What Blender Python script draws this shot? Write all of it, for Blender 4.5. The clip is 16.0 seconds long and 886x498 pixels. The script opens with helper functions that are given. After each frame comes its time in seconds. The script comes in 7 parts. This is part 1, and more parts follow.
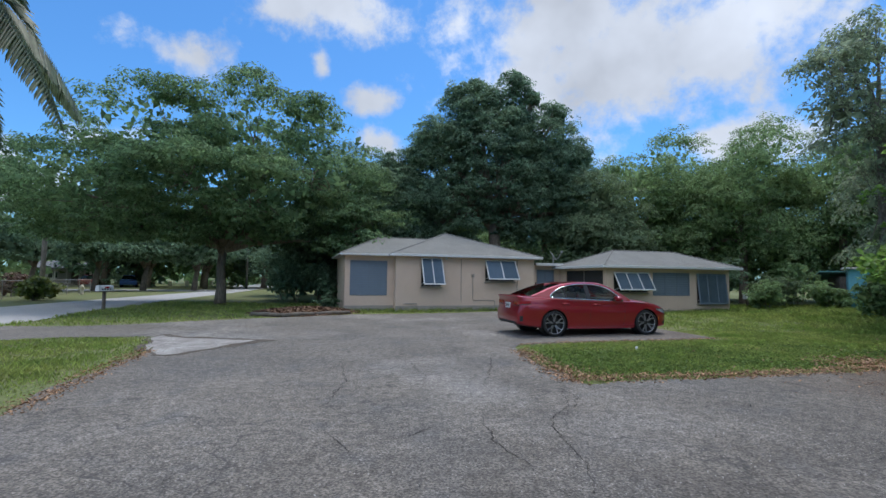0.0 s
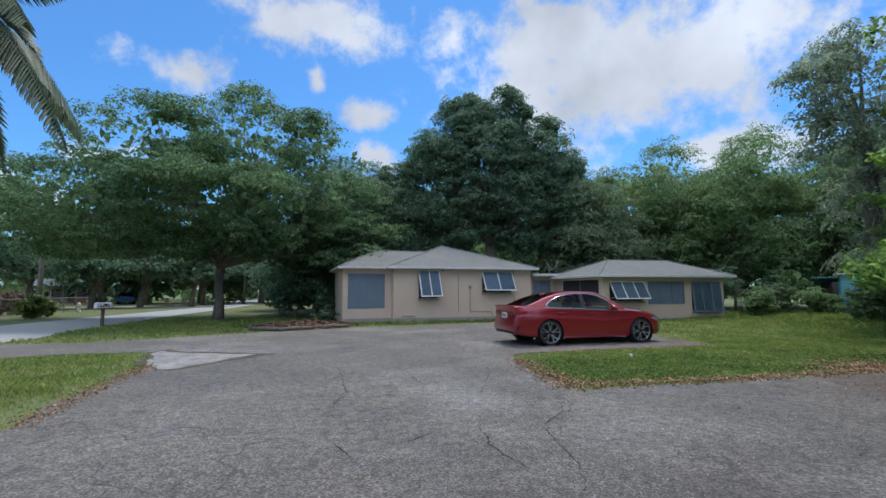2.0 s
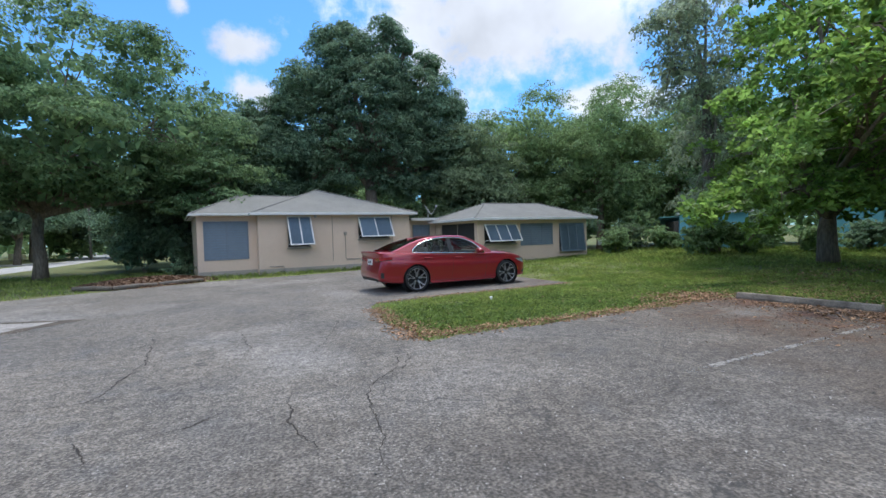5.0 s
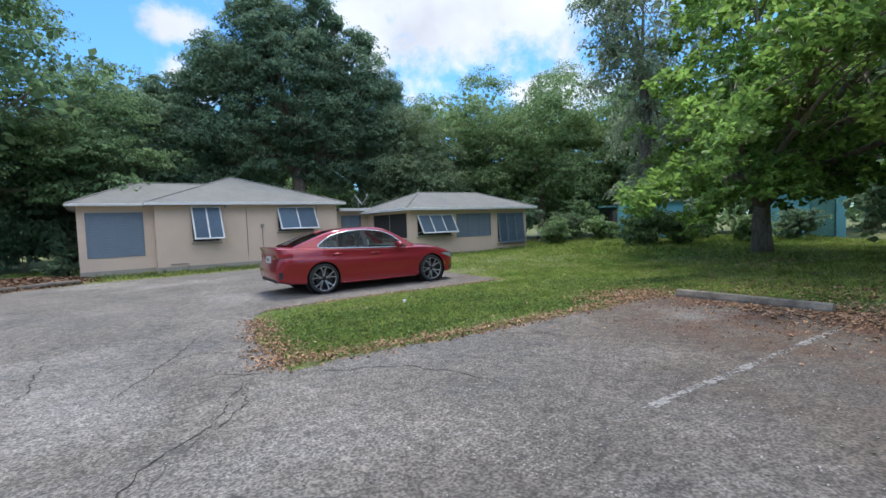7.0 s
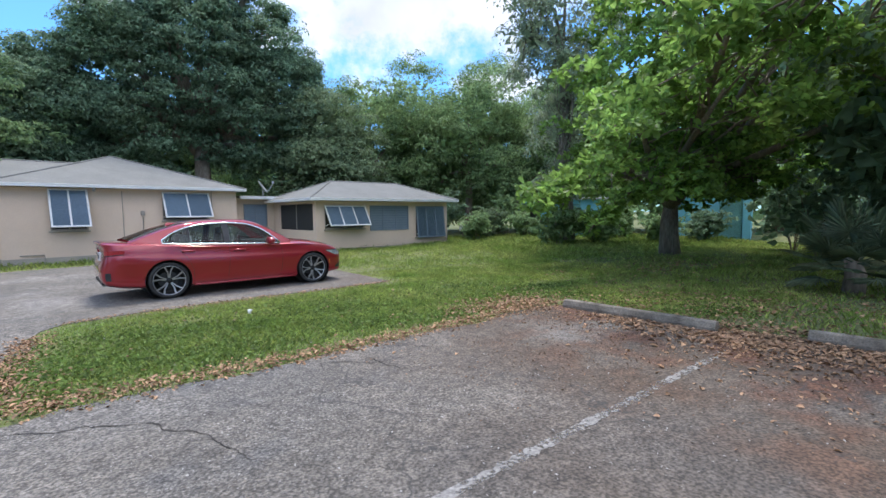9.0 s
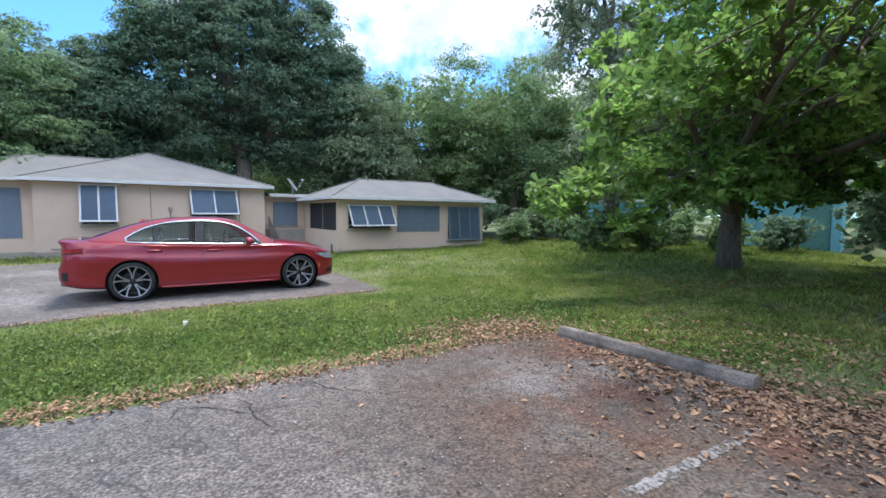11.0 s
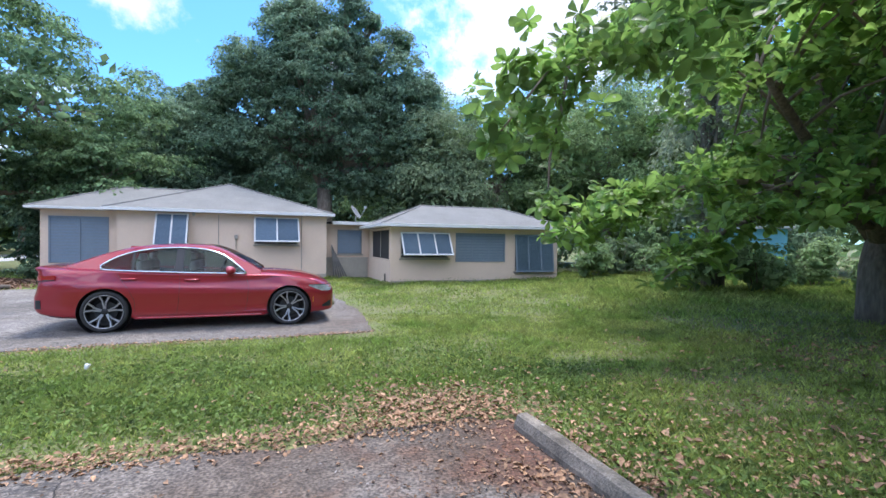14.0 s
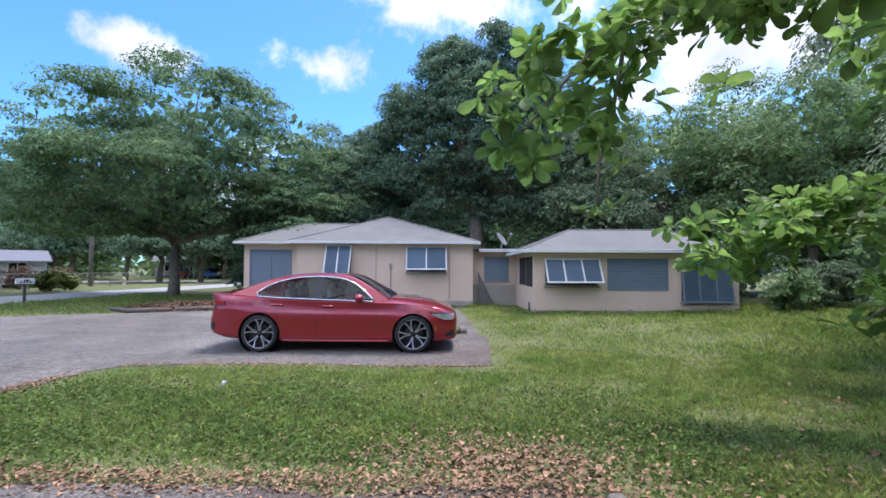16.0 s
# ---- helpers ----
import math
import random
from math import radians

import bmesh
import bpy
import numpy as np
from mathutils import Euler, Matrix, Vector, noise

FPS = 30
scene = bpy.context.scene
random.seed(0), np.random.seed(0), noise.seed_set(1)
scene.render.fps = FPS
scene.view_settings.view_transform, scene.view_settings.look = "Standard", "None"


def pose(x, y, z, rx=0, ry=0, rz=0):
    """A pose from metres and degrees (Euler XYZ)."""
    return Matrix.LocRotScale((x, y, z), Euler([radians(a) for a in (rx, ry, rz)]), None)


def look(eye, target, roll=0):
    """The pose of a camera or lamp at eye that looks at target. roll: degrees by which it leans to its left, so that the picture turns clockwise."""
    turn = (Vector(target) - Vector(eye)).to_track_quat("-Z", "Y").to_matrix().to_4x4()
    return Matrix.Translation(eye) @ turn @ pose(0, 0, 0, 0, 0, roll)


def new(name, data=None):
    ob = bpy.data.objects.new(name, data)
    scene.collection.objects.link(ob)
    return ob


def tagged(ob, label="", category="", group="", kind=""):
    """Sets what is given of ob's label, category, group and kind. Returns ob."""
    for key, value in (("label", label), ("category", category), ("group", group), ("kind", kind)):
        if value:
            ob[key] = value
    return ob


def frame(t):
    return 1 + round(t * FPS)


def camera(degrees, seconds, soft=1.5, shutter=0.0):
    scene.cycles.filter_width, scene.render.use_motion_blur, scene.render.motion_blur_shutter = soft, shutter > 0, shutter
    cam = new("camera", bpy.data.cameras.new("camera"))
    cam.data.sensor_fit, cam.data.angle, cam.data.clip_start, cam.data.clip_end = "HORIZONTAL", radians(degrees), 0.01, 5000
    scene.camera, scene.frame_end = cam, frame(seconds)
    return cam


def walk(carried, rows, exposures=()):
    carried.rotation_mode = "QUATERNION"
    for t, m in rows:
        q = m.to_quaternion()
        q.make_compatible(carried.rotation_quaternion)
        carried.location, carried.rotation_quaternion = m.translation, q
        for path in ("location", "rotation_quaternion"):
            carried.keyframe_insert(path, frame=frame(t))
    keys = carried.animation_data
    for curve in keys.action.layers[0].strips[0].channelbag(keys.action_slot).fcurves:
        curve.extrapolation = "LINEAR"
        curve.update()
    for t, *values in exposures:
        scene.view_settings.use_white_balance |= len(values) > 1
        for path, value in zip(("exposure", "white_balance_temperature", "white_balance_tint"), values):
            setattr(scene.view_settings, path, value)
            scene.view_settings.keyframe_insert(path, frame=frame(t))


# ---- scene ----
cam = camera(87.7, 16.0)
PATH = [
    (0, (0.437, 0.071, 1.505), (0.4, 2.067, 1.633), 0.7),
    (0.5, (0.476, -0.019, 1.485), (0.415, 1.974, 1.63), 0.5),
    (1, (0.469, -0.077, 1.489), (0.42, 1.915, 1.655), -0.2),
    (1.5, (0.452, -0.104, 1.494), (0.393, 1.886, 1.682), -0.4),
    (2, (0.46, -0.133, 1.484), (0.435, 1.859, 1.665), -0.2),
    (2.5, (0.5, -0.147, 1.48), (0.613, 1.846, 1.61), -0.2),
    (3, (0.58, -0.133, 1.461), (0.886, 1.842, 1.539), 0.1),
    (3.5, (0.679, -0.002, 1.444), (1.172, 1.936, 1.482), 0.1),
    (4, (0.846, 0.114, 1.458), (1.462, 2.017, 1.438), -0.7),
    (4.2, (0.888, 0.208, 1.465), (1.465, 2.122, 1.425), -0.9),
    (6.3, (2.151, 1.486, 1.445), (2.526, 3.449, 1.375), -1.8),
    (6.5, (2.211, 1.64, 1.435), (2.66, 3.587, 1.352), -1.8),
    (7, (2.471, 1.932, 1.459), (3.106, 3.826, 1.351), -2.1),
    (7.5, (2.847, 2.128, 1.472), (3.56, 3.992, 1.352), -1.6),
    (8, (3.223, 2.317, 1.469), (4.034, 4.142, 1.348), -1.3),
    (8.5, (3.629, 2.449, 1.5), (4.511, 4.24, 1.374), -1.0),
    (9, (4.152, 2.602, 1.53), (5.006, 4.404, 1.377), -0.6),
    (9.2, (4.339, 2.663, 1.51), (5.194, 4.465, 1.362), -0.7),
    (11.3, (6.184, 3.488, 1.534), (6.722, 5.41, 1.397), 0.8),
    (11.5, (6.383, 3.565, 1.531), (6.88, 5.498, 1.41), 1.0),
    (12, (6.822, 3.786, 1.533), (7.27, 5.732, 1.423), 0.6),
    (12.5, (7.231, 4.037, 1.562), (7.63, 5.995, 1.468), 0.5),
    (13, (7.585, 4.236, 1.594), (7.921, 6.206, 1.517), 0.9),
    (13.5, (7.893, 4.464, 1.545), (8.184, 6.442, 1.482), 1.1),
    (14, (8.189, 4.675, 1.533), (8.317, 6.671, 1.506), 0.7),
    (14.5, (8.499, 4.814, 1.535), (8.399, 6.811, 1.552), 0.7),
    (15, (8.689, 4.953, 1.528), (8.418, 6.934, 1.576), 0.4),
    (15.5, (8.806, 5.121, 1.531), (8.376, 7.073, 1.6), 0.4),
    (16, (8.912, 5.233, 1.565), (8.338, 7.147, 1.647), 0.2),
]
EXPOSURES = [(0.0, 0.36, 6000, 11), (2.0, 0.38, 6000, 11), (3.5, 0.58, 6050, 11), (7.0, 0.88, 6150, 12), (9.0, 1.07, 6100, 14), (12.5, 1.30, 5900, 16), (14.0, 1.40, 5850, 18), (15.0, 1.33, 5850, 20), (16.0, 1.12, 5900, 22)]
walk(cam, [(t, look(eye, target, roll)) for t, eye, target, roll in PATH], EXPOSURES)

# ---------------------------------------------------------------- light
SUN_AZ, SUN_EL = 20.0, 70.0      # degrees clockwise from +y, and above the horizon
world = bpy.data.worlds.new("sky")
scene.world = world
world.use_nodes = True
wt = world.node_tree
wt.nodes.clear()


def wnode(kind, **sets):
    n = wt.nodes.new(kind)
    for k, v in sets.items():
        setattr(n, k, v)
    return n


def wmath(op, a, b=None, clamp=False):
    n = wnode("ShaderNodeMath", operation=op, use_clamp=clamp)
    for i, v in enumerate((a, b)):
        if v is None:
            continue
        if isinstance(v, (int, float)):
            n.inputs[i].default_value = v
        else:
            wt.links.new(v, n.inputs[i])
    return n.outputs[0]


sky = wnode("ShaderNodeTexSky", sky_type="NISHITA", sun_disc=False)
sky.sun_elevation, sky.sun_rotation = radians(SUN_EL), radians(SUN_AZ)
sky.air_density, sky.dust_density, sky.ozone_density = 1.0, 0.6, 2.0
way = wnode("ShaderNodeTexCoord").outputs["Generated"]
split = wnode("ShaderNodeSeparateXYZ")
wt.links.new(way, split.inputs[0])
azim = wmath("MULTIPLY", wmath("ARCTAN2", split.outputs[0], split.outputs[1]), 57.2958)
elev = wmath("MULTIPLY", wmath("ARCSINE", split.outputs[2]), 57.2958)
# cloud banks: azimuth, elevation, half width, half height, all in degrees
CLOUDS = [(-31, 22.8, 6.5, 3), (-16, 30.5, 11, 4), (-10.3, 21, 4.5, 2.2), (-9, 16.5, 4, 2.8), (19, 23.5, 23, 8.5), (31, 25, 15, 8),
          (11, 29, 13, 6), (34, 14.5, 9, 3.6), (-16.5, 24.5, 1.6, 2.4), (-39, 13.5, 5, 2), (-46, 9, 7, 4), (-51, 22, 7, 2.6),
          # the banks beyond azimuth 110 are unseen, added broad as fill light
          (85, 32, 34, 18), (150, 40, 60, 26), (-130, 38, 60, 26), (180, 60, 90, 22), (-180, 45, 60, 30), (10, 66, 70, 9)]
warp = wnode("ShaderNodeTexNoise")
warp.inputs["Scale"].default_value, warp.inputs["Detail"].default_value, warp.inputs["Roughness"].default_value = 9.0, 8.0, 0.62
wt.links.new(way, warp.inputs["Vector"])
mask = None
for ca, ce, ra, re in CLOUDS:
    da = wmath("DIVIDE", wmath("SUBTRACT", azim, float(ca)), float(ra))
    de = wmath("DIVIDE", wmath("SUBTRACT", elev, float(ce)), float(re))
    d = wmath("SQRT", wmath("ADD", wmath("MULTIPLY", da, da), wmath("MULTIPLY", de, de)))
    m = wmath("SUBTRACT", 1.0, d)
    mask = m if mask is None else wmath("MAXIMUM", mask, m)
mask = wmath("MAXIMUM", mask, -0.75)
dens = wmath("ADD", wmath("MULTIPLY", mask, 0.75), wmath("MULTIPLY", wmath("SUBTRACT", warp.outputs["Fac"], 0.5), 2.0))
ramp = wnode("ShaderNodeMapRange", interpolation_type="SMOOTHSTEP")
ramp.inputs["From Min"].default_value, ramp.inputs["From Max"].default_value = -0.02, 0.5
wt.links.new(dens, ramp.inputs["Value"])
shade = wnode("ShaderNodeTexNoise")
shade.inputs["Scale"].default_value, shade.inputs["Detail"].default_value = 3.5, 5.0
wt.links.new(way, shade.inputs["Vector"])
tone = wnode("ShaderNodeMapRange")
tone.inputs["From Min"].default_value, tone.inputs["From Max"].default_value = 0.35, 0.65
tone.inputs["To Min"].default_value, tone.inputs["To Max"].default_value = 3.0, 4.6
wt.links.new(shade.outputs["Fac"], tone.inputs["Value"])
# clouds opposite the sun, all out of view, are brightened to fill shaded walls
facing = wmath("ADD", wmath("MULTIPLY", split.outputs[0], -math.sin(radians(SUN_AZ))), wmath("MULTIPLY", split.outputs[1], -math.cos(radians(SUN_AZ))))
lit = wmath("ADD", 1.0, wmath("MULTIPLY", wmath("MAXIMUM", facing, 0.0), 1.9))
tone_lit = wmath("MULTIPLY", tone.outputs[0], lit)
white = wnode("ShaderNodeVectorMath", operation="SCALE")
white.inputs[0].default_value = (0.93, 0.98, 1.06)
wt.links.new(tone_lit, white.inputs["Scale"])
tint = wnode("ShaderNodeVectorMath", operation="MULTIPLY")
tint.inputs[1].default_value = (0.38, 0.66, 0.87)
wt.links.new(sky.outputs[0], tint.inputs[0])
mix = wnode("ShaderNodeMix", data_type="RGBA")
wt.links.new(ramp.outputs[0], mix.inputs[0])
wt.links.new(tint.outputs[0], mix.inputs[6])
wt.links.new(white.outputs[0], mix.inputs[7])
back = wnode("ShaderNodeBackground")
back.inputs["Strength"].default_value = 0.15
wt.links.new(mix.outputs[2], back.inputs["Color"])
wt.links.new(back.outputs[0], wnode("ShaderNodeOutputWorld").inputs["Surface"])

sun = new("sun", bpy.data.lights.new("sun", "SUN"))
sun.data.energy, sun.data.angle, sun.data.color = 2.1, radians(18.0), (1.0, 0.925, 0.81)
saz, sel = radians(SUN_AZ), radians(SUN_EL)
sun.matrix_world = look((math.sin(saz) * math.cos(sel) * 60, math.cos(saz) * math.cos(sel) * 60, math.sin(sel) * 60), (0, 0, 0))

# ---------------------------------------------------------------- materials
def material(name, base, second=None, scale=6.0, fine=60.0, rough=0.8, metal=0.0, bump=0.2, spread=0.5, island=0.0, coat=0.0,
             through_light=0.0, random_ob=0.0, stretch=None, spec=0.5, detail_mix=0.35):
    """Two tones mixed by broad noise, a fine grain over them, and a relief."""
    m = bpy.data.materials.new(name)
    m.use_nodes = True
    nt = m.node_tree
    n, link = nt.nodes, nt.links.new
    b = n["Principled BSDF"]
    second = second or tuple(c * 0.75 for c in base)
    co = n.new("ShaderNodeTexCoord").outputs["Object"]
    if stretch:
        mp = n.new("ShaderNodeMapping")
        mp.inputs["Scale"].default_value = stretch
        link(co, mp.inputs["Vector"])
        co = mp.outputs[0]
    big = n.new("ShaderNodeTexNoise")
    big.inputs["Scale"].default_value, big.inputs["Detail"].default_value, big.inputs["Roughness"].default_value = scale, 6.0, 0.6
    link(co, big.inputs["Vector"])
    small = n.new("ShaderNodeTexNoise")
    small.inputs["Scale"].default_value, small.inputs["Detail"].default_value = fine, 4.0
    link(co, small.inputs["Vector"])
    mr = n.new("ShaderNodeMapRange")
    mr.inputs["From Min"].default_value, mr.inputs["From Max"].default_value = 0.5 - spread / 2, 0.5 + spread / 2
    link(big.outputs["Fac"], mr.inputs["Value"])
    mx = n.new("ShaderNodeMix")
    mx.data_type = "RGBA"
    mx.inputs[6].default_value, mx.inputs[7].default_value = (*base, 1), (*second, 1)
    link(mr.outputs[0], mx.inputs[0])
    hsv = n.new("ShaderNodeHueSaturation")
    val = n.new("ShaderNodeMapRange")
    val.inputs["From Min"].default_value, val.inputs["From Max"].default_value = 0.3, 0.7
    val.inputs["To Min"].default_value, val.inputs["To Max"].default_value = 1 - detail_mix, 1 + detail_mix
    link(small.outputs["Fac"], val.inputs["Value"])
    v = val.outputs[0]
    if island or random_ob:
        src = n.new("ShaderNodeNewGeometry").outputs["Random Per Island"] if island else n.new("ShaderNodeObjectInfo").outputs["Random"]
        amount = island or random_ob
        iv = n.new("ShaderNodeMapRange")
        iv.inputs["To Min"].default_value, iv.inputs["To Max"].default_value = 1 - amount, 1 + amount
        link(src, iv.inputs["Value"])
        mul = n.new("ShaderNodeMath")
        mul.operation = "MULTIPLY"
        link(v, mul.inputs[0])
        link(iv.outputs[0], mul.inputs[1])
        v = mul.outputs[0]
    link(v, hsv.inputs["Value"])
    link(mx.outputs[2], hsv.inputs["Color"])
    link(hsv.outputs[0], b.inputs["Base Color"])
    b.inputs["Roughness"].default_value, b.inputs["Metallic"].default_value = rough, metal
    b.inputs["Specular IOR Level"].default_value = spec
    if coat:
        b.inputs["Coat Weight"].default_value, b.inputs["Coat Roughness"].default_value = coat, 0.04
    if bump:
        bp = n.new("ShaderNodeBump")
        bp.inputs["Strength"].default_value, bp.inputs["Distance"].default_value = bump, 0.01
        link(small.outputs["Fac"], bp.inputs["Height"])
        link(bp.outputs[0], b.inputs["Normal"])
    if through_light:
        tr = n.new("ShaderNodeBsdfTranslucent")
        link(hsv.outputs[0], tr.inputs["Color"])
        ms = n.new("ShaderNodeMixShader")
        ms.inputs[0].default_value = through_light
        link(b.outputs[0], ms.inputs[1])
        link(tr.outputs[0], ms.inputs[2])
        link(ms.outputs[0], n["Material Output"].inputs["Surface"])
    return m


def asphalt_material():
    """Old grey asphalt: aggregate speckle, pale worn stretches, dark patches, a web of fine cracks, brown leaf stain
    and painted-in tree shade by the wheel stops.
    """
    m = material("asphalt", (0.124, 0.110, 0.092), (0.182, 0.162, 0.136), scale=0.55, fine=42.0, rough=0.92, bump=1.0, spread=0.3, detail_mix=0.4)
    nt = m.node_tree
    n, link = nt.nodes, nt.links.new
    b = n["Principled BSDF"]
    col = b.inputs["Base Color"].links[0].from_socket
    co = n.new("ShaderNodeTexCoord").outputs["Object"]
    sep = n.new("ShaderNodeSeparateXYZ")
    link(co, sep.inputs[0])

    def over(col, colour, fac):
        mx = n.new("ShaderNodeMix")
        mx.data_type = "RGBA"
        mx.inputs[7].default_value = (*colour, 1)
        link(col, mx.inputs[6])
        link(fac, mx.inputs[0])
        return mx.outputs[2]

    def remap(sock, a, bb, lo, hi):
        mr = n.new("ShaderNodeMapRange")
        for k, v in zip(("From Min", "From Max", "To Min", "To Max"), (a, bb, lo, hi)):
            mr.inputs[k].default_value = v
        link(sock, mr.inputs["Value"])
        return mr.outputs[0]

    def noise_at(scale, detail=5.0, vec=None):
        t = n.new("ShaderNodeTexNoise")
        t.inputs["Scale"].default_value, t.inputs["Detail"].default_value = scale, detail
        link(vec or co, t.inputs["Vector"])
        return t

    def mul(a, bb):
        t = n.new("ShaderNodeMath")
        t.operation = "MULTIPLY"
        link(a, t.inputs[0])
        link(bb, t.inputs[1])
        return t.outputs[0]
    # broad tonal changes of old patches
    col = over(col, (0.095, 0.093, 0.09), remap(noise_at(0.33, 6).outputs["Fac"], 0.50, 0.68, 0.0, 0.6))
    col = over(col, (0.30, 0.285, 0.265), remap(noise_at(0.22, 6).outputs["Fac"], 0.52, 0.68, 0.0, 0.7))
    # dark oily blotches
    col = over(col, (0.10, 0.10, 0.10), remap(noise_at(1.7).outputs["Fac"], 0.55, 0.72, 0.0, 0.6))
    # pale binder-worn speckle
    col = over(col, (0.40, 0.39, 0.37), remap(noise_at(110, 3).outputs["Fac"], 0.60, 0.72, 0.0, 0.5))
    col = over(col, (0.045, 0.045, 0.045), mul(remap(noise_at(42, 4).outputs["Fac"], 0.54, 0.66, 0.0, 0.8), remap(noise_at(0.8, 4).outputs["Fac"], 0.44, 0.6, 0.1, 1.0)))
    # binder tone, darker and browner towards low y
    dark_ramp = n.new("ShaderNodeVectorMath")
    dark_ramp.operation = "DOT_PRODUCT"
    dark_ramp.inputs[1].default_value = (0.35, -0.94, 0)
    link(co, dark_ramp.inputs[0])
    col = over(col, (0.072, 0.062, 0.052), mul(remap(dark_ramp.outputs["Value"], -4.8, -1.4, 0.0, 1.0), remap(noise_at(1.3, 8).outputs["Fac"], 0.30, 0.62, 0.35, 0.9)))
    # coarse chippings laid bare, pale on dark
    col = over(col, (0.36, 0.34, 0.31), mul(remap(noise_at(58, 2).outputs["Fac"], 0.58, 0.68, 0.0, 0.5), remap(noise_at(0.9, 5).outputs["Fac"], 0.44, 0.62, 0.0, 1.0)))
    # brown leaf stain on the side of the tree
    side = n.new("ShaderNodeVectorMath")
    side.operation = "DOT_PRODUCT"
    side.inputs[1].default_value = (0.93, -0.02, 0)
    link(co, side.inputs[0])
    st = mul(remap(side.outputs["Value"], 6.0, 8.0, 0.0, 1.0), remap(noise_at(1.6, 10).outputs["Fac"], 0.47, 0.62, 0.0, 0.8))
    # broad coat: stained ground plus the canopy's shade, painted into the colour
    col = over(col, (0.085, 0.058, 0.038), mul(remap(side.outputs["Value"], 4.3, 6.9, 0.0, 1.0), remap(noise_at(0.8, 8).outputs["Fac"], 0.34, 0.56, 0.3, 0.9)))
    col = over(col, (0.125, 0.056, 0.032), st)
    # the grain of the chippings shows through every stain
    grain = n.new("ShaderNodeHueSaturation")
    link(mul(remap(noise_at(46, 3).outputs["Fac"], 0.38, 0.62, 0.54, 1.46), remap(noise_at(9, 6).outputs["Fac"], 0.36, 0.64, 0.78, 1.22)), grain.inputs["Value"])
    link(col, grain.inputs["Color"])
    col = grain.outputs[0]
    # cracks
    bend = n.new("ShaderNodeVectorMath")
    bend.operation = "ADD"
    wob = noise_at(1.5, 10)
    sc = n.new("ShaderNodeVectorMath")
    sc.operation = "SCALE"
    sc.inputs["Scale"].default_value = 1.6
    link(wob.outputs["Color"], sc.inputs[0])
    link(co, bend.inputs[0])
    link(sc.outputs[0], bend.inputs[1])
    for scale, width, amount in ((0.30, 0.008, 0.9), (0.85, 0.010, 0.6), (2.6, 0.016, 0.45), (8.0, 0.035, 0.4)):
        vo = n.new("ShaderNodeTexVoronoi")
        vo.feature = "DISTANCE_TO_EDGE"
        vo.inputs["Scale"].default_value = scale
        link(bend.outputs[0], vo.inputs["Vector"])
        cr = mul(remap(vo.outputs["Distance"], 0.0, width, amount, 0.0), remap(noise_at(0.6 + scale * 0.3).outputs["Fac"], 0.40, 0.54, 0.0, 1.0))
        col = over(col, (0.045, 0.043, 0.04), cr)
    link(col, b.inputs["Base Color"])
    return m


ASPHALT = asphalt_material()
ROAD = material("road_asphalt", (0.34, 0.33, 0.315), (0.41, 0.4, 0.38), scale=0.3, fine=50, rough=0.9, bump=0.4)
SOIL = material("lawn_soil", (0.105, 0.14, 0.04), (0.175, 0.165, 0.07), scale=0.7, fine=22, rough=1.0, bump=0.8, spread=0.4, detail_mix=0.5)
CONCRETE = material("concrete", (0.25, 0.215, 0.17), (0.10, 0.085, 0.065), scale=5, fine=60, rough=0.92, bump=0.7, spread=0.32)
STUCCO = material("stucco_paint", (0.68, 0.535, 0.42), (0.61, 0.475, 0.37), scale=1.1, fine=60, rough=0.92, bump=0.5, detail_mix=0.1)
STUCCO_GREY = material("stucco_plinth", (0.40, 0.36, 0.30), (0.30, 0.28, 0.24), scale=2.0, fine=60, rough=0.95, bump=0.5, detail_mix=0.15)
SHINGLE = material("roof_shingle", (0.205, 0.205, 0.192), (0.155, 0.157, 0.147), scale=1.4, fine=55, rough=0.92, bump=0.4, detail_mix=0.2)
WHITE = material("white_paint", (0.72, 0.72, 0.70), (0.6, 0.6, 0.58), scale=3, fine=60, rough=0.6, bump=0.1, detail_mix=0.1)
SHUTTER = material("shutter_slat", (0.155, 0.215, 0.285), (0.12, 0.175, 0.235), scale=2, fine=30, rough=0.6, bump=0.1, detail_mix=0.15, random_ob=0.18)
SCREEN = material("window_screen", (0.185, 0.225, 0.275), (0.145, 0.185, 0.23), scale=1.5, fine=40, rough=0.55, bump=0.1, detail_mix=0.12)
DARK = material("dark_gap", (0.02, 0.022, 0.025), (0.03, 0.03, 0.03), rough=0.7, bump=0)
BARK = material("bark", (0.15, 0.115, 0.085), (0.27, 0.22, 0.17), scale=2.5, fine=18, rough=0.95, bump=1.0, stretch=(1, 1, 0.25))
PALE_BARK = material("pale_bark", (0.22, 0.20, 0.17), (0.13, 0.12, 0.10), scale=2.5, fine=18, rough=0.95, bump=0.8, stretch=(1, 1, 0.25))
WOOD = material("weathered_wood", (0.10, 0.08, 0.065), (0.17, 0.15, 0.125), scale=3, fine=30, rough=0.9, bump=0.5, stretch=(1, 1, 0.2))
PIPE = material("grey_conduit", (0.32, 0.29, 0.25), (0.25, 0.23, 0.2), rough=0.6, bump=0.1)
DISHGREY = material("dish_grey", (0.42, 0.43, 0.45), (0.35, 0.36, 0.38), rough=0.45, bump=0.05)
TEAL = material("blue_wall_paint", (0.22, 0.55, 0.66), (0.19, 0.48, 0.58), scale=1.2, fine=30, rough=0.85, bump=0.2, detail_mix=0.1)
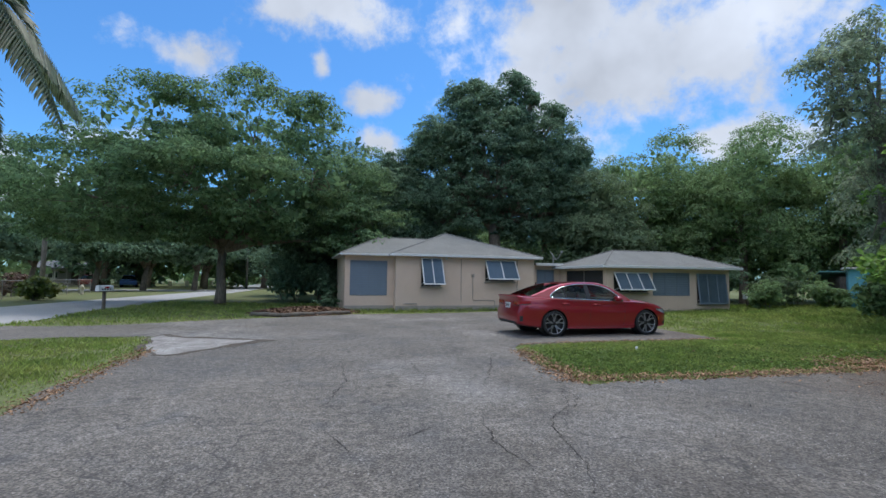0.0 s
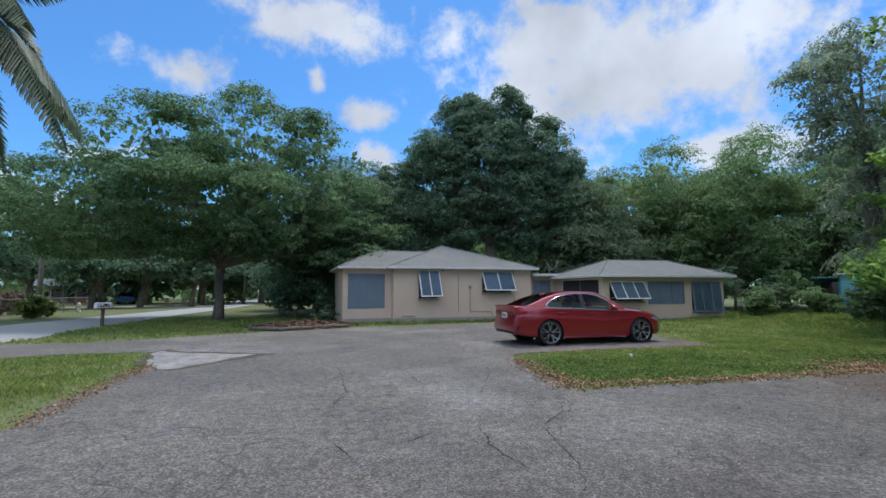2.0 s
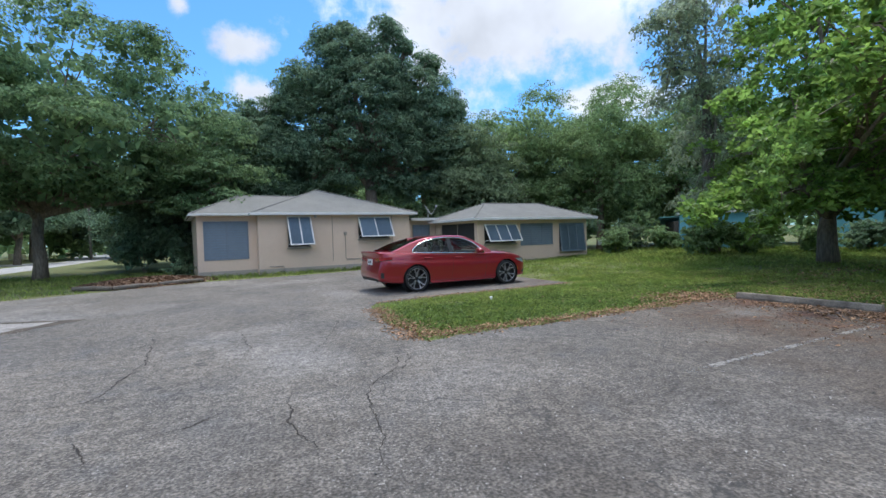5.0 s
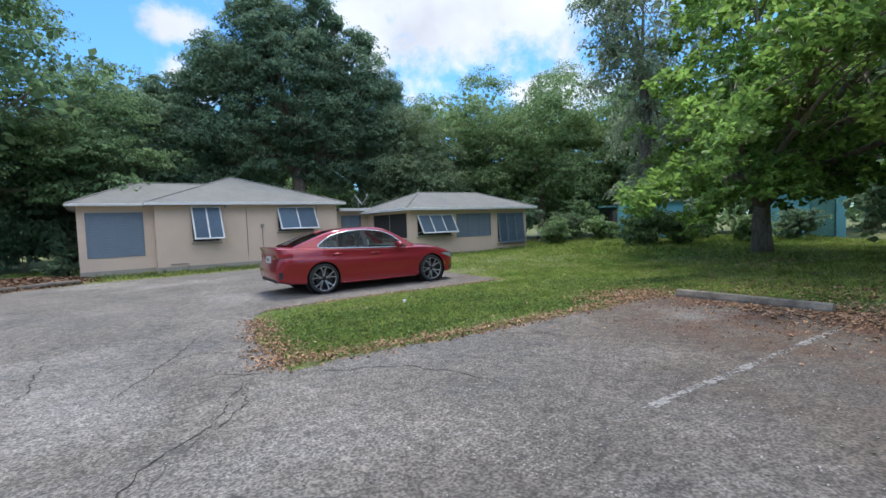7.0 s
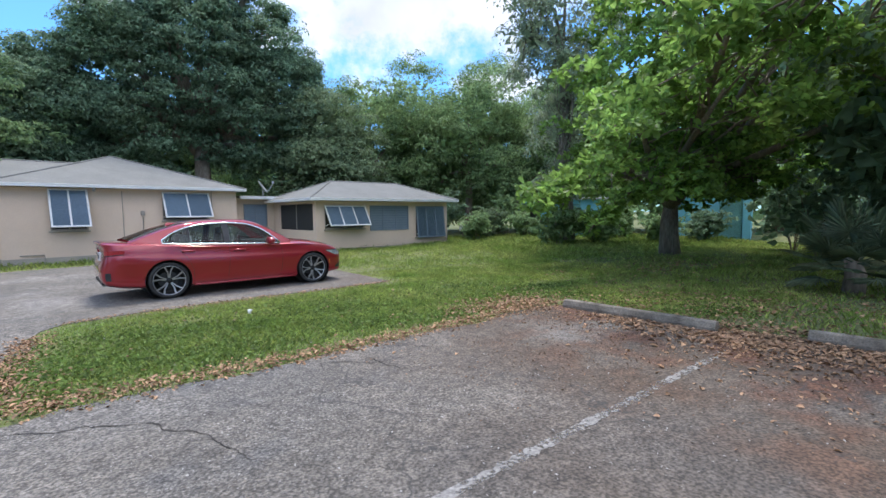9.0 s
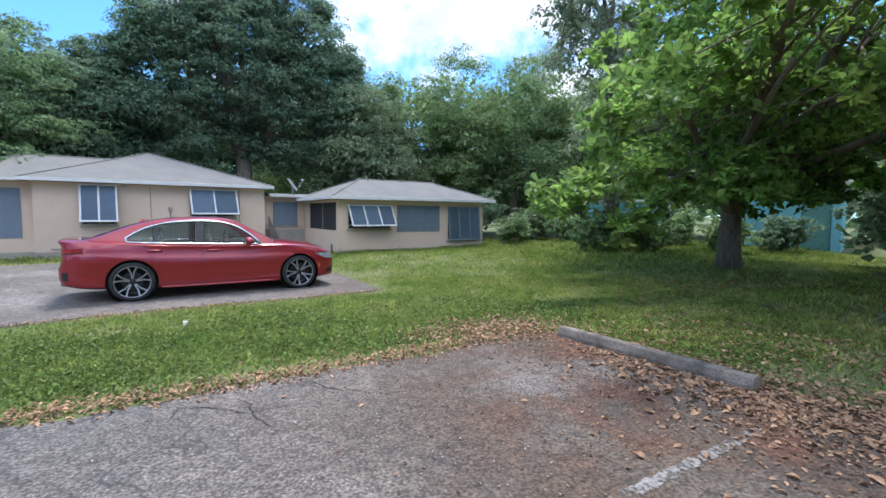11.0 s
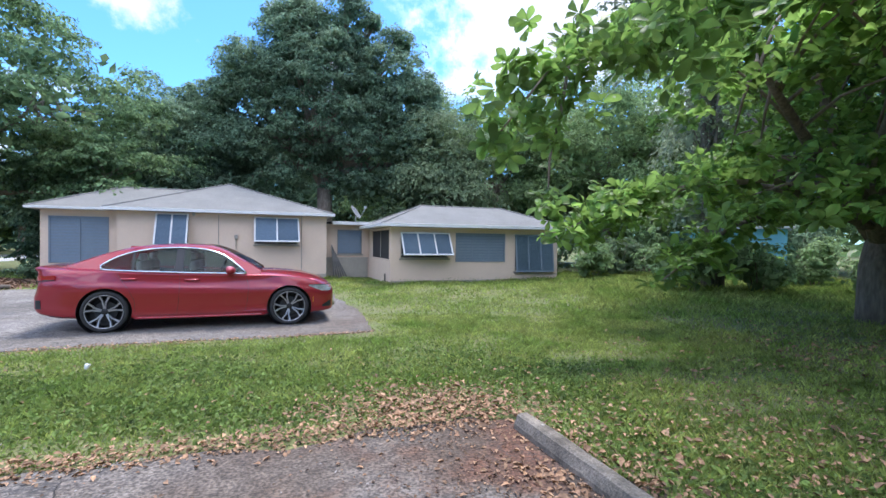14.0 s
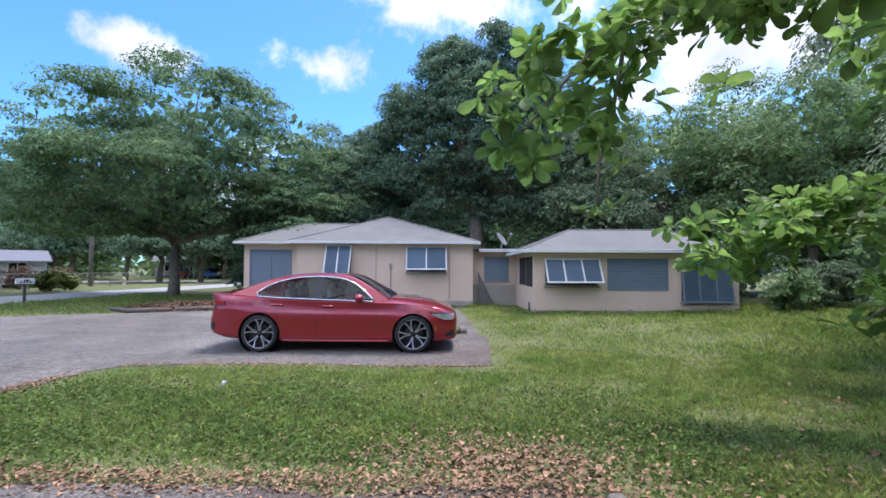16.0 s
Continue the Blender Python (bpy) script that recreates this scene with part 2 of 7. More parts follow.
TEAL_ROOF = material("green_roof_sheet", (0.16, 0.36, 0.34), (0.12, 0.28, 0.27), scale=1.2, fine=30, rough=0.6, bump=0.2)
LEAF_OAK = material("leaf_broad_dark", (0.15, 0.25, 0.13), (0.235, 0.335, 0.15), scale=0.35, fine=3, rough=0.65, bump=0, island=0.4, through_light=0.6, spec=0.15)
LEAF_DEEP = material("leaf_deep", (0.155, 0.245, 0.165), (0.23, 0.32, 0.185), scale=0.3, fine=3, rough=0.65, bump=0, island=0.4, through_light=0.6, spec=0.15)
LEAF_MID = material("leaf_mid", (0.19, 0.295, 0.14), (0.28, 0.375, 0.16), scale=0.3, fine=3, rough=0.65, bump=0, island=0.4, through_light=0.6, spec=0.15)
LEAF_GREY = material("leaf_grey_green", (0.15, 0.215, 0.115), (0.2, 0.265, 0.145), scale=0.4, fine=3, rough=0.65, bump=0, island=0.3, through_light=0.48, spec=0.15)
LEAF_WEEP = material("leaf_pale_grey_green", (0.27, 0.34, 0.22), (0.34, 0.40, 0.26), scale=0.4, fine=3, rough=0.65, bump=0, island=0.3, through_light=0.55, spec=0.15)
LEAF_BRIGHT = material("leaf_bright", (0.175, 0.30, 0.07), (0.275, 0.415, 0.10), scale=0.8, fine=4, rough=0.42, bump=0, island=0.45, through_light=0.64, spec=0.4)
LEAF_PALM = material("leaf_palm", (0.115, 0.17, 0.1), (0.18, 0.22, 0.13), scale=0.8, fine=6, rough=0.5, bump=0, island=0.3, through_light=0.4)
LEAF_HEDGE = material("leaf_croton", (0.20, 0.22, 0.035), (0.09, 0.15, 0.03), scale=1.5, fine=6, rough=0.5, bump=0, island=0.5, through_light=0.3)
LEAF_RED = material("leaf_red", (0.18, 0.07, 0.06), (0.10, 0.10, 0.04), scale=1.5, fine=6, rough=0.5, bump=0, island=0.5, through_light=0.3)
GRASS = material("grass_blade", (0.195, 0.295, 0.06), (0.35, 0.40, 0.115), scale=0.9, fine=5, rough=0.6, bump=0, island=0.38, through_light=0.5, spread=0.28, spec=0.3)
DRY_LEAF = material("dry_leaf", (0.42, 0.27, 0.155), (0.23, 0.125, 0.07), scale=6, fine=30, rough=0.8, bump=0.2, island=0.5, through_light=0.1)
MULCH = material("mulch_chip", (0.13, 0.075, 0.045), (0.22, 0.14, 0.09), scale=4, fine=30, rough=0.95, bump=0.4, island=0.5)
LINE = material("worn_line_paint", (0.26, 0.245, 0.225), (0.19, 0.18, 0.165), scale=5, fine=50, rough=0.85, bump=0.5, spread=0.25, detail_mix=0.4)
EDGE_DIRT = material("edge_dirt", (0.055, 0.046, 0.036), (0.12, 0.095, 0.07), scale=4, fine=40, rough=1.0, bump=0.6)
PATCH = material("broken_pavement", (0.36, 0.345, 0.32), (0.22, 0.20, 0.18), scale=2.2, fine=45, rough=0.95, bump=0.9, spread=0.3, detail_mix=0.4)
RED = material("red_metallic_paint", (0.31, 0.014, 0.024), (0.285, 0.013, 0.022), scale=2, fine=700, rough=0.33, metal=0.35, bump=0, coat=1.0, detail_mix=0.06)
CARGLASS = material("tinted_glass", (0.012, 0.016, 0.016), (0.010, 0.014, 0.014), rough=0.03, bump=0, spec=0.9, detail_mix=0.0)
CHROME = material("satin_chrome", (0.75, 0.76, 0.78), (0.7, 0.71, 0.73), rough=0.18, metal=1.0, bump=0, detail_mix=0.03)
RUBBER = material("tyre_rubber", (0.018, 0.018, 0.019), (0.028, 0.028, 0.028), scale=8, fine=80, rough=0.85, bump=0.3)
ALLOY = material("alloy_grey", (0.36, 0.36, 0.365), (0.32, 0.32, 0.33), rough=0.35, metal=0.6, bump=0, detail_mix=0.03)
ALLOY_DARK = material("alloy_black", (0.02, 0.02, 0.022), (0.025, 0.025, 0.025), rough=0.35, metal=0.3, bump=0)
TRIM = material("black_plastic", (0.016, 0.016, 0.018), (0.022, 0.022, 0.024), rough=0.5, bump=0.05)
LAMP_RED = material("lamp_red", (0.36, 0.008, 0.016), (0.24, 0.005, 0.010), rough=0.1, bump=0, coat=1.0)
LAMP_CLEAR = material("lamp_clear", (0.75, 0.77, 0.8), (0.35, 0.36, 0.38), scale=14, rough=0.08, metal=0.5, bump=0, coat=1.0)
AMBER = material("amber_marker", (0.65, 0.22, 0.03), (0.6, 0.2, 0.03), rough=0.2, bump=0)
SEAT = material("pale_seat", (0.52, 0.49, 0.45), (0.44, 0.41, 0.38), rough=0.7, bump=0.1)
BOARD = material("dark_board", (0.11, 0.105, 0.1), (0.19, 0.18, 0.165), scale=3, fine=30, rough=0.9, bump=0.5, stretch=(1, 1, 0.2))
WEED = material("weed_leaf", (0.115, 0.18, 0.042), (0.19, 0.265, 0.065), scale=1.2, fine=6, rough=0.6, bump=0, island=0.4, through_light=0.4, spec=0.3)


def wear_through(m):
    """Paint worn away in flecks and patches."""
    nt = m.node_tree
    co = nt.nodes.new("ShaderNodeTexCoord")
    total = None
    for scale, weight in ((3.0, 0.5), (30.0, 0.5)):
        t = nt.nodes.new("ShaderNodeTexNoise")
        t.inputs["Scale"].default_value, t.inputs["Detail"].default_value = scale, 6.0
        nt.links.new(co.outputs["Object"], t.inputs["Vector"])
        k = nt.nodes.new("ShaderNodeMath")
        k.operation = "MULTIPLY"
        k.inputs[1].default_value = weight
        nt.links.new(t.outputs["Fac"], k.inputs[0])
        if total is None:
            total = k.outputs[0]
        else:
            a = nt.nodes.new("ShaderNodeMath")
            a.operation = "ADD"
            nt.links.new(total, a.inputs[0])
            nt.links.new(k.outputs[0], a.inputs[1])
            total = a.outputs[0]
    r = nt.nodes.new("ShaderNodeMapRange")
    r.inputs["From Min"].default_value, r.inputs["From Max"].default_value = 0.44, 0.53
    r.inputs["To Min"].default_value, r.inputs["To Max"].default_value = 0.95, 0.1
    nt.links.new(total, r.inputs["Value"])
    nt.links.new(r.outputs[0], nt.nodes["Principled BSDF"].inputs["Alpha"])


wear_through(LINE)

# ---------------------------------------------------------------- geometry helpers
def part(name, bm, mat, parent=None, label="", smooth=False):
    """One mesh object from a bmesh, under a thing or a part."""
    me = bpy.data.meshes.new(name)
    bmesh.ops.recalc_face_normals(bm, faces=bm.faces)
    bm.to_mesh(me)
    bm.free()
    for m in (mat if isinstance(mat, (list, tuple)) else [mat]):
        me.materials.append(m)
    if smooth:
        me.polygons.foreach_set("use_smooth", [True] * len(me.polygons))
    ob = new(name, me)
    if parent:
        ob.parent = parent
    if label:
        ob["label"] = label
    return ob


def arrays(name, verts, faces, mat, parent=None, smooth=False):
    """One mesh object from numpy arrays of places and of equal-sided faces."""
    me = bpy.data.meshes.new(name)
    verts, faces = np.asarray(verts, np.float32), np.asarray(faces, np.int32)
    k = faces.shape[1]
    me.vertices.add(len(verts))
    me.vertices.foreach_set("co", verts.ravel())
    me.loops.add(faces.size)
    me.loops.foreach_set("vertex_index", faces.ravel())
    me.polygons.add(len(faces))
    me.polygons.foreach_set("loop_start", np.arange(0, faces.size, k, dtype=np.int32))
    me.update(calc_edges=True)
    me.materials.append(mat)
    if smooth:
        me.polygons.foreach_set("use_smooth", [True] * len(me.polygons))
    ob = new(name, me)
    if parent:
        ob.parent = parent
    return ob


def thing(name, m, label, category, group="", kind=""):
    ob = new(name)
    ob.empty_display_size = 0.2
    ob.matrix_world = m
    return tagged(ob, label, category, group, kind)


def box(bm, x0, x1, y0, y1, z0, z1, bevel=0.0, m=None):
    r = bmesh.ops.create_cube(bm, size=1.0, matrix=Matrix.Translation(((x0 + x1) / 2, (y0 + y1) / 2, (z0 + z1) / 2)) @ Matrix.Diagonal((x1 - x0, y1 - y0, z1 - z0, 1)))
    vs = r["verts"]
    if bevel:
        es = list({e for v in vs for e in v.link_edges})
        b = bmesh.ops.bevel(bm, geom=es, offset=bevel, segments=2, affect="EDGES", profile=0.5)
        vs = [v for v in b["verts"]] if m else vs
    if m:
        bmesh.ops.transform(bm, matrix=m, verts=list({v for v in vs if v.is_valid}))
    return bm


def boxed(x0, x1, y0, y1, z0, z1, bevel=0.0):
    return box(bmesh.new(), x0, x1, y0, y1, z0, z1, bevel)


def tube(bm, pts, radii, sides=8):
    """A tapered tube along a line of places."""
    rings = []
    pts = [Vector(p) for p in pts]
    for i, p in enumerate(pts):
        d = (pts[min(i + 1, len(pts) - 1)] - pts[max(i - 1, 0)]).normalized()
        a = d.cross(Vector((0.3, 0.9, 0.2))).normalized()
        b = d.cross(a)
        rings.append([bm.verts.new(p + (a * math.cos(2 * math.pi * k / sides) + b * math.sin(2 * math.pi * k / sides)) * radii[i]) for k in range(sides)])
    for r, s in zip(rings, rings[1:]):
        for k in range(sides):
            bm.faces.new((r[k], r[(k + 1) % sides], s[(k + 1) % sides], s[k]))
    bm.faces.new(rings[0][::-1])
    bm.faces.new(rings[-1])
    return bm


def holed_wall(us, zs, v0, v1, holes):
    """A wall from us to us and zs to zs, v0 to v1 thick, with rectangular openings (u0, u1, z0, z1) through it."""
    cu = sorted({us[0], us[1], *(h[0] for h in holes), *(h[1] for h in holes)})
    cz = sorted({zs[0], zs[1], *(h[2] for h in holes), *(h[3] for h in holes)})

    def solid(i, j):
        if not (0 <= i < len(cu) - 1 and 0 <= j < len(cz) - 1):
            return False
        u, z = (cu[i] + cu[i + 1]) / 2, (cz[j] + cz[j + 1]) / 2
        return not any(h[0] < u < h[1] and h[2] < z < h[3] for h in holes)
    bm = bmesh.new()
    made = {}

    def vert(u, v, z):
        k = (round(u, 4), round(v, 4), round(z, 4))
        if k not in made:
            made[k] = bm.verts.new(k)
        return made[k]

    def face(*c):
        bm.faces.new([vert(*p) for p in c])
    for i in range(len(cu) - 1):
        for j in range(len(cz) - 1):
            if not solid(i, j):
                continue
            a, b, c, d = cu[i], cu[i + 1], cz[j], cz[j + 1]
            face((a, v0, c), (b, v0, c), (b, v0, d), (a, v0, d))
            face((a, v1, d), (b, v1, d), (b, v1, c), (a, v1, c))
            if not solid(i - 1, j):
                face((a, v0, c), (a, v0, d), (a, v1, d), (a, v1, c))
            if not solid(i + 1, j):
                face((b, v1, c), (b, v1, d), (b, v0, d), (b, v0, c))
            if not solid(i, j - 1):
                face((a, v1, c), (b, v1, c), (b, v0, c), (a, v0, c))
            if not solid(i, j + 1):
                face((a, v0, d), (b, v0, d), (b, v1, d), (a, v1, d))
    return bm


def smooth01(t):
    t = np.clip(t, 0, 1)
    return t * t * (3 - 2 * t)


def gz(x, y):
    """Height of the ground: level on the paving, a slight rise to the second house and under the big shade tree."""
    x, y = np.asarray(x, float), np.asarray(y, float)
    a = 0.10 * smooth01((y - 14) / 7) * smooth01((x - 6.2) / 2)
    b = 0.22 * smooth01((x - 10.3) / 6.0) * smooth01((y + 6) / 10)
    return np.maximum(a, b)


def leaf_mesh(name, c, nrm, along, length, width, mat, parent=None, fold=0.25):
    """Many pointed, folded leaves: centres, face normals, directions, lengths, widths."""
    n = len(c)
    nrm = nrm / np.linalg.norm(nrm, axis=1)[:, None]
    along = along - nrm * np.sum(along * nrm, axis=1)[:, None]
    along /= np.linalg.norm(along, axis=1)[:, None] + 1e-9
    side = np.cross(nrm, along)
    L, W = length[:, None], width[:, None]
    v = np.empty((n, 6, 3), np.float32)
    v[:, 0] = c - along * L * 0.5
    v[:, 1] = c - along * L * 0.05 + side * W * 0.5 + nrm * W * fold
    v[:, 2] = c + along * L * 0.25 + side * W * 0.42 + nrm * W * fold * 0.8
    v[:, 3] = c + along * L * 0.5 - nrm * L * 0.08
    v[:, 4] = c + along * L * 0.25 - side * W * 0.42 + nrm * W * fold * 0.8
    v[:, 5] = c - along * L * 0.05 - side * W * 0.5 + nrm * W * fold
    k = np.arange(n)[:, None] * 6
    f = np.concatenate([k + np.array([[0, 3, 2, 1]]), k + np.array([[0, 5, 4, 3]])])
    return arrays(name, v.reshape(-1, 3), f, mat, parent)


def small_leaves(name, c, nrm, along, length, width, mat, parent=None):
    """Many small leaves of two triangles each, folded along the midrib."""
    n = len(c)
    nrm = nrm / np.linalg.norm(nrm, axis=1)[:, None]
    along = along - nrm * np.sum(along * nrm, axis=1)[:, None]
    along /= np.linalg.norm(along, axis=1)[:, None] + 1e-9
    side = np.cross(nrm, along)
    L, W = length[:, None], width[:, None]
    v = np.empty((n, 4, 3), np.float32)
    v[:, 0] = c - along * L * 0.5
    v[:, 1] = c + along * L * 0.08 + side * W * 0.5 + nrm * W * 0.22
    v[:, 2] = c + along * L * 0.5
    v[:, 3] = c + along * L * 0.08 - side * W * 0.5 + nrm * W * 0.22
    k = np.arange(n)[:, None] * 4
    return arrays(name, v.reshape(-1, 3), np.concatenate([k + np.array([[0, 2, 1]]), k + np.array([[0, 3, 2]])]), mat, parent)


RNG = np.random.default_rng(7)


def unit(n):
    v = RNG.normal(size=(n, 3))
    return v / np.linalg.norm(v, axis=1)[:, None]


def crown(name, blobs, clumps, per, spread, leaf, mat, parent, droop=0.0, inner=0.72, flat=0.55, hearts=240):
    """Leaves in clumps over the shells of several lobes. blobs: centre and radii, in the tree's own space."""
    b = np.array(blobs, float)
    area = (b[:, 3] * b[:, 4] + b[:, 4] * b[:, 5] + b[:, 3] * b[:, 5])
    # boughs end in rounded pads; the clumps sit on the upper shells of the pads, with a few sprigs beyond
    pads = max(6 * len(b), clumps // 11)
    host = RNG.choice(len(b), pads, p=area / area.sum())
    pd = unit(pads)
    pd[:, 2] = pd[:, 2] * 0.9 + 0.12
    pc = b[host, :3] + pd * b[host, 3:6] * (inner + (1.0 - inner) * RNG.random(pads) ** 0.6)[:, None]
    pr = spread * (1.2 + 1.7 * RNG.random(pads))
    pick = RNG.choice(pads, clumps, p=pr ** 2 / (pr ** 2).sum())
    d = unit(clumps)
    d[:, 2] = np.abs(d[:, 2]) * 1.2 - 0.35
    reach = (0.7 + 0.35 * RNG.random(clumps)) * np.where(RNG.random(clumps) < 0.07, 1.5, 1.0)
    cc = pc[pick] + d * (pr[pick] * reach)[:, None] * np.array([1.1, 1.1, 0.42 + 0.55 * flat])
    d = d * 0.6 + pd[pick] * 0.6
    inside = np.zeros(clumps, bool)
    for q in b:
        inside |= (((cc - q[:3]) / q[3:6]) ** 2).sum(1) < 0.36
    cc, d = cc[~inside], d[~inside]
    m = len(cc)
    size = spread * (0.55 + 0.9 * RNG.random(m))
    k = np.repeat(np.arange(m), per)
    # each clump is a small dome: leaves lie on its upper shell and face outwards
    q = unit(m * per)
    q[:, 2] = np.abs(q[:, 2]) * 1.1 - 0.25
    off = q * size[k][:, None] * (0.75 + 0.5 * RNG.random(m * per))[:, None] * np.array([1.15, 1.15, flat])
    off[:, 2] -= droop * (off[:, 0] ** 2 + off[:, 1] ** 2) / spread
    c = cc[k] + off
    nrm = q * 0.9 + d[k] * 0.35 + np.array([0, 0, 0.45]) + RNG.normal(size=(m * per, 3)) * 0.32
    along = q * np.array([1, 1, 0.2]) + RNG.normal(size=(m * per, 3)) * 0.35 + np.array([0, 0, -0.35 - droop])
    L = leaf * (0.6 + 0.8 * RNG.random(m * per))
    # larger leaf masses fill the hearts of the lobes
    h = np.repeat(np.arange(len(b)), hearts)
    hc = b[h, :3] + unit(len(h)) * b[h, 3:6] * (0.82 * RNG.random(len(h)) ** 0.5)[:, None]
    c, nrm, along = np.concatenate([c, hc]), np.concatenate([nrm, unit(len(h))]), np.concatenate([along, unit(len(h))])
    L = np.concatenate([L, np.full(len(h), leaf * 3.0) * (0.7 + 0.6 * RNG.random(len(h)))])
    small_leaves(name, c, nrm, along, L, L * 0.6, mat, parent)
    return cc


def limbs(trunk_pts, trunk_r, blobs, tips, fork, mat, parent, sides=9, twigs=60):
    bm = bmesh.new()
    tube(bm, trunk_pts, trunk_r, sides + 3)
    top = Vector(trunk_pts[-1])
    low = Vector(trunk_pts[max(0, len(trunk_pts) - 2)])
    r0 = trunk_r[-1]
    for q in blobs:
        goal = Vector(q[:3])
        start = low.lerp(top, random.uniform(0.5, 1.0))
        mid = start.lerp(goal, 0.5) + Vector((random.uniform(-.4, .4), random.uniform(-.4, .4), random.uniform(0, .5)))
        tube(bm, [start, start.lerp(mid, 0.5) + Vector((0, 0, 0.15)), mid, mid.lerp(goal, 0.6), goal], [r0 * 0.75, r0 * 0.6, r0 * 0.45, r0 * 0.3, r0 * 0.15], sides)
        near = sorted(range(len(tips)), key=lambda i: (Vector(tips[i]) - goal).length)[:max(4, twigs // len(blobs))]
        for i in near:
            a = mid.lerp(goal, random.uniform(0.2, 1.0))
            e = Vector(tips[i])
            tube(bm, [a, a.lerp(e, 0.5) + Vector((0, 0, 0.12)), e], [r0 * 0.16, r0 * 0.11, r0 * 0.04], 5)
    return part("trunk", bm, mat, parent, smooth=True)


def tree(name, base, trunk, radii, blobs, clumps, per, spread, leaf, mat, bark, label, group="", droop=0.0, twigs=60, category="tree", flat=0.55, inner=0.72, hearts=240):
    ob = thing(name, pose(base[0], base[1], float(gz(base[0], base[1]))), label, category, group)
    tips = crown("crown", blobs, clumps, per, spread, leaf, mat, ob, droop, inner, flat, hearts)
    limbs(trunk, radii, blobs, [tuple(t) for t in tips[::7]], None, bark, ob, twigs=twigs)
    return ob


def area_sheet(name, pts, z, mat, label, kind="structure", category="", thick=0.03, follow=False, step=0.0, rough_edge=0.0):
    """A level sheet with the outline pts and a skirt, laid on the ground. Its edge may be ragged."""
    line = []
    n = len(pts)
    for i in range(n):
        a, b = Vector(pts[i]), Vector(pts[(i + 1) % n])
        k = max(1, int((b - a).length / step)) if step else 1
        for j in range(k):
            p = a.lerp(b, j / k)
            if rough_edge and (b - a).length < 9:
                q = noise.noise_vector(Vector((p.x * 1.3, p.y * 1.3, 0))) * rough_edge + noise.noise_vector(Vector((p.x * 5, p.y * 5, 3))) * rough_edge * 0.4
                p = p + Vector((q.x, q.y))
            line.append(p)
    bm = bmesh.new()
    top = [bm.verts.new((p.x, p.y, z + (float(gz(p.x, p.y)) if follow else 0))) for p in line]
    f = bm.faces.new(top)
    r = bmesh.ops.extrude_face_region(bm, geom=[f])
    bmesh.ops.translate(bm, verts=[g for g in r["geom"] if isinstance(g, bmesh.types.BMVert)], vec=(0, 0, -thick))
    bmesh.ops.triangulate(bm, faces=[g for g in bm.faces if len(g.verts) > 4])
    ob = part(name, bm, mat)
    return tagged(ob, label, category, "", kind)

# ---------------------------------------------------------------- ground and paving
def ground_sheet():
    far = [60, 90, 140, 220, 400, 800, 1600]
    xs = np.array([-v for v in far[::-1]] + list(np.arange(-45, 46, 1.0)) + far)
    ys = np.array([-v for v in far[::-1]] + list(np.arange(-30, 61, 1.0)) + [v + 20 for v in far])
    X, Y = np.meshgrid(xs, ys)
    Z = gz(X, Y) - 0.004
    v = np.stack([X, Y, Z], -1).reshape(-1, 3)
    w = len(xs)
    i = (np.arange(len(ys) - 1)[:, None] * w + np.arange(w - 1)[None]).ravel()
    ob = arrays("ground", v, np.stack([i, i + 1, i + w + 1, i + w], 1), SOIL, smooth=True)
    tagged(ob, "green lawn soil with worn and dry stretches", "ground", "", "structure")


ground_sheet()
LOT = [(-4.33, 4.98), (-4.71, 5.78), (-5.26, 8.07), (-5.62, 9.3), (-6.95, 11.31), (-8.47, 10.92), (-9.7, 10.38), (-12.4, 9.2), (-13.0, 12.8), (-11.13, 13.13),
       (-10.2, 13.4), (-6.84, 16.2), (-5.77, 17.1), (-3.6, 18.9), (-2.14, 19.4), (-0.75, 19.9), (0.97, 20.8), (2.71, 21.8), (4.3, 22.7), (5.0, 20.6),
       (5.77, 18.35), (7.14, 14.64), (7.58, 12.55), (6.26, 12.1), (4.79, 11.83), (2.9, 11.3), (2.0, 10.75), (1.9, 10.1), (2.0, 8.7), (2.42, 6.92), (3.5, 7.25),
       (4.94, 7.55), (6.47, 8.0), (7.6, 8.27), (8.22, 8.4), (8.7, 8.62), (9.2, 8.6), (9.95, 6.4), (10.35, 5.5), (11.2, 2.9), (12.6, -1.0), (15.5, -9), (16, -14), (-3, -14), (-3.2, -2), (-3.9, 3.0)]
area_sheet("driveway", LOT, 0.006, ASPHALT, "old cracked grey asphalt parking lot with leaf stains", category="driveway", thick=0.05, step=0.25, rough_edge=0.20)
ROADLINE = [(-12.3, 8.0), (-12.75, 12.9), (-12.87, 14.81), (-14.51, 19.67), (-15.1, 22.94), (-16.79, 28.7), (-18.19, 36.2), (-20.8, 48.8), (-24.5, 64), (-35, 92), (-45, 95), (-30, 64),
            (-25.0, 54), (-23.2, 45), (-21.8, 35), (-20.9, 28.1), (-20.0, 23.0), (-19.4, 19.5), (-18.0, 10), (-17.0, -2), (-16.5, -60), (-11.2, -60), (-11.6, -2)]
area_sheet("road", ROADLINE, 0.003, ROAD, "pale grey worn asphalt street running past lawns", category="road", thick=0.05, step=1.5)
SIDE = [(-22.4, 44.0), (-30.5, 42.2), (-37.2, 39.6), (-60, 31), (-61.5, 35.5), (-44.8, 43.5), (-33, 47.2), (-23.0, 49.5)]
area_sheet("side_street", SIDE, 0.004, ROAD, "pale grey side street beyond the lawn", category="road", thick=0.05, step=2.0)
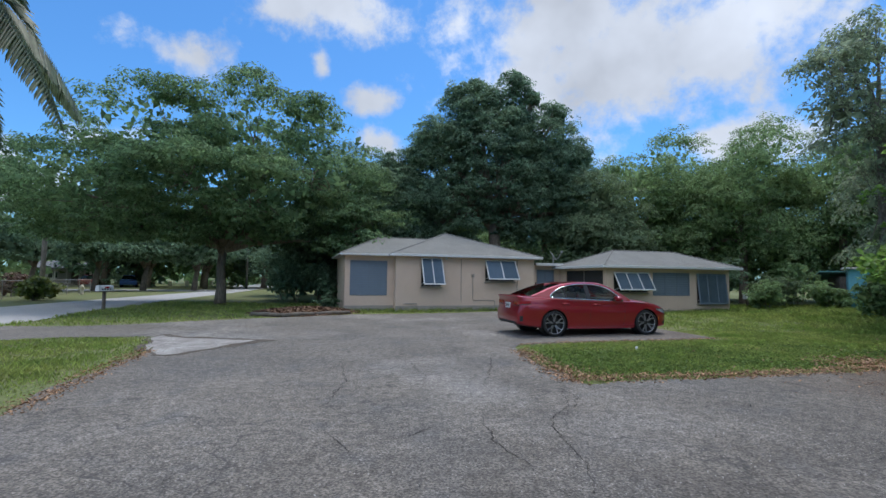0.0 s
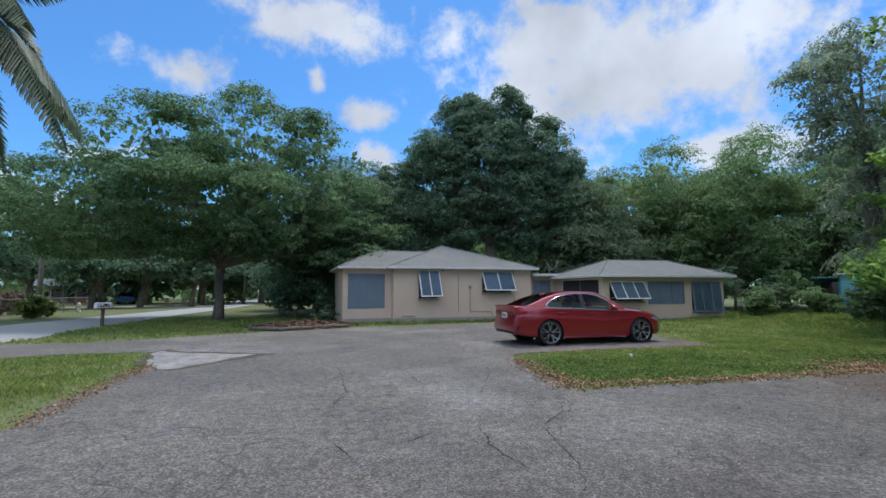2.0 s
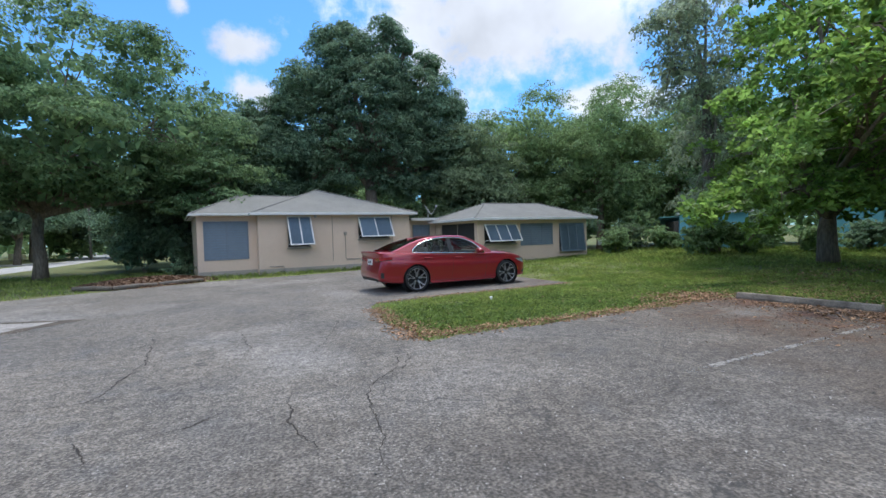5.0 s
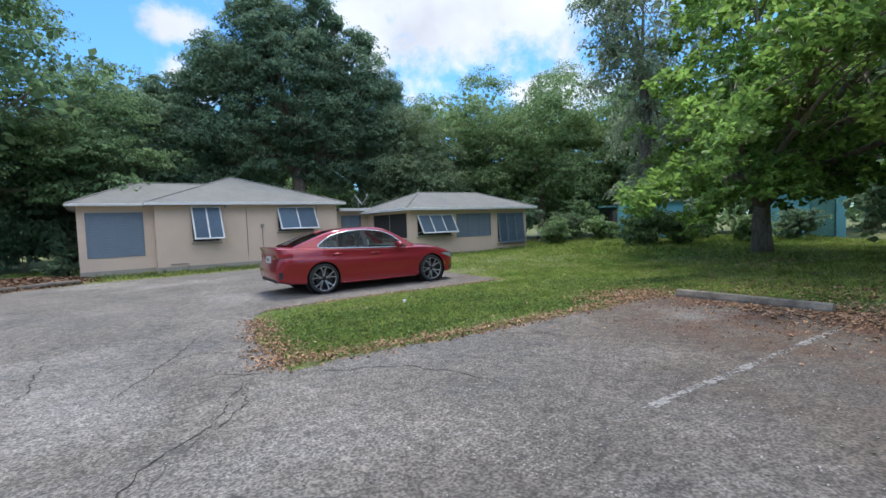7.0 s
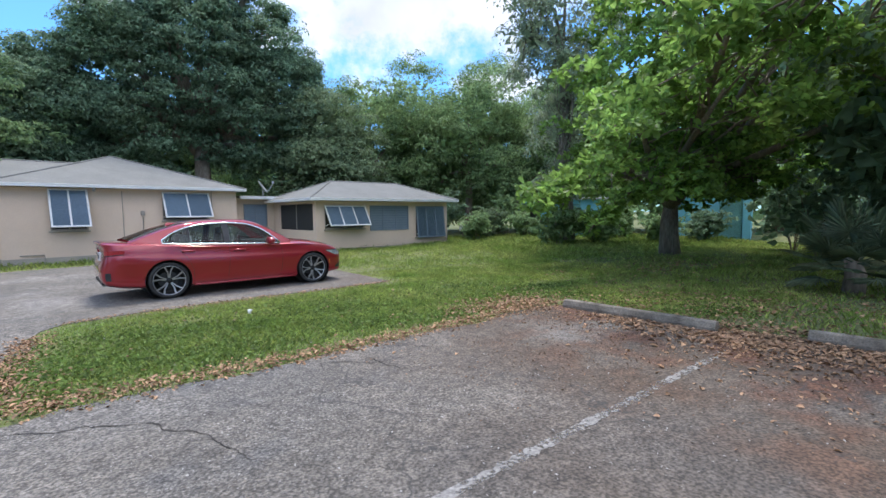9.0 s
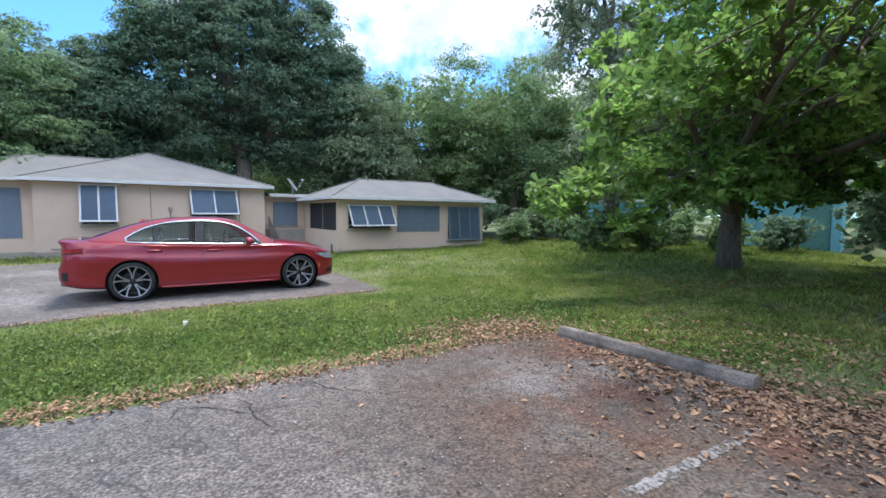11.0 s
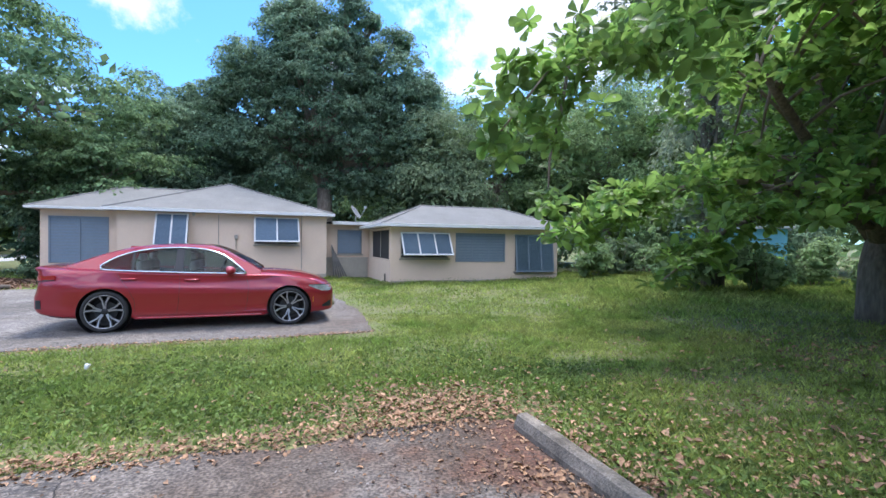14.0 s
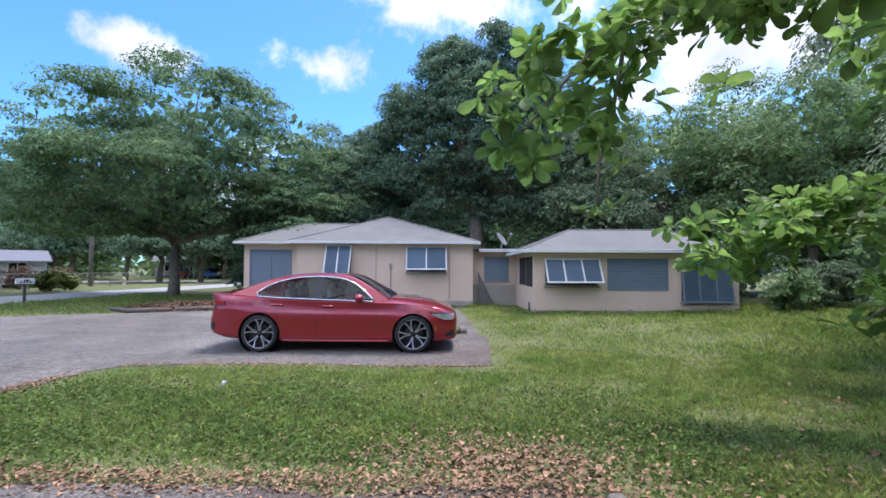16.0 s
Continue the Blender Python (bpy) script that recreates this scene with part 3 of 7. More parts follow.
RIM = [(-4.7, 8.5), (-4.3, 9.6), (-3.7, 10.85), (-4.9, 11.3), (-5.7, 11.25), (-7.0, 11.75), (-6.8, 10.9), (-6.05, 9.8), (-5.65, 9.0)]
area_sheet("worn_edge", RIM, 0.009, EDGE_DIRT, "dark dirt where the asphalt edge broke away", category="pavement", thick=0.03, step=0.15, rough_edge=0.28)
PATCHES = [(-4.85, 8.75), (-4.5, 9.6), (-4.16, 10.9), (-5.0, 11.05), (-5.64, 11.03), (-6.8, 11.5), (-6.6, 10.9), (-5.9, 9.8), (-5.5, 9.1)]
area_sheet("broken_pavement", PATCHES, 0.012, PATCH, "crumbled pale broken edge of the asphalt", category="pavement", thick=0.03, step=0.2, rough_edge=0.2)


def stall_line(a, b, width):
    a, b = Vector(a), Vector(b)
    d = (b - a).normalized()
    s = Vector((-d.y, d.x)) * width / 2
    bm = bmesh.new()
    k = 240
    left = []
    for i in range(k + 1):
        p = a.lerp(b, i / k)
        w = 0.95 + 0.55 * noise.noise(Vector((p.x * 14, p.y * 9, 0)))
        left.append((bm.verts.new((p.x + s.x * w, p.y + s.y * w, 0.0105)), bm.verts.new((p.x - s.x * w, p.y - s.y * w, 0.0105))))
    for i in range(k):
        bm.faces.new((left[i][0], left[i][1], left[i + 1][1], left[i + 1][0]))
    ob = part("parking_line", bm, LINE)
    tagged(ob, "worn faded white parking stall line on asphalt", "road marking", "parking lines", "structure")


stall_line((9.1, 5.75), (4.65, 4.62), 0.085)
stall_line((6.5, 8.0), (5.2, 7.62), 0.05)



def asphalt_crack(pts, width):
    """An open, ragged crack that wanders between the given places and tapers at its ends."""
    line = []
    for a, b in zip(pts, pts[1:]):
        a, b = Vector(a), Vector(b)
        k = max(2, int((b - a).length / 0.035))
        line += [a.lerp(b, i / k) for i in range(k)]
    line.append(Vector(pts[-1]))
    bm, last = bmesh.new(), None
    m = len(line) - 1
    for i, p in enumerate(line):
        q = noise.noise_vector(Vector((p.x * 3.1, p.y * 3.1, 4))) * 0.09 + noise.noise_vector(Vector((p.x * 13, p.y * 13, 9))) * 0.035
        d = (line[min(i + 1, m)] - line[max(i - 1, 0)]).normalized()
        w = width * (0.25 + 0.75 * math.sin(math.pi * min(1, max(0, i / m)))) * (0.75 + 0.9 * noise.noise(Vector((p.x * 9, p.y * 9, 2))))
        side = Vector((-d.y, d.x)) * max(0.0015, w)
        c = p + Vector((q.x, q.y))
        row = (bm.verts.new((c.x + side.x, c.y + side.y, 0.0102)), bm.verts.new((c.x - side.x, c.y - side.y, 0.0102)))
        if last:
            bm.faces.new((last[0], last[1], row[1], row[0]))
        last = row
    tagged(part("asphalt_crack", bm, CRACK), "open dark crack in the old asphalt", "crack", "asphalt cracks", "structure")


CRACK = material("crack_dirt", (0.022, 0.02, 0.018), (0.05, 0.042, 0.035), scale=5, fine=60, rough=1.0, bump=0.3)
for line in ([(-1.9, 9.6), (-1.04, 6.75), (-1.07, 5.41), (-1.68, 5.43), (-2.5, 5.68)], [(-0.77, 4.66), (-0.57, 4.29), (-0.39, 4.06)], [(2.01, 6.87), (1.85, 5.77), (1.51, 5.12), (1.52, 4.44), (1.54, 3.78), (1.58, 3.47)],
             [(-0.14, 4.46), (0.14, 4.59), (0.27, 4.92)], [(1.23, 9.43), (1.1, 7.68), (0.91, 6.47)], [(-0.42, 8.69), (-0.07, 7.63), (0.11, 6.8)], [(-4.03, 5.07), (-3.48, 5.32)], [(0.76, 5.25), (0.88, 4.42), (1.11, 3.88)],
             [(1.99, 6.67), (2.05, 6.15), (1.92, 5.68), (1.73, 5.33)], [(2.25, 6.77), (3.24, 6.67), (3.86, 6.25), (4.32, 5.49)], [(1.61, 7.08), (1.95, 6.95), (2.23, 6.94)], [(1.16, 7.63), (1.35, 8.16), (2.19, 7.74)], [(5.4, 7.43), (5.62, 6.98), (5.73, 6.7)], [(4.93, 7.12), (5.0, 7.36), (5.5, 7.12), (5.82, 7.08)], [(5.93, 7.69), (6.19, 7.37), (6.49, 7.2)]):
    asphalt_crack(line, 0.008)


def wheel_stop(x, y, turn, length, label):
    ob = thing("wheel_stop", pose(x, y, 0.004, 0, 0, turn), label, "wheel stop", "wheel stops")
    bm = bmesh.new()
    prof = [(-0.085, 0), (-0.085, 0.045), (-0.055, 0.115), (-0.03, 0.128), (0.03, 0.128), (0.055, 0.115), (0.085, 0.045), (0.085, 0)]
    k = 18
    rows = []
    for i in range(k + 1):
        t = -length / 2 + length * i / k
        e = 0.012 if i in (0, k) else 0
        rows.append([bm.verts.new((t + (e if i == 0 else -e if i == k else 0), px * (1 - e * 3) + 0.004 * noise.noise(Vector((t * 4, px * 9, 1))),
                                   pz * (1 - e * 2) + 0.006 * noise.noise(Vector((t * 3, px * 9, 2))))) for px, pz in prof])
    for r, s in zip(rows, rows[1:]):
        for j in range(len(prof)):
            bm.faces.new((r[j], r[(j + 1) % len(prof)], s[(j + 1) % len(prof)], s[j]))
    bm.faces.new(rows[0])
    bm.faces.new(rows[-1][::-1])
    part("concrete_bar", bm, CONCRETE, ob)
    for t in (-length * 0.36, length * 0.36):
        pin = bmesh.new()
        tube(pin, [(t, 0, 0.11), (t, 0, 0.134)], [0.016, 0.016], 8)
        part("anchor_pin", pin, PIPE, ob)


wheel_stop(9.43, 7.38, -73.5, 2.25, "weathered grey concrete wheel stop among dry leaves")
wheel_stop(10.62, 4.5, -73.5, 2.25, "weathered grey concrete wheel stop half buried in leaves")

# ---------------------------------------------------------------- houses
def rails(bm, u0, u1, z0, z1, w, v0, v1, bars=()):
    """A rectangular frame with upright bars between."""
    box(bm, u0, u1, v0, v1, z0, z0 + w)
    box(bm, u0, u1, v0, v1, z1 - w, z1)
    for u in (u0, u1 - w, *[b - w / 2 for b in bars]):
        box(bm, u, u + w, v0 + 0.002, v1 - 0.002, z0 + w, z1 - w)
    return bm


def window(house, u0, u1, z0, z1, v, mode, panels=2, out=0.0, frame_mat=None, skew=0.0):
    """A dark sash in the opening with its frame; over it a louvred shutter, hinged at the top and propped open by out metres."""
    hole = part("window", boxed(u0 + 0.01, u1 - 0.01, v + 0.10, v + 0.115, z0 + 0.01, z1 - 0.01), DARK, house)
    part("window_frame", rails(bmesh.new(), u0, u1, z0, z1, 0.045, v + 0.03, v + 0.098, [(u0 + u1) / 2]), PIPE, hole)
    sill = boxed(u0 - 0.05, u1 + 0.05, v - 0.05, v + 0.02, z0 - 0.06, z0 - 0.002, 0.008)
    part("window_sill", sill, STUCCO_GREY, hole)
    if mode == "none":
        return hole
    h = z1 - z0 + 0.06
    ang = math.degrees(math.asin(min(0.95, out / h)))
    m = pose(0, v - 0.025, z1 + 0.03, -ang, 0, 0)
    fm = frame_mat or WHITE
    w = (u1 - u0 + 0.04) / panels
    fr = rails(bmesh.new(), u0 - 0.02, u1 + 0.02, -h, 0, 0.055, -0.03, 0.012, [u0 - 0.02 + w * i for i in range(1, panels)])
    ob = part("shutter_frame", fr, fm, hole)
    ob.matrix_local = m
    for i in range(panels):
        a, b = u0 - 0.02 + w * i + 0.02, u0 - 0.02 + w * (i + 1) - 0.02
        bm = bmesh.new()
        n = int(h / 0.05)
        for j in range(n):
            z = -h + 0.045 + (h - 0.09) * (j + 0.5) / n
            box(bm, a, b, -0.004, 0.004, -0.034, 0.034, 0, pose(0, -0.008, z, 32, 0, 0))
        so = part("shutter_panel", bm, SHUTTER, hole, "slate-blue louvred shutter panel")
        so.matrix_local = m
        so["kind"] = "stuff"
    if out > 0.12:
        for u in (u0 + 0.04, u1 - 0.04):
            bm = bmesh.new()
            tube(bm, [(u, v + 0.03, z0 + 0.12), (u, v - out * 0.86, z1 + 0.03 - math.cos(radians(ang)) * h * 0.86)], [0.012, 0.012], 6)
            part("shutter_prop", bm, WHITE, hole)
    return hole


def screen(house, u0, u1, z0, z1, v, bars, fm):
    """A closed blue-grey storm panel in its frame."""
    hole = part("window", boxed(u0 + 0.01, u1 - 0.01, v + 0.01, v + 0.03, z0 + 0.01, z1 - 0.01), SCREEN, house, "blue-grey storm panel")
    part("window_frame", rails(bmesh.new(), u0 - 0.03, u1 + 0.03, z0 - 0.03, z1 + 0.03, 0.05, v - 0.025, v + 0.008, bars), fm, hole)
    bm = bmesh.new()
    n = int((z1 - z0) / 0.11)
    for j in range(n):
        z = z0 + 0.03 + (z1 - z0 - 0.06) * (j + 0.5) / n
        box(bm, u0 + 0.02, u1 - 0.02, v + 0.001, v + 0.012, z - 0.012, z + 0.012)
    part("panel_rib", bm, SHUTTER, hole)["kind"] = "stuff"
    return hole


def hip_roof(name, house, u0, u1, v0, v1, z, ridge, thick=0.05):
    """A hipped roof over a rectangle, with a slab's thickness. ridge: two ends (u, v, z)."""
    bm = bmesh.new()
    a = [bm.verts.new(p) for p in ((u0, v0, z), (u1, v0, z), (u1, v1, z), (u0, v1, z))]
    if (Vector(ridge[0]) - Vector(ridge[1])).length < 0.01:
        r = [bm.verts.new(ridge[0])]
        fs = [(a[0], a[1], r[0]), (a[1], a[2], r[0]), (a[2], a[3], r[0]), (a[3], a[0], r[0])]
    else:
        r = [bm.verts.new(p) for p in ridge]
        fs = [(a[0], a[1], r[1], r[0]), (a[1], a[2], r[1]), (a[2], a[3], r[0], r[1]), (a[3], a[0], r[0])]
    for f in fs:
        bm.faces.new(f)
    low = [bm.verts.new((c.co.x, c.co.y, z - thick)) for c in a]
    for i in range(4):
        bm.faces.new((a[i], low[i], low[(i + 1) % 4], a[(i + 1) % 4]))
    bm.faces.new(low)
    roof = part(name, bm, SHINGLE, house)
    # courses and hip caps
    cap = bmesh.new()
    r0, r1 = Vector(ridge[0]), Vector(ridge[-1])
    for c, q in (((u0, v0), r0), ((u0, v1), r0), ((u1, v0), r1), ((u1, v1), r1)):
        tube(cap, [(c[0], c[1], z + 0.005), tuple(q + Vector((0, 0, 0.005)))], [0.035, 0.035], 6)
    if (r0 - r1).length > 0.01:
        tube(cap, [tuple(r0), tuple(r1)], [0.035, 0.035], 6)
    part("ridge_cap", cap, SHINGLE, roof)
    return roof


def fascia(house, u0, u1, v0, v1, z0, z1, mat, sides="flrb"):
    t = 0.03
    bits = {"f": (u0, u1, v0 - t, v0), "b": (u0, u1, v1, v1 + t), "l": (u0 - t, u0, v0 - t, v1 + t), "r": (u1, u1 + t, v0 - t, v1 + t)}
    for s in sides:
        part("fascia", boxed(*bits[s], z0, z1, 0.004), mat, house, "white painted roof edge board")


def soffit(house, u0, u1, v0, v1, z):
    part("soffit", boxed(u0, u1, v0, v1, z - 0.02, z), WHITE, house)


H1 = thing("house", pose(5.02, 23.38, 0, 0, 0, 18.3), "beige stucco bungalow with grey hip roof and blue shutters", "house")
MAINW = [(-6.2, -5.2, 1.10, 2.44), (-2.95, -1.35, 1.38, 2.40)]
part("wall", holed_wall((-7.4, -0.25), (-0.1, 2.52), 0.38, 0.56, MAINW), STUCCO, H1, "beige painted stucco wall")
part("wall", holed_wall((-9.68, -7.4), (-0.1, 2.52), 0.83, 1.0, [(-9.42, -7.76, 0.72, 2.27)]), STUCCO, H1, "beige painted stucco wall")
part("wall", boxed(-7.4, -7.24, 0.56, 1.4, -0.1, 2.52), STUCCO, H1)
part("wall", boxed(-0.41, -0.25, 0.56, 7.0, -0.1, 2.52), STUCCO, H1)
part("wall", boxed(-9.68, -9.52, 1.0, 5.4, -0.1, 2.52), STUCCO, H1)
part("wall", boxed(-7.4, -0.41, 6.84, 7.0, -0.1, 2.52), STUCCO, H1)
part("wall", boxed(-9.52, -7.4, 5.24, 5.4, -0.1, 2.52), STUCCO, H1)
part("interior_floor", boxed(-9.5, -0.5, 1.1, 5.2, -0.1, 0.02), DARK, H1)
part("plinth", boxed(-7.41, -0.24, 0.365, 0.38, -0.1, 0.22), STUCCO_GREY, H1)
part("plinth", boxed(-9.69, -7.42, 0.815, 0.83, -0.1, 0.22), STUCCO_GREY, H1)
hip_roof("roof", H1, -7.72, 0.0, 0.0, 7.2, 2.62, ((-4.0, 3.6, 3.98), (-4.0, 3.6, 3.98)))
hip_roof("roof", H1, -9.95, -3.9, 0.42, 5.6, 2.60, ((-7.8, 3.0, 3.58), (-5.0, 3.0, 3.58)))
soffit(H1, -7.7, -0.02, 0.02, 7.1, 2.555)
soffit(H1, -9.9, -7.75, 0.45, 5.5, 2.54)
fascia(H1, -7.72, 0.0, 0.0, 7.2, 2.525, 2.628, WHITE)
fascia(H1, -9.95, -7.76, 0.42, 5.6, 2.53, 2.605, WHITE, "flb")
screen(H1, -9.42, -7.76, 0.72, 2.27, 0.83, [-8.58], SCREEN)
window(H1, *MAINW[0], 0.38, "shutter", 2, 0.62)
window(H1, *MAINW[1], 0.38, "shutter", 2, 0.52)


def pipe_run(house, pts, r, name="conduit", mat=None):
    part(name, tube(bmesh.new(), pts, [r] * len(pts), 7), mat or PIPE, house)


pipe_run(H1, [(-3.6, 0.35, 1.62), (-3.6, 0.35, 0.53), (-3.55, 0.35, 0.48), (-2.5, 0.35, 0.46), (-2.45, 0.35, 0.40), (-2.45, 0.35, 0.22)], 0.014)
pipe_run(H1, [(-1.22, 0.35, 2.5), (-1.22, 0.35, 0.25)], 0.012)
pipe_run(H1, [(-4.2, 0.365, 2.45), (-4.2, 0.365, 0.45)], 0.012)
pipe_run(H1, [(-7.0, 0.33, 0.32), (-6.4, 0.33, 0.32), (-6.38, 0.33, 0.12)], 0.018)
part("meter_box", boxed(-3.66, -3.54, 0.30, 0.379, 1.58, 1.74, 0.01), PIPE, H1)
bm = bmesh.new()
tube(bm, [(-5.0, 0.2, 2.55), (-5.0, 0.2, 2.50)], [0.05, 0.05], 10)
bmesh.ops.create_uvsphere(bm, u_segments=10, v_segments=6, radius=0.06, matrix=Matrix.Translation((-5.0, 0.2, 2.46)))
part("flood_lamp", bm, DISHGREY, H1, "small round flood lamp under the eave")

# the low link between the two houses
part("wall", holed_wall((-0.24, 1.72), (-0.1, 2.28), 1.15, 1.31, [(0.3, 1.36, 1.0, 2.04)]), STUCCO, H1, "beige stucco wall of the low link")
part("brick_plinth", boxed(-0.22, 1.62, 1.12, 1.15, -0.1, 0.86, 0.004), STUCCO_GREY, H1, "bare grey-brown lower wall")
part("link_roof", boxed(-0.02, 2.2, 0.75, 5.5, 2.30, 2.38, 0.01), SHINGLE, H1)
part("fascia", boxed(0.04, 1.75, 0.71, 0.748, 2.24, 2.37, 0.004), WHITE, H1)
window(H1, 0.3, 1.36, 1.0, 2.04, 1.15, "none")
screen(H1, 0.36, 1.30, 1.06, 1.98, 1.155, [0.83], SCREEN)

H2 = thing("house", pose(7.12, 20.4, 0.05, 0, 0, 15.8), "small beige stucco house with grey hip roof and blue shutters", "house")
SW = [(0.76, 2.55, 0.92, 1.80), (2.86, 4.82, 0.82, 1.82), (5.28, 6.9, 0.42, 1.80)]
part("wall", holed_wall((0.4, 7.18), (-0.15, 2.02), 0.4, 0.56, SW), STUCCO, H2, "beige painted stucco wall")
side = part("wall", holed_wall((-4.6, -0.56), (-0.15, 2.02), 0, 0.16, [(-3.95, -0.68, 0.86, 1.93)]), STUCCO, H2, "beige painted stucco wall")
side.matrix_local = pose(0.4, 0, 0, 0, 0, -90)
part("wall", boxed(7.02, 7.18, 0.56, 4.6, -0.15, 2.02), STUCCO, H2)
part("wall", boxed(0.56, 7.02, 4.44, 4.6, -0.15, 2.02), STUCCO, H2)
part("interior_floor", boxed(0.6, 7.0, 0.6, 4.4, -0.15, -0.02), DARK, H2)
part("corner_board", boxed(0.385, 0.52, 0.385, 0.399, -0.1, 2.02), STUCCO, H2)
part("plinth", boxed(0.39, 7.19, 0.385, 0.4, -0.15, 0.12), STUCCO_GREY, H2)
hip_roof("roof", H2, 0.0, 7.55, 0.0, 4.9, 2.13, ((2.05, 2.3, 2.95), (5.55, 2.3, 2.95)))
soffit(H2, 0.02, 7.53, 0.02, 4.88, 2.06)
fascia(H2, 0.0, 7.55, 0.0, 4.9, 2.03, 2.138, WHITE)
window(H2, *SW[0], 0.4, "shutter", 3, 0.50)
screen(H2, *SW[1], 0.4, [3.5, 4.17], SCREEN)
window(H2, *SW[2], 0.4, "shutter", 3, 0.16, SCREEN)
hole = part("window", boxed(0.45, 0.465, 0.69, 3.94, 0.87, 1.92), DARK, H2, "dark mesh window screen")
part("window_frame", boxed(0.43, 0.448, 0.68, 0.72, 0.86, 1.93), PIPE, hole)
part("window_frame", boxed(0.43, 0.448, 2.28, 2.32, 0.86, 1.93), PIPE, hole)
part("standpipe", tube(bmesh.new(), [(0.33, 1.0, -0.05), (0.33, 1.0, 0.34)], [0.03, 0.03], 8), WOOD, H2)
bm = bmesh.new()
tube(bm, [(4.2, 0.2, 2.05), (4.2, 0.2, 2.0)], [0.04, 0.06], 10)
part("soffit_lamp", bm, DISHGREY, H2)


def satellite_dish():
    ob = thing("satellite_dish", pose(5.75, 24.25, 2.38, 0, 0, -12), "grey oval satellite dish on the low roof", "satellite dish")
    part("mast", tube(bmesh.new(), [(0, 0, 0), (0, 0.02, 0.2), (0, -0.03, 0.34)], [0.022] * 3, 8), DISHGREY, ob)
    bm = bmesh.new()
    rings = []
    for i in range(6):
        r = 0.32 * i / 5
        rings.append([bm.verts.new((r * math.cos(a) * 0.88, 0.5 * r * r - 0.04, r * math.sin(a))) for a in [2 * math.pi * k / 28 for k in range(28)]] if i else [bm.verts.new((0, -0.04, 0))])
    for k in range(28):
        bm.faces.new((rings[0][0], rings[1][k], rings[1][(k + 1) % 28]))
        for a, b in zip(rings[1:], rings[2:]):
            bm.faces.new((a[k], b[k], b[(k + 1) % 28], a[(k + 1) % 28]))
    bmesh.ops.solidify(bm, geom=bm.faces[:], thickness=0.012)
    d = part("reflector", bm, DISHGREY, ob, smooth=True)
    d.matrix_local = pose(0, 0, 0.40, 35, 0, -94)
    part("feed_arm", tube(bmesh.new(), [(0.02, 0.0, 0.18), (0.25, -0.02, 0.24), (0.44, -0.03, 0.56)], [0.014] * 3, 6), DISHGREY, ob)
    part("feed_horn", boxed(0.38, 0.48, -0.075, 0.015, 0.54, 0.64, 0.015), DISHGREY, ob)


satellite_dish()


def leaning_boards():
    for i in range(6):
        ob = thing("board", pose(5.02, 23.38, 0, 0, 0, 18.3) @ pose(0.10 + 0.115 * i, 0.60 + 0.05 * i, 0.01, -5, -3 - 4.6 * i, 10), "weathered dark board leaning against the stucco wall", "board", "leaning boards")
        part("plank", boxed(-0.026, 0.026, -0.015, 0.015, 0.0, 1.38 - 0.06 * (i % 3), 0.004), BOARD, ob)


leaning_boards()

# ---------------------------------------------------------------- trees
tree("shade_tree", (-12.0, 24.8), [(0, 0, -0.1), (0.05, 0, 0.9), (-0.05, 0.05, 2.0), (0.1, 0, 3.2)], [0.34, 0.25, 0.22, 0.21],
     [(-6.5, -1, 6.6, 4.6, 4, 2.0), (-2.5, -2, 8.6, 4.2, 4, 2.2), (2.0, -1, 9.0, 4.4, 4, 2.4), (5.3, 0, 7.5, 3.4, 3.6, 2.6), (0, -3.5, 6.2, 4.5, 3.2, 2.0),
      (-9.5, 1, 6.2, 3.2, 3.2, 1.6), (-4.5, -4, 5.2, 4.0, 3, 1.8), (3.5, -3.5, 5.2, 3.0, 2.6, 1.9), (0, 3, 8.0, 5, 4, 3), (6.5, 2.5, 4.6, 3.2, 3, 2.8), (-8.0, 0, 4.2, 3.0, 2.6, 1.2), (-3.0, 2.0, 4.4, 3.2, 2.6, 1.3), (3.0, 2.0, 4.2, 3.2, 2.4, 1.4), (-1.0, -1.4, 4.0, 2.2, 1.9, 1.1), (2.6, -1.6, 3.9, 2.0, 1.8, 1.1), (-4.2, -1.4, 4.1, 2.4, 2.0, 1.0), (7.5, 0.5, 3.6, 2.0, 2.0, 1.6)],
     5200, 38, 0.40, 0.15, LEAF_OAK, BARK, "broad spreading shade tree with dark green crown on the lawn", twigs=240, flat=0.5)
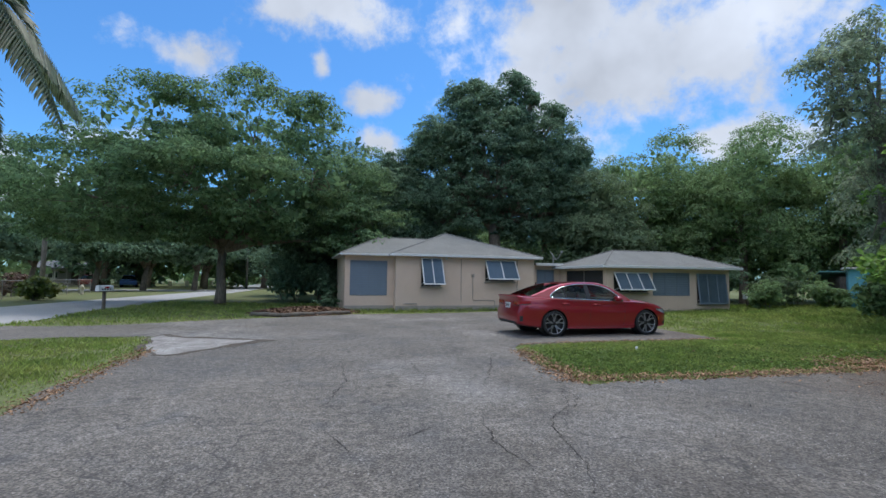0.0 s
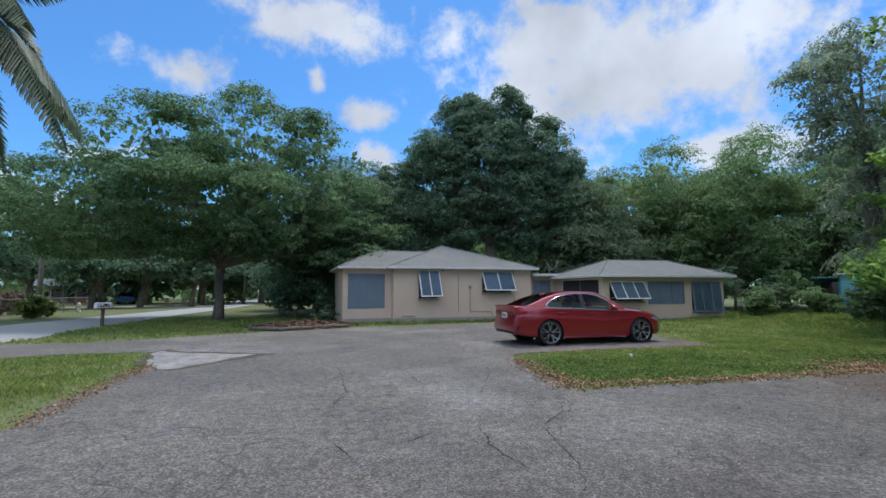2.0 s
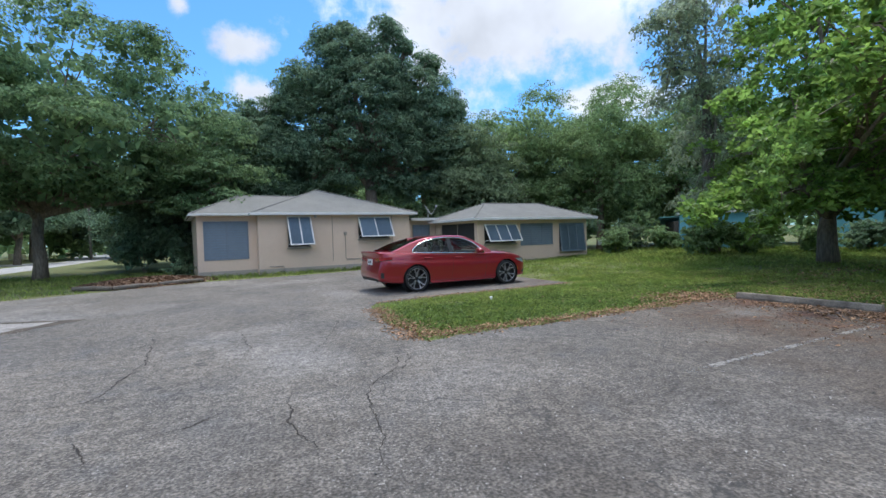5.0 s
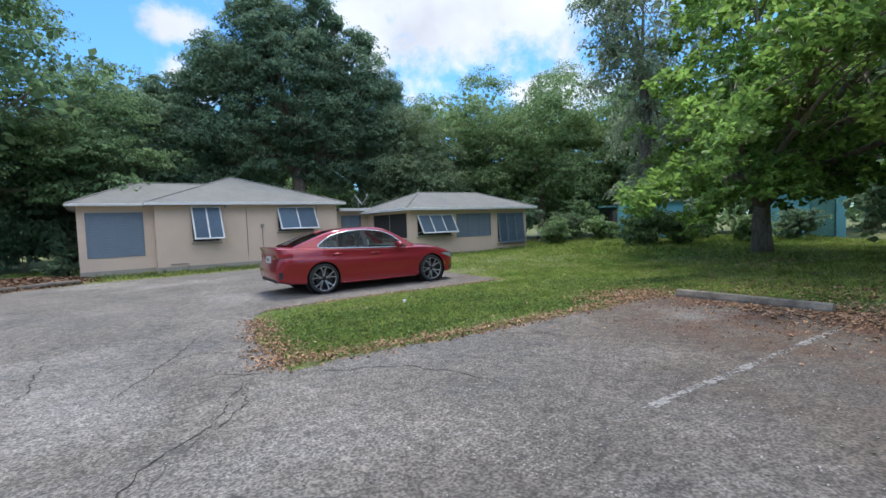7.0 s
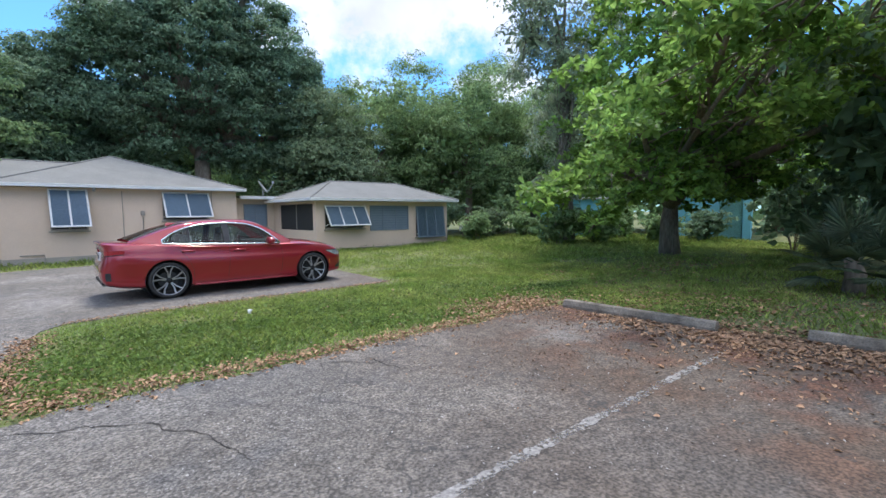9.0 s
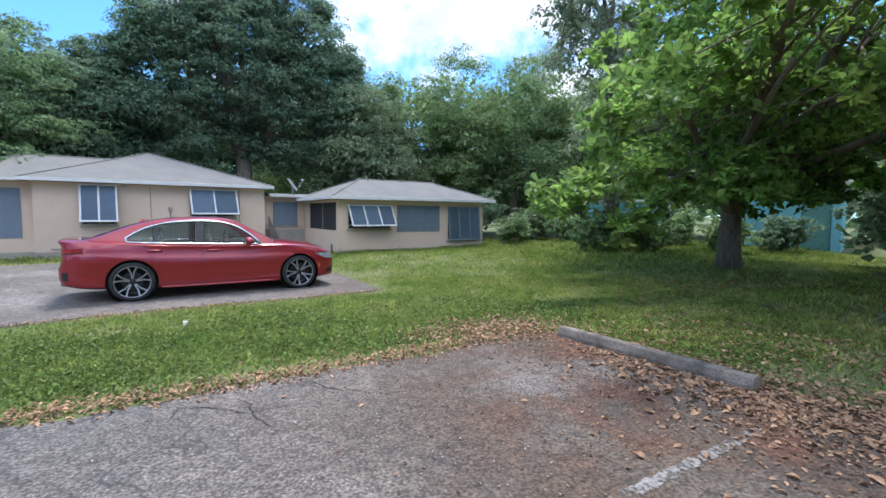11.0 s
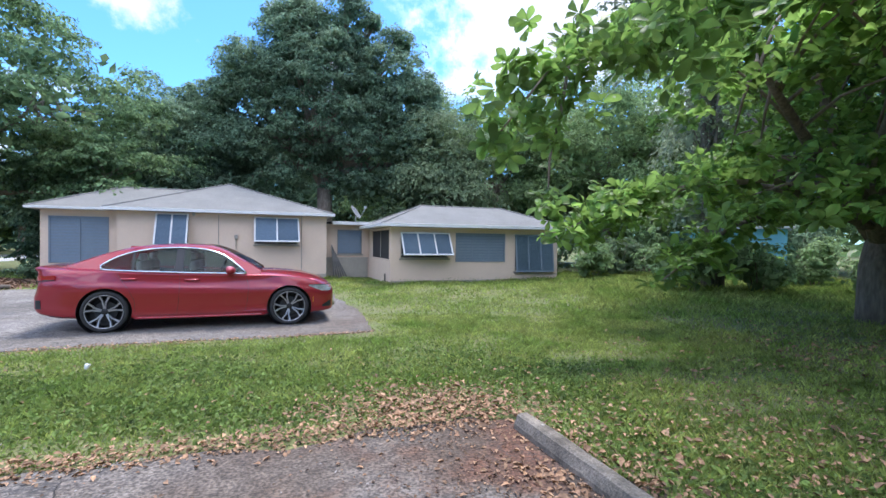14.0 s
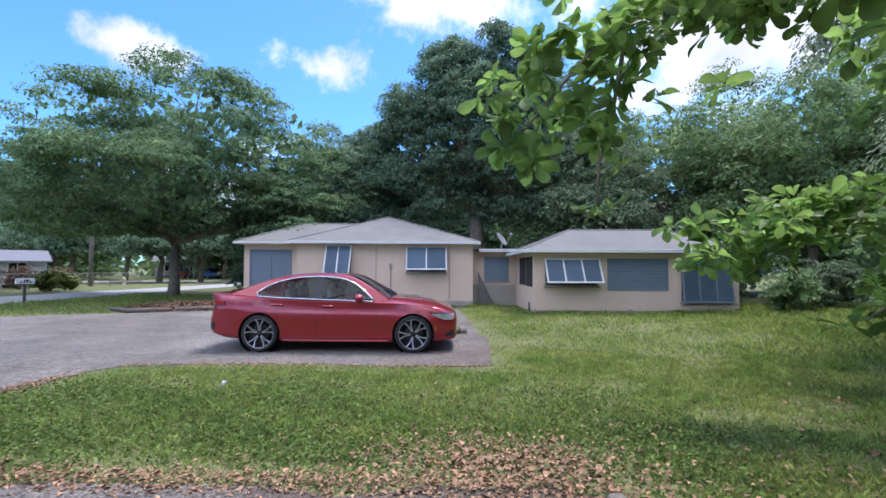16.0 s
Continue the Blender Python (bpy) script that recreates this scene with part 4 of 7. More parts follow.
tree("forest_tree", (3.2, 30.4), [(0, 0, -0.1), (0.1, 0, 3), (0, 0.1, 6)], [0.5, 0.4, 0.35],
     [(-1.5, 0, 12.4, 1.4, 1.4, 1.7), (1.2, 0, 12.6, 1.4, 1.4, 1.8), (-2.4, 0, 14.0, 0.5, 0.5, 0.5), (-1.2, 0, 14.5, 0.5, 0.5, 0.5), (1.5, 0, 14.9, 0.5, 0.5, 0.6), (2.6, 0, 13.6, 0.5, 0.5, 0.6), (-3.7, -0.2, 10.1, 1.8, 1.8, 1.6),
      (3.6, 0, 10.2, 2.0, 1.8, 1.6), (4.2, 0, 12.2, 0.5, 0.5, 0.6), (5.8, 0, 9.4, 0.8, 0.9, 1.0), (-5.9, 0, 7.4, 1.5, 1.6, 1.7), (-6.9, 0, 9.0, 0.5, 0.5, 0.5), (0, 0, 8.4, 4.0, 3.0, 3.4), (0, -0.2, 10.6, 2.7, 2.0, 2.0), (-3.4, 0.2, 8.4, 2.6, 2.2, 2.4), (3.6, 0.2, 8.2, 2.6, 2.2, 2.4), (-2.6, 0, 5.8, 3.0, 2.4, 3.0), (2.6, 0, 5.8, 3.0, 2.4, 3.0), (5.4, 0, 6.0, 1.8, 2.2, 2.8), (-5.6, 0.4, 4.6, 2.2, 2.2, 2.4)],
     7600, 34, 0.30, 0.15, LEAF_DEEP, BARK, "tall dense dark green tree behind the house", "trees behind the houses", twigs=80, flat=0.95)
# trees of the wood behind: base, crown lobes' width and height
WOOD_TREES = [(-6.5, 33, 4.4, 11.0, LEAF_DEEP), (-10.5, 38, 4.5, 9.0, LEAF_DEEP), (-3.2, 29.2, 2.9, 8.0, LEAF_DEEP), (-7.5, 28.0, 2.8, 5.6, LEAF_DEEP), (9.5, 28.6, 3.0, 7.4, LEAF_GREY), (8.0, 38, 4.5, 12.5, LEAF_MID), (13.0, 32, 4.2, 10.0, LEAF_MID),
              (17.0, 35, 4.6, 12.0, LEAF_MID), (18.5, 29, 4.0, 9.6, LEAF_MID), (24.0, 34, 5.0, 12.5, LEAF_MID), (23.0, 27, 3.8, 8.8, LEAF_MID), (30, 30, 5, 12, LEAF_DEEP), (30, 23, 4.6, 10, LEAF_MID),
              (36, 20, 5, 11, LEAF_DEEP), (-24, 60, 6, 12, LEAF_DEEP), (-33, 62, 7, 12, LEAF_MID), (-45, 60, 8, 13, LEAF_DEEP), (-56, 48, 8, 13, LEAF_MID), (-62, 34, 8, 13, LEAF_DEEP), (-14, 62, 6, 12, LEAF_MID), (-4, 48, 6, 13, LEAF_DEEP), (3, 52, 6, 13, LEAF_MID),
              (36, 10, 5, 10, LEAF_DEEP), (38, 0, 5, 10, LEAF_MID), (26, -12, 6, 11, LEAF_DEEP), (8, -26, 7, 11, LEAF_MID), (-12, -28, 7, 11, LEAF_DEEP), (-36, -10, 7, 11, LEAF_MID)]
for tx, ty, tw, th, tm in WOOD_TREES:
    k = random.Random(int(tx * 7 + ty * 13))
    near = ty < 40 and abs(tx) < 32 and ty > 15
    lobes = [(0, 0, th - tw * 0.55, tw * 0.62, tw * 0.62, tw * 0.6)]
    for i in range(7):
        a = i * 2.4 + k.random()
        hz = th * (0.22 + 0.58 * i / 6.5)
        rr = tw * (0.55 - 0.25 * i / 7)
        lobes.append((math.cos(a) * tw * 0.55 * (1 - 0.05 * i), math.sin(a) * tw * 0.5, hz, rr, rr, rr * 0.9))
    tree("forest_tree", (tx, ty), [(0, 0, -0.1), (0.1, 0.05, th * 0.25), (0, 0, th * 0.5)], [tw * 0.07, tw * 0.055, tw * 0.045],
         lobes, 1500 if near else 480, 33 if near else 22, 0.40 if near else 0.8, 0.15 if near else 0.40, tm, BARK,
         "dense green tree in the wood behind the lots", "trees behind the houses", twigs=24, flat=0.85)
# the tall airy tree with drooping grey-green leaves
tree("weeping_tree", (16.8, 17.4), [(0, 0, -0.1), (-0.1, 0.1, 3), (-0.4, -0.2, 6), (-0.7, -0.3, 8)], [0.32, 0.25, 0.18, 0.12],
     [(-1.6, -0.7, 8.5, 1.6, 1.5, 1.4), (-3.0, -1.2, 7.3, 0.9, 0.9, 1.0), (-2.6, -0.9, 9.3, 1.0, 1.0, 0.9), (-0.4, -0.2, 10.2, 1.4, 1.4, 1.1), (1.3, 0.5, 8.2, 1.9, 1.8, 1.8), (-1.3, -0.6, 6.3, 1.5, 1.4, 1.1), (0.6, 0.1, 5.2, 1.7, 1.6, 1.2), (-0.2, -0.3, 3.9, 1.3, 1.2, 1.1), (-0.4, -0.4, 2.5, 1.2, 1.1, 0.9)],
     900, 28, 0.26, 0.13, LEAF_WEEP, PALE_BARK, "tall airy tree with drooping grey-green leaves", droop=0.9, twigs=200, hearts=30, inner=0.6)
# a darker tree beside it, whose crown shades the end of the row
tree("shade_tree", (18.2, 3.6), [(0, 0, -0.1), (-0.1, 0, 1.0), (-0.1, 0.1, 2.0), (-0.3, 0.1, 2.8)], [0.4, 0.3, 0.26, 0.22],
     [(-1.5, 0.5, 6.2, 3.2, 3.0, 2.4), (-4.2, 0.0, 5.0, 2.4, 2.6, 1.6), (-1.0, 3.2, 4.0, 2.4, 2.2, 2.0), (1.5, -1, 5.0, 3, 3, 2.4), (-3.8, -3.0, 4.6, 2.2, 2.2, 1.4), (0.5, 3.6, 2.4, 2.2, 1.8, 1.6), (-2.2, 3.6, 2.9, 1.4, 1.2, 1.2), (-5.4, -1.5, 4.6, 1.4, 1.6, 1.0)],
     1050, 30, 0.40, 0.17, LEAF_DEEP, BARK, "dark leafy tree shading the end of the parking row", twigs=90)
# the big shade tree over the parking row
# lobes at x -5.4 and -4.4, y below -5, added unseen for shade
ALMOND_LOBES = [(0.0, 0.2, 6.0, 2.8, 2.8, 2.5), (-2.2, -0.8, 4.4, 2.0, 2.0, 1.7), (-1.0, 2.0, 4.2, 2.1, 2.0, 1.8), (2.2, -1.2, 4.8, 2.6, 2.6, 2.4), (-0.6, -3.2, 4.6, 2.5, 2.1, 2.1), (-4.2, -2.4, 3.5, 1.0, 1.2, 1.0),
                (-1.4, -5.4, 5.0, 2.2, 1.9, 1.7), (0.9, -5.4, 3.9, 2.6, 2.2, 2.0), (1.8, 2.4, 3.8, 2.5, 2.1, 1.9), (-0.6, 0, 8.6, 2.3, 2.3, 1.8), (2.7, -4.0, 7.0, 3, 3, 2.5), (-1.7, -1.5, 2.6, 1.4, 1.3, 0.9), (0.2, -2.4, 2.5, 1.6, 1.3, 0.8), (2.4, -2.0, 2.7, 1.6, 1.5, 1.0), (-2.0, 0.6, 2.5, 1.2, 1.2, 0.75), (-0.6, -1.0, 2.9, 1.3, 1.1, 0.8), (-4.0, -4.2, 3.5, 1.5, 1.5, 1.1), (-2.4, -4.2, 3.4, 1.6, 1.5, 1.2), (-1.5, -1.4, 2.1, 1.3, 1.1, 0.7), (-2.8, -2.0, 2.1, 1.2, 1.1, 0.8), (-5.4, -5.4, 4.6, 1.7, 1.9, 0.9), (-0.3, -2.0, 2.0, 1.2, 1.0, 0.65), (-4.4, -6.3, 5.2, 2.2, 2.0, 1.1), (1.5, 2.0, 8.6, 2.8, 2.8, 2.2)]
ALMOND = thing("shade_tree", pose(16.4, 12.3, float(gz(16.4, 12.3))), "big shade tree with bright broad leaves over the parking row", "tree")


def lobe_points(blobs, n, inner):
    b = np.array(blobs, float)
    area = b[:, 3] * b[:, 4] + b[:, 4] * b[:, 5] + b[:, 3] * b[:, 5]
    pads = n // 16
    host = RNG.choice(len(b), pads, p=area / area.sum())
    pd = unit(pads)
    pc = b[host, :3] + pd * b[host, 3:6] * (inner + (1.0 - inner) * RNG.random(pads) ** 0.6)[:, None]
    pr = 0.32 + 0.42 * RNG.random(pads)
    pick = RNG.choice(pads, n, p=pr ** 2 / (pr ** 2).sum())
    d = unit(n)
    d[:, 2] = np.abs(d[:, 2]) * 1.2 - 0.4
    return pc[pick] + d * (pr[pick] * (0.6 + 0.5 * RNG.random(n)))[:, None] * np.array([1.15, 1.15, 0.7])


ALMOND_TIPS = lobe_points(ALMOND_LOBES, 5800, 0.5)
limbs([(0, 0, -0.15), (-0.05, 0, 0.5), (0, 0.05, 1.0), (0.15, 0.1, 1.7)], [0.33, 0.27, 0.25, 0.18], ALMOND_LOBES, [tuple(t) for t in ALMOND_TIPS[::26]], None, BARK, ALMOND, twigs=260)

# ---------------------------------------------------------------- the red saloon
def curve_through(xs, ys):
    """A smooth curve through given places."""
    xs, ys = list(xs), list(ys)
    m = [0.0] * len(xs)
    for i in range(len(xs)):
        if 0 < i < len(xs) - 1:
            a, b = (ys[i] - ys[i - 1]) / (xs[i] - xs[i - 1]), (ys[i + 1] - ys[i]) / (xs[i + 1] - xs[i])
            m[i] = 0 if a * b <= 0 else 2 * a * b / (a + b)
        elif i == 0:
            m[i] = (ys[1] - ys[0]) / (xs[1] - xs[0])
        else:
            m[i] = (ys[-1] - ys[-2]) / (xs[-1] - xs[-2])

    def at(x):
        x = min(max(x, xs[0]), xs[-1])
        i = max(j for j in range(len(xs) - 1) if xs[j] <= x)
        h = xs[i + 1] - xs[i]
        t = (x - xs[i]) / h
        return ((1 + 2 * t) * (1 - t) ** 2 * ys[i] + t * (1 - t) ** 2 * h * m[i] + t * t * (3 - 2 * t) * ys[i + 1] + t * t * (t - 1) * h * m[i + 1])
    return at


SX = [-1.0, -0.98, -0.93, -0.83, -0.6, -0.3, 0.0, 0.6, 1.4, 2.1, 2.45, 2.85, 3.2, 3.4, 3.53, 3.62, 3.65]
c_bot = curve_through(SX, [0.36, 0.32, 0.29, 0.27, 0.235, 0.215, 0.20, 0.185, 0.18, 0.18, 0.18, 0.185, 0.19, 0.20, 0.21, 0.23, 0.27])
c_top = curve_through(SX, [1.035, 1.058, 1.066, 1.06, 1.05, 1.035, 1.012, 0.97, 0.943, 0.932, 0.93, 0.905, 0.855, 0.80, 0.745, 0.685, 0.63])
c_half = curve_through(SX, [0.70, 0.755, 0.80, 0.835, 0.88, 0.905, 0.914, 0.913, 0.913, 0.91, 0.908, 0.905, 0.885, 0.845, 0.78, 0.69, 0.62])
c_deck = curve_through(SX, [0.60, 0.66, 0.70, 0.72, 0.745, 0.78, 0.81, 0.845, 0.85, 0.845, 0.83, 0.785, 0.735, 0.68, 0.61, 0.52, 0.46])
c_crown = curve_through([-1.0, 2.0, 2.3, 3.0, 3.5, 3.65], [0.015, 0.02, 0.062, 0.058, 0.032, 0.012])
RX = [-0.62, -0.35, 0.0, 0.35, 0.7, 1.05, 1.4, 1.6, 1.8, 2.0, 2.2, 2.38]
c_roof = curve_through(RX, [1.06, 1.165, 1.295, 1.385, 1.43, 1.442, 1.436, 1.405, 1.325, 1.215, 1.10, 0.985])


def body_section(x):
    zb, zt, hw, ht = c_bot(x), c_top(x), c_half(x), c_deck(x)
    h = zt - zb
    cr = c_crown(x)
    return [(0.0, zb), (hw * 0.55, zb), (hw * 0.88, zb + 0.008), (hw * 0.945, zb + 0.05 * h), (hw * 0.972, zb + 0.13 * h), (hw * 0.962, zb + 0.20 * h), (hw * 0.974, zb + 0.34 * h), (hw * 0.992, zb + 0.52 * h),
            (hw, zb + 0.67 * h), (hw * 0.986, zb + 0.71 * h), (hw * 0.97, zb + 0.80 * h), (hw * 0.955, zb + 0.90 * h), (ht + (hw - ht) * 0.5, zb + 0.965 * h), (ht, zt), (ht * 0.75, zt + cr * 0.55), (ht * 0.4, zt + cr * 0.88), (0.0, zt + cr)]


def body_y(x, z):
    s = body_section(x)[3:14]
    return float(np.interp(z, [p[1] for p in s], [p[0] for p in s]))


def tail_in(x, z):
    """How far the tail panel stands in under the boot lip, and the bumper out below it."""
    k = float(smooth01((-0.70 - x) / 0.26))
    return k * float(np.interp(z, [0.2, 0.3, 0.42, 0.6, 0.67, 0.82, 0.98, 1.035, 1.09], [0.10, 0.035, 0.0, 0.0, 0.035, 0.06, 0.05, 0.0, -0.012]))


def tail_x(y):
    """Where the tail's outline reaches a half width."""
    return float(np.interp(y / 0.98, [0.70, 0.755, 0.80, 0.835, 0.88], [-1.0, -0.98, -0.93, -0.83, -0.6]))


def green_w(x, z):
    """Half width of the cabin at a height."""
    zb = c_top(x)
    return c_deck(x) + 0.005 - max(0.0, z - zb) * 0.50 + 0.012 * math.sin(min(1, max(0, (z - zb) / 0.4)) * math.pi)


dlo_low = curve_through([-0.08, 0.2, 0.8, 1.4, 2.12], [1.022, 1.004, 0.978, 0.955, 0.938])
dlo_high = curve_through([-0.08, 0.1, 0.35, 0.7, 1.05, 1.4, 1.68, 1.9, 2.12], [1.085, 1.205, 1.305, 1.37, 1.386, 1.364, 1.286, 1.15, 0.952])


def skin(name, grid, mat, parent, label="", thick=0.015, smooth=True):
    bm = bmesh.new()
    vs = [[bm.verts.new(p) for p in row] for row in grid]
    for a, b in zip(vs, vs[1:]):
        for i in range(len(a) - 1):
            bm.faces.new((a[i], a[i + 1], b[i + 1], b[i]))
    bmesh.ops.remove_doubles(bm, verts=bm.verts[:], dist=0.0004)
    if thick:
        bmesh.ops.recalc_face_normals(bm, faces=bm.faces[:])
        bmesh.ops.solidify(bm, geom=bm.faces[:], thickness=thick)
    ob = part(name, bm, mat, parent, label, smooth)
    ob.data.set_sharp_from_angle(angle=radians(38))
    return ob


def lathe(profile, n, axis="y"):
    bm = bmesh.new()
    rings = [[bm.verts.new((r * math.cos(2 * math.pi * k / n), y, r * math.sin(2 * math.pi * k / n))) for k in range(n)] for r, y in profile]
    for a, b in zip(rings, rings[1:]):
        for k in range(n):
            bm.faces.new((a[k], a[(k + 1) % n], b[(k + 1) % n], b[k]))
    return bm


def car_wheel(car, x, side):
    """Tyre, dark barrel and ten forked spokes."""
    R = 0.338
    m = pose(x, side * 0.79, R, 0, 0, 0 if side < 0 else 180)
    w = part("wheel", lathe([(0.270, -0.085), (0.276, -0.110), (0.302, -0.118), (0.326, -0.108), (R, -0.08), (R, 0.08), (0.322, 0.108), (0.28, 0.11), (0.268, 0.09), (0.270, -0.085)], 48), RUBBER, car, "black tyre", True)
    w.matrix_local = m @ pose(0, 0, 0, 0, 17 * x, 0)
    bm = lathe([(0.272, -0.09), (0.274, -0.106), (0.266, -0.108), (0.260, -0.09), (0.252, -0.03), (0.22, 0.03), (0.06, 0.03), (0.0005, 0.03)], 40)
    part("rim_barrel", bm, ALLOY_DARK, w, smooth=True)
    part("rim_lip", lathe([(0.260, -0.100), (0.267, -0.1105), (0.274, -0.110), (0.268, -0.104)], 40), ALLOY, w, smooth=True)
    for i in range(5):
        bm = bmesh.new()
        for s in (-1, 1):
            a0 = radians(72 * i)
            def at(r, da, y):
                return (r * math.sin(a0 + da), y, r * math.cos(a0 + da))
            for (r0, d0, r1, d1, w0, w1) in ((0.045, 0.10 * s, 0.17, 0.15 * s, 0.012, 0.010), (0.165, 0.15 * s, 0.264, 0.26 * s, 0.010, 0.014)):
                e0, e1 = w0 / r0, w1 / r1
                y0, y1 = -0.075, -0.10
                c = [at(r0, d0 - e0, y0), at(r0, d0 + e0, y0), at(r1, d1 + e1, y1), at(r1, d1 - e1, y1)]
                f = [bm.verts.new(p) for p in c]
                g = [bm.verts.new((p[0], p[1] + 0.035, p[2])) for p in c]
                bm.faces.new(f)
                bm.faces.new(g[::-1])
                for k in range(4):
                    bm.faces.new((f[k], g[k], g[(k + 1) % 4], f[(k + 1) % 4]))
        part("spoke", bm, ALLOY, w)
    bm = lathe([(0.0005, -0.083), (0.03, -0.083), (0.052, -0.076), (0.058, -0.04)], 24)
    part("hub_cap", bm, ALLOY_DARK, w, smooth=True)
    disc = lathe([(0.0005, -0.01), (0.165, -0.01), (0.165, 0.01), (0.0005, 0.01)], 30)
    part("brake_disc", disc, TRIM, w)
    return w


def red_car():
    a = radians(15.8)
    cx, cy = 3.202 - math.sin(a) * 0.90, 12.455 + math.cos(a) * 0.90
    car = thing("car", pose(cx, cy, 0.006, 0, 0, 15.8), "red metallic four-door saloon parked on the asphalt pad", "car")
    # lower body, with the wheel arches cut out
    bm = bmesh.new()
    xs = sorted({*np.linspace(-0.9, 3.53, 64).round(4), -1.0, -0.995, -0.98, -0.965, -0.945, -0.925, 3.57, 3.6, 3.62, 3.638, 3.65})
    rows = []
    for x in xs:
        half = body_section(x)
        rows.append([bm.verts.new((x + tail_in(x, z), -y, z)) for y, z in half] + [bm.verts.new((x + tail_in(x, z), y, z)) for y, z in half[-2:0:-1]])
    n = len(rows[0])
    for r, s in zip(rows, rows[1:]):
        for k in range(n):
            bm.faces.new((r[k], s[k], s[(k + 1) % n], r[(k + 1) % n]))
    for r in (rows[0], rows[-1]):
        bm.faces.new((r[0], r[1], r[n - 1]))
        for k in range(1, n // 2 - 1):
            bm.faces.new((r[k], r[k + 1], r[n - k - 1], r[n - k]))
        bm.faces.new((r[n // 2 - 1], r[n // 2], r[n // 2 + 1]))
    body = part("body", bm, RED, car, "red metallic painted body", True)
    cut = bmesh.new()
    for ax in (0.0, 2.85):
        for sy in (-1, 1):
            bmesh.ops.create_cone(cut, cap_ends=True, segments=56, radius1=0.385, radius2=0.385, depth=0.42, matrix=Matrix.Translation((ax, sy * 0.86, 0.335)) @ Matrix.Rotation(radians(90), 4, "X"))
    cutter = part("cutter", cut, TRIM)
    cutter.matrix_world = car.matrix_world
    mod = body.modifiers.new("arches", "BOOLEAN")
    mod.operation, mod.object, mod.solver = "DIFFERENCE", cutter, "EXACT"
    bpy.context.view_layer.update()
    me = bpy.data.meshes.new_from_object(body.evaluated_get(bpy.context.evaluated_depsgraph_get()))
    body.modifiers.clear()
    body.data = me
    bpy.data.objects.remove(cutter)
    me.set_sharp_from_angle(angle=radians(32))
    for ax in (0.0, 2.85):
        for sy in (-1, 1):
            bm = lathe([(0.3835, 0.0), (0.3835, 0.235), (0.30, 0.238), (0.0005, 0.238)], 48)
            ln = part("wheel_liner", bm, TRIM, car)
            ln.matrix_local = pose(ax, sy * 0.893, 0.335, 0, 0, 0 if sy < 0 else 180)
            car_wheel(car, ax, sy)
    # cabin
    for sy in (-1, 1):
        def pt(x, z, o=0.0):
            return (x, sy * (green_w(x, z) + o), z)
        gx = np.linspace(-0.08, 2.12, 46)
        skin("belt_panel", [[pt(x, c_top(x) - 0.01), pt(x, dlo_low(x))] for x in gx], RED, car)
        skin("roof_rail", [[pt(x, dlo_high(x)), pt(x, (dlo_high(x) + c_roof(x) - 0.02) / 2), pt(x, max(dlo_high(x), c_roof(x) - 0.022)), (x, sy * (green_w(x, c_roof(x)) - 0.05), c_roof(x) + 0.003)] for x in gx], RED, car)
        skin("rear_pillar", [[pt(x, c_top(x) - 0.01), pt(x, (c_top(x) + c_roof(x)) / 2), pt(x, max(c_top(x), c_roof(x) - 0.022)), (x, sy * (green_w(x, c_roof(x)) - 0.05), c_roof(x) + 0.003)] for x in np.linspace(-0.60, -0.08, 12)], RED, car, thick=0)
        skin("windscreen_pillar", [[pt(x, c_top(x) - 0.01), pt(x, max(c_top(x), c_roof(x) - 0.015)), (x, sy * (green_w(x, c_roof(x)) - 0.05), c_roof(x) + 0.003)] for x in np.linspace(2.12, 2.36, 8)], RED, car, thick=0)
        for x0, x1 in ((-0.06, 0.36), (0.39, 1.0), (1.12, 2.10)):
            g = skin("side_window", [[pt(x, dlo_low(x) + (dlo_high(x) - dlo_low(x)) * t, -0.004) for t in (0, 0.33, 0.66, 1)] for x in np.linspace(x0, x1, 14)], CARPANE, car, "tinted side window", 0.004)
            g.visible_shadow = False
        for x0, x1 in ((0.36, 0.39), (1.0, 1.12)):
            skin("door_pillar", [[pt(x, dlo_low(x) + (dlo_high(x) - dlo_low(x)) * t, 0.002) for t in (0, 0.33, 0.66, 1)] for x in np.linspace(x0, x1, 4)], TRIM, car, thick=0.02)
        # bright trim round the glass
        line = [pt(x, dlo_low(x), 0.006) for x in np.linspace(-0.08, 2.12, 30)]
        top = [pt(-0.04, dlo_low(0.0), 0.006), pt(-0.072, dlo_low(-0.08) + 0.03, 0.006)] + [pt(x, dlo_high(x), 0.006) for x in np.linspace(-0.08, 2.12, 40)]
        part("window_trim", tube(bmesh.new(), line, [0.015] * len(line), 6), CHROME, car, "bright metal window trim", True)
        part("window_trim", tube(bmesh.new(), top, [0.016] * len(top), 6), CHROME, car, "bright metal window trim", True)
        # handles, seams, sill, mirror
        for hx, z in ((0.34, 0.862), (1.27, 0.838)):
            bm = bmesh.new()
            tube(bm, [(hx - 0.11, sy * (body_y(hx - 0.11, z) + 0.004), z), (hx - 0.08, sy * (body_y(hx, z) + 0.028), z + 0.004), (hx + 0.08, sy * (body_y(hx, z) + 0.028), z + 0.002), (hx + 0.11, sy * (body_y(hx + 0.11, z) + 0.004), z - 0.004)], [0.014, 0.02, 0.02, 0.014], 8)
            part("door_handle", bm, RED, car, smooth=True)
            cup = bmesh.new()
            bmesh.ops.create_uvsphere(cup, u_segments=14, v_segments=8, radius=1, matrix=Matrix.Translation((hx, sy * (body_y(hx, z) - 0.004), z - 0.004)) @ Matrix.Diagonal((0.075, 0.008, 0.028, 1)))
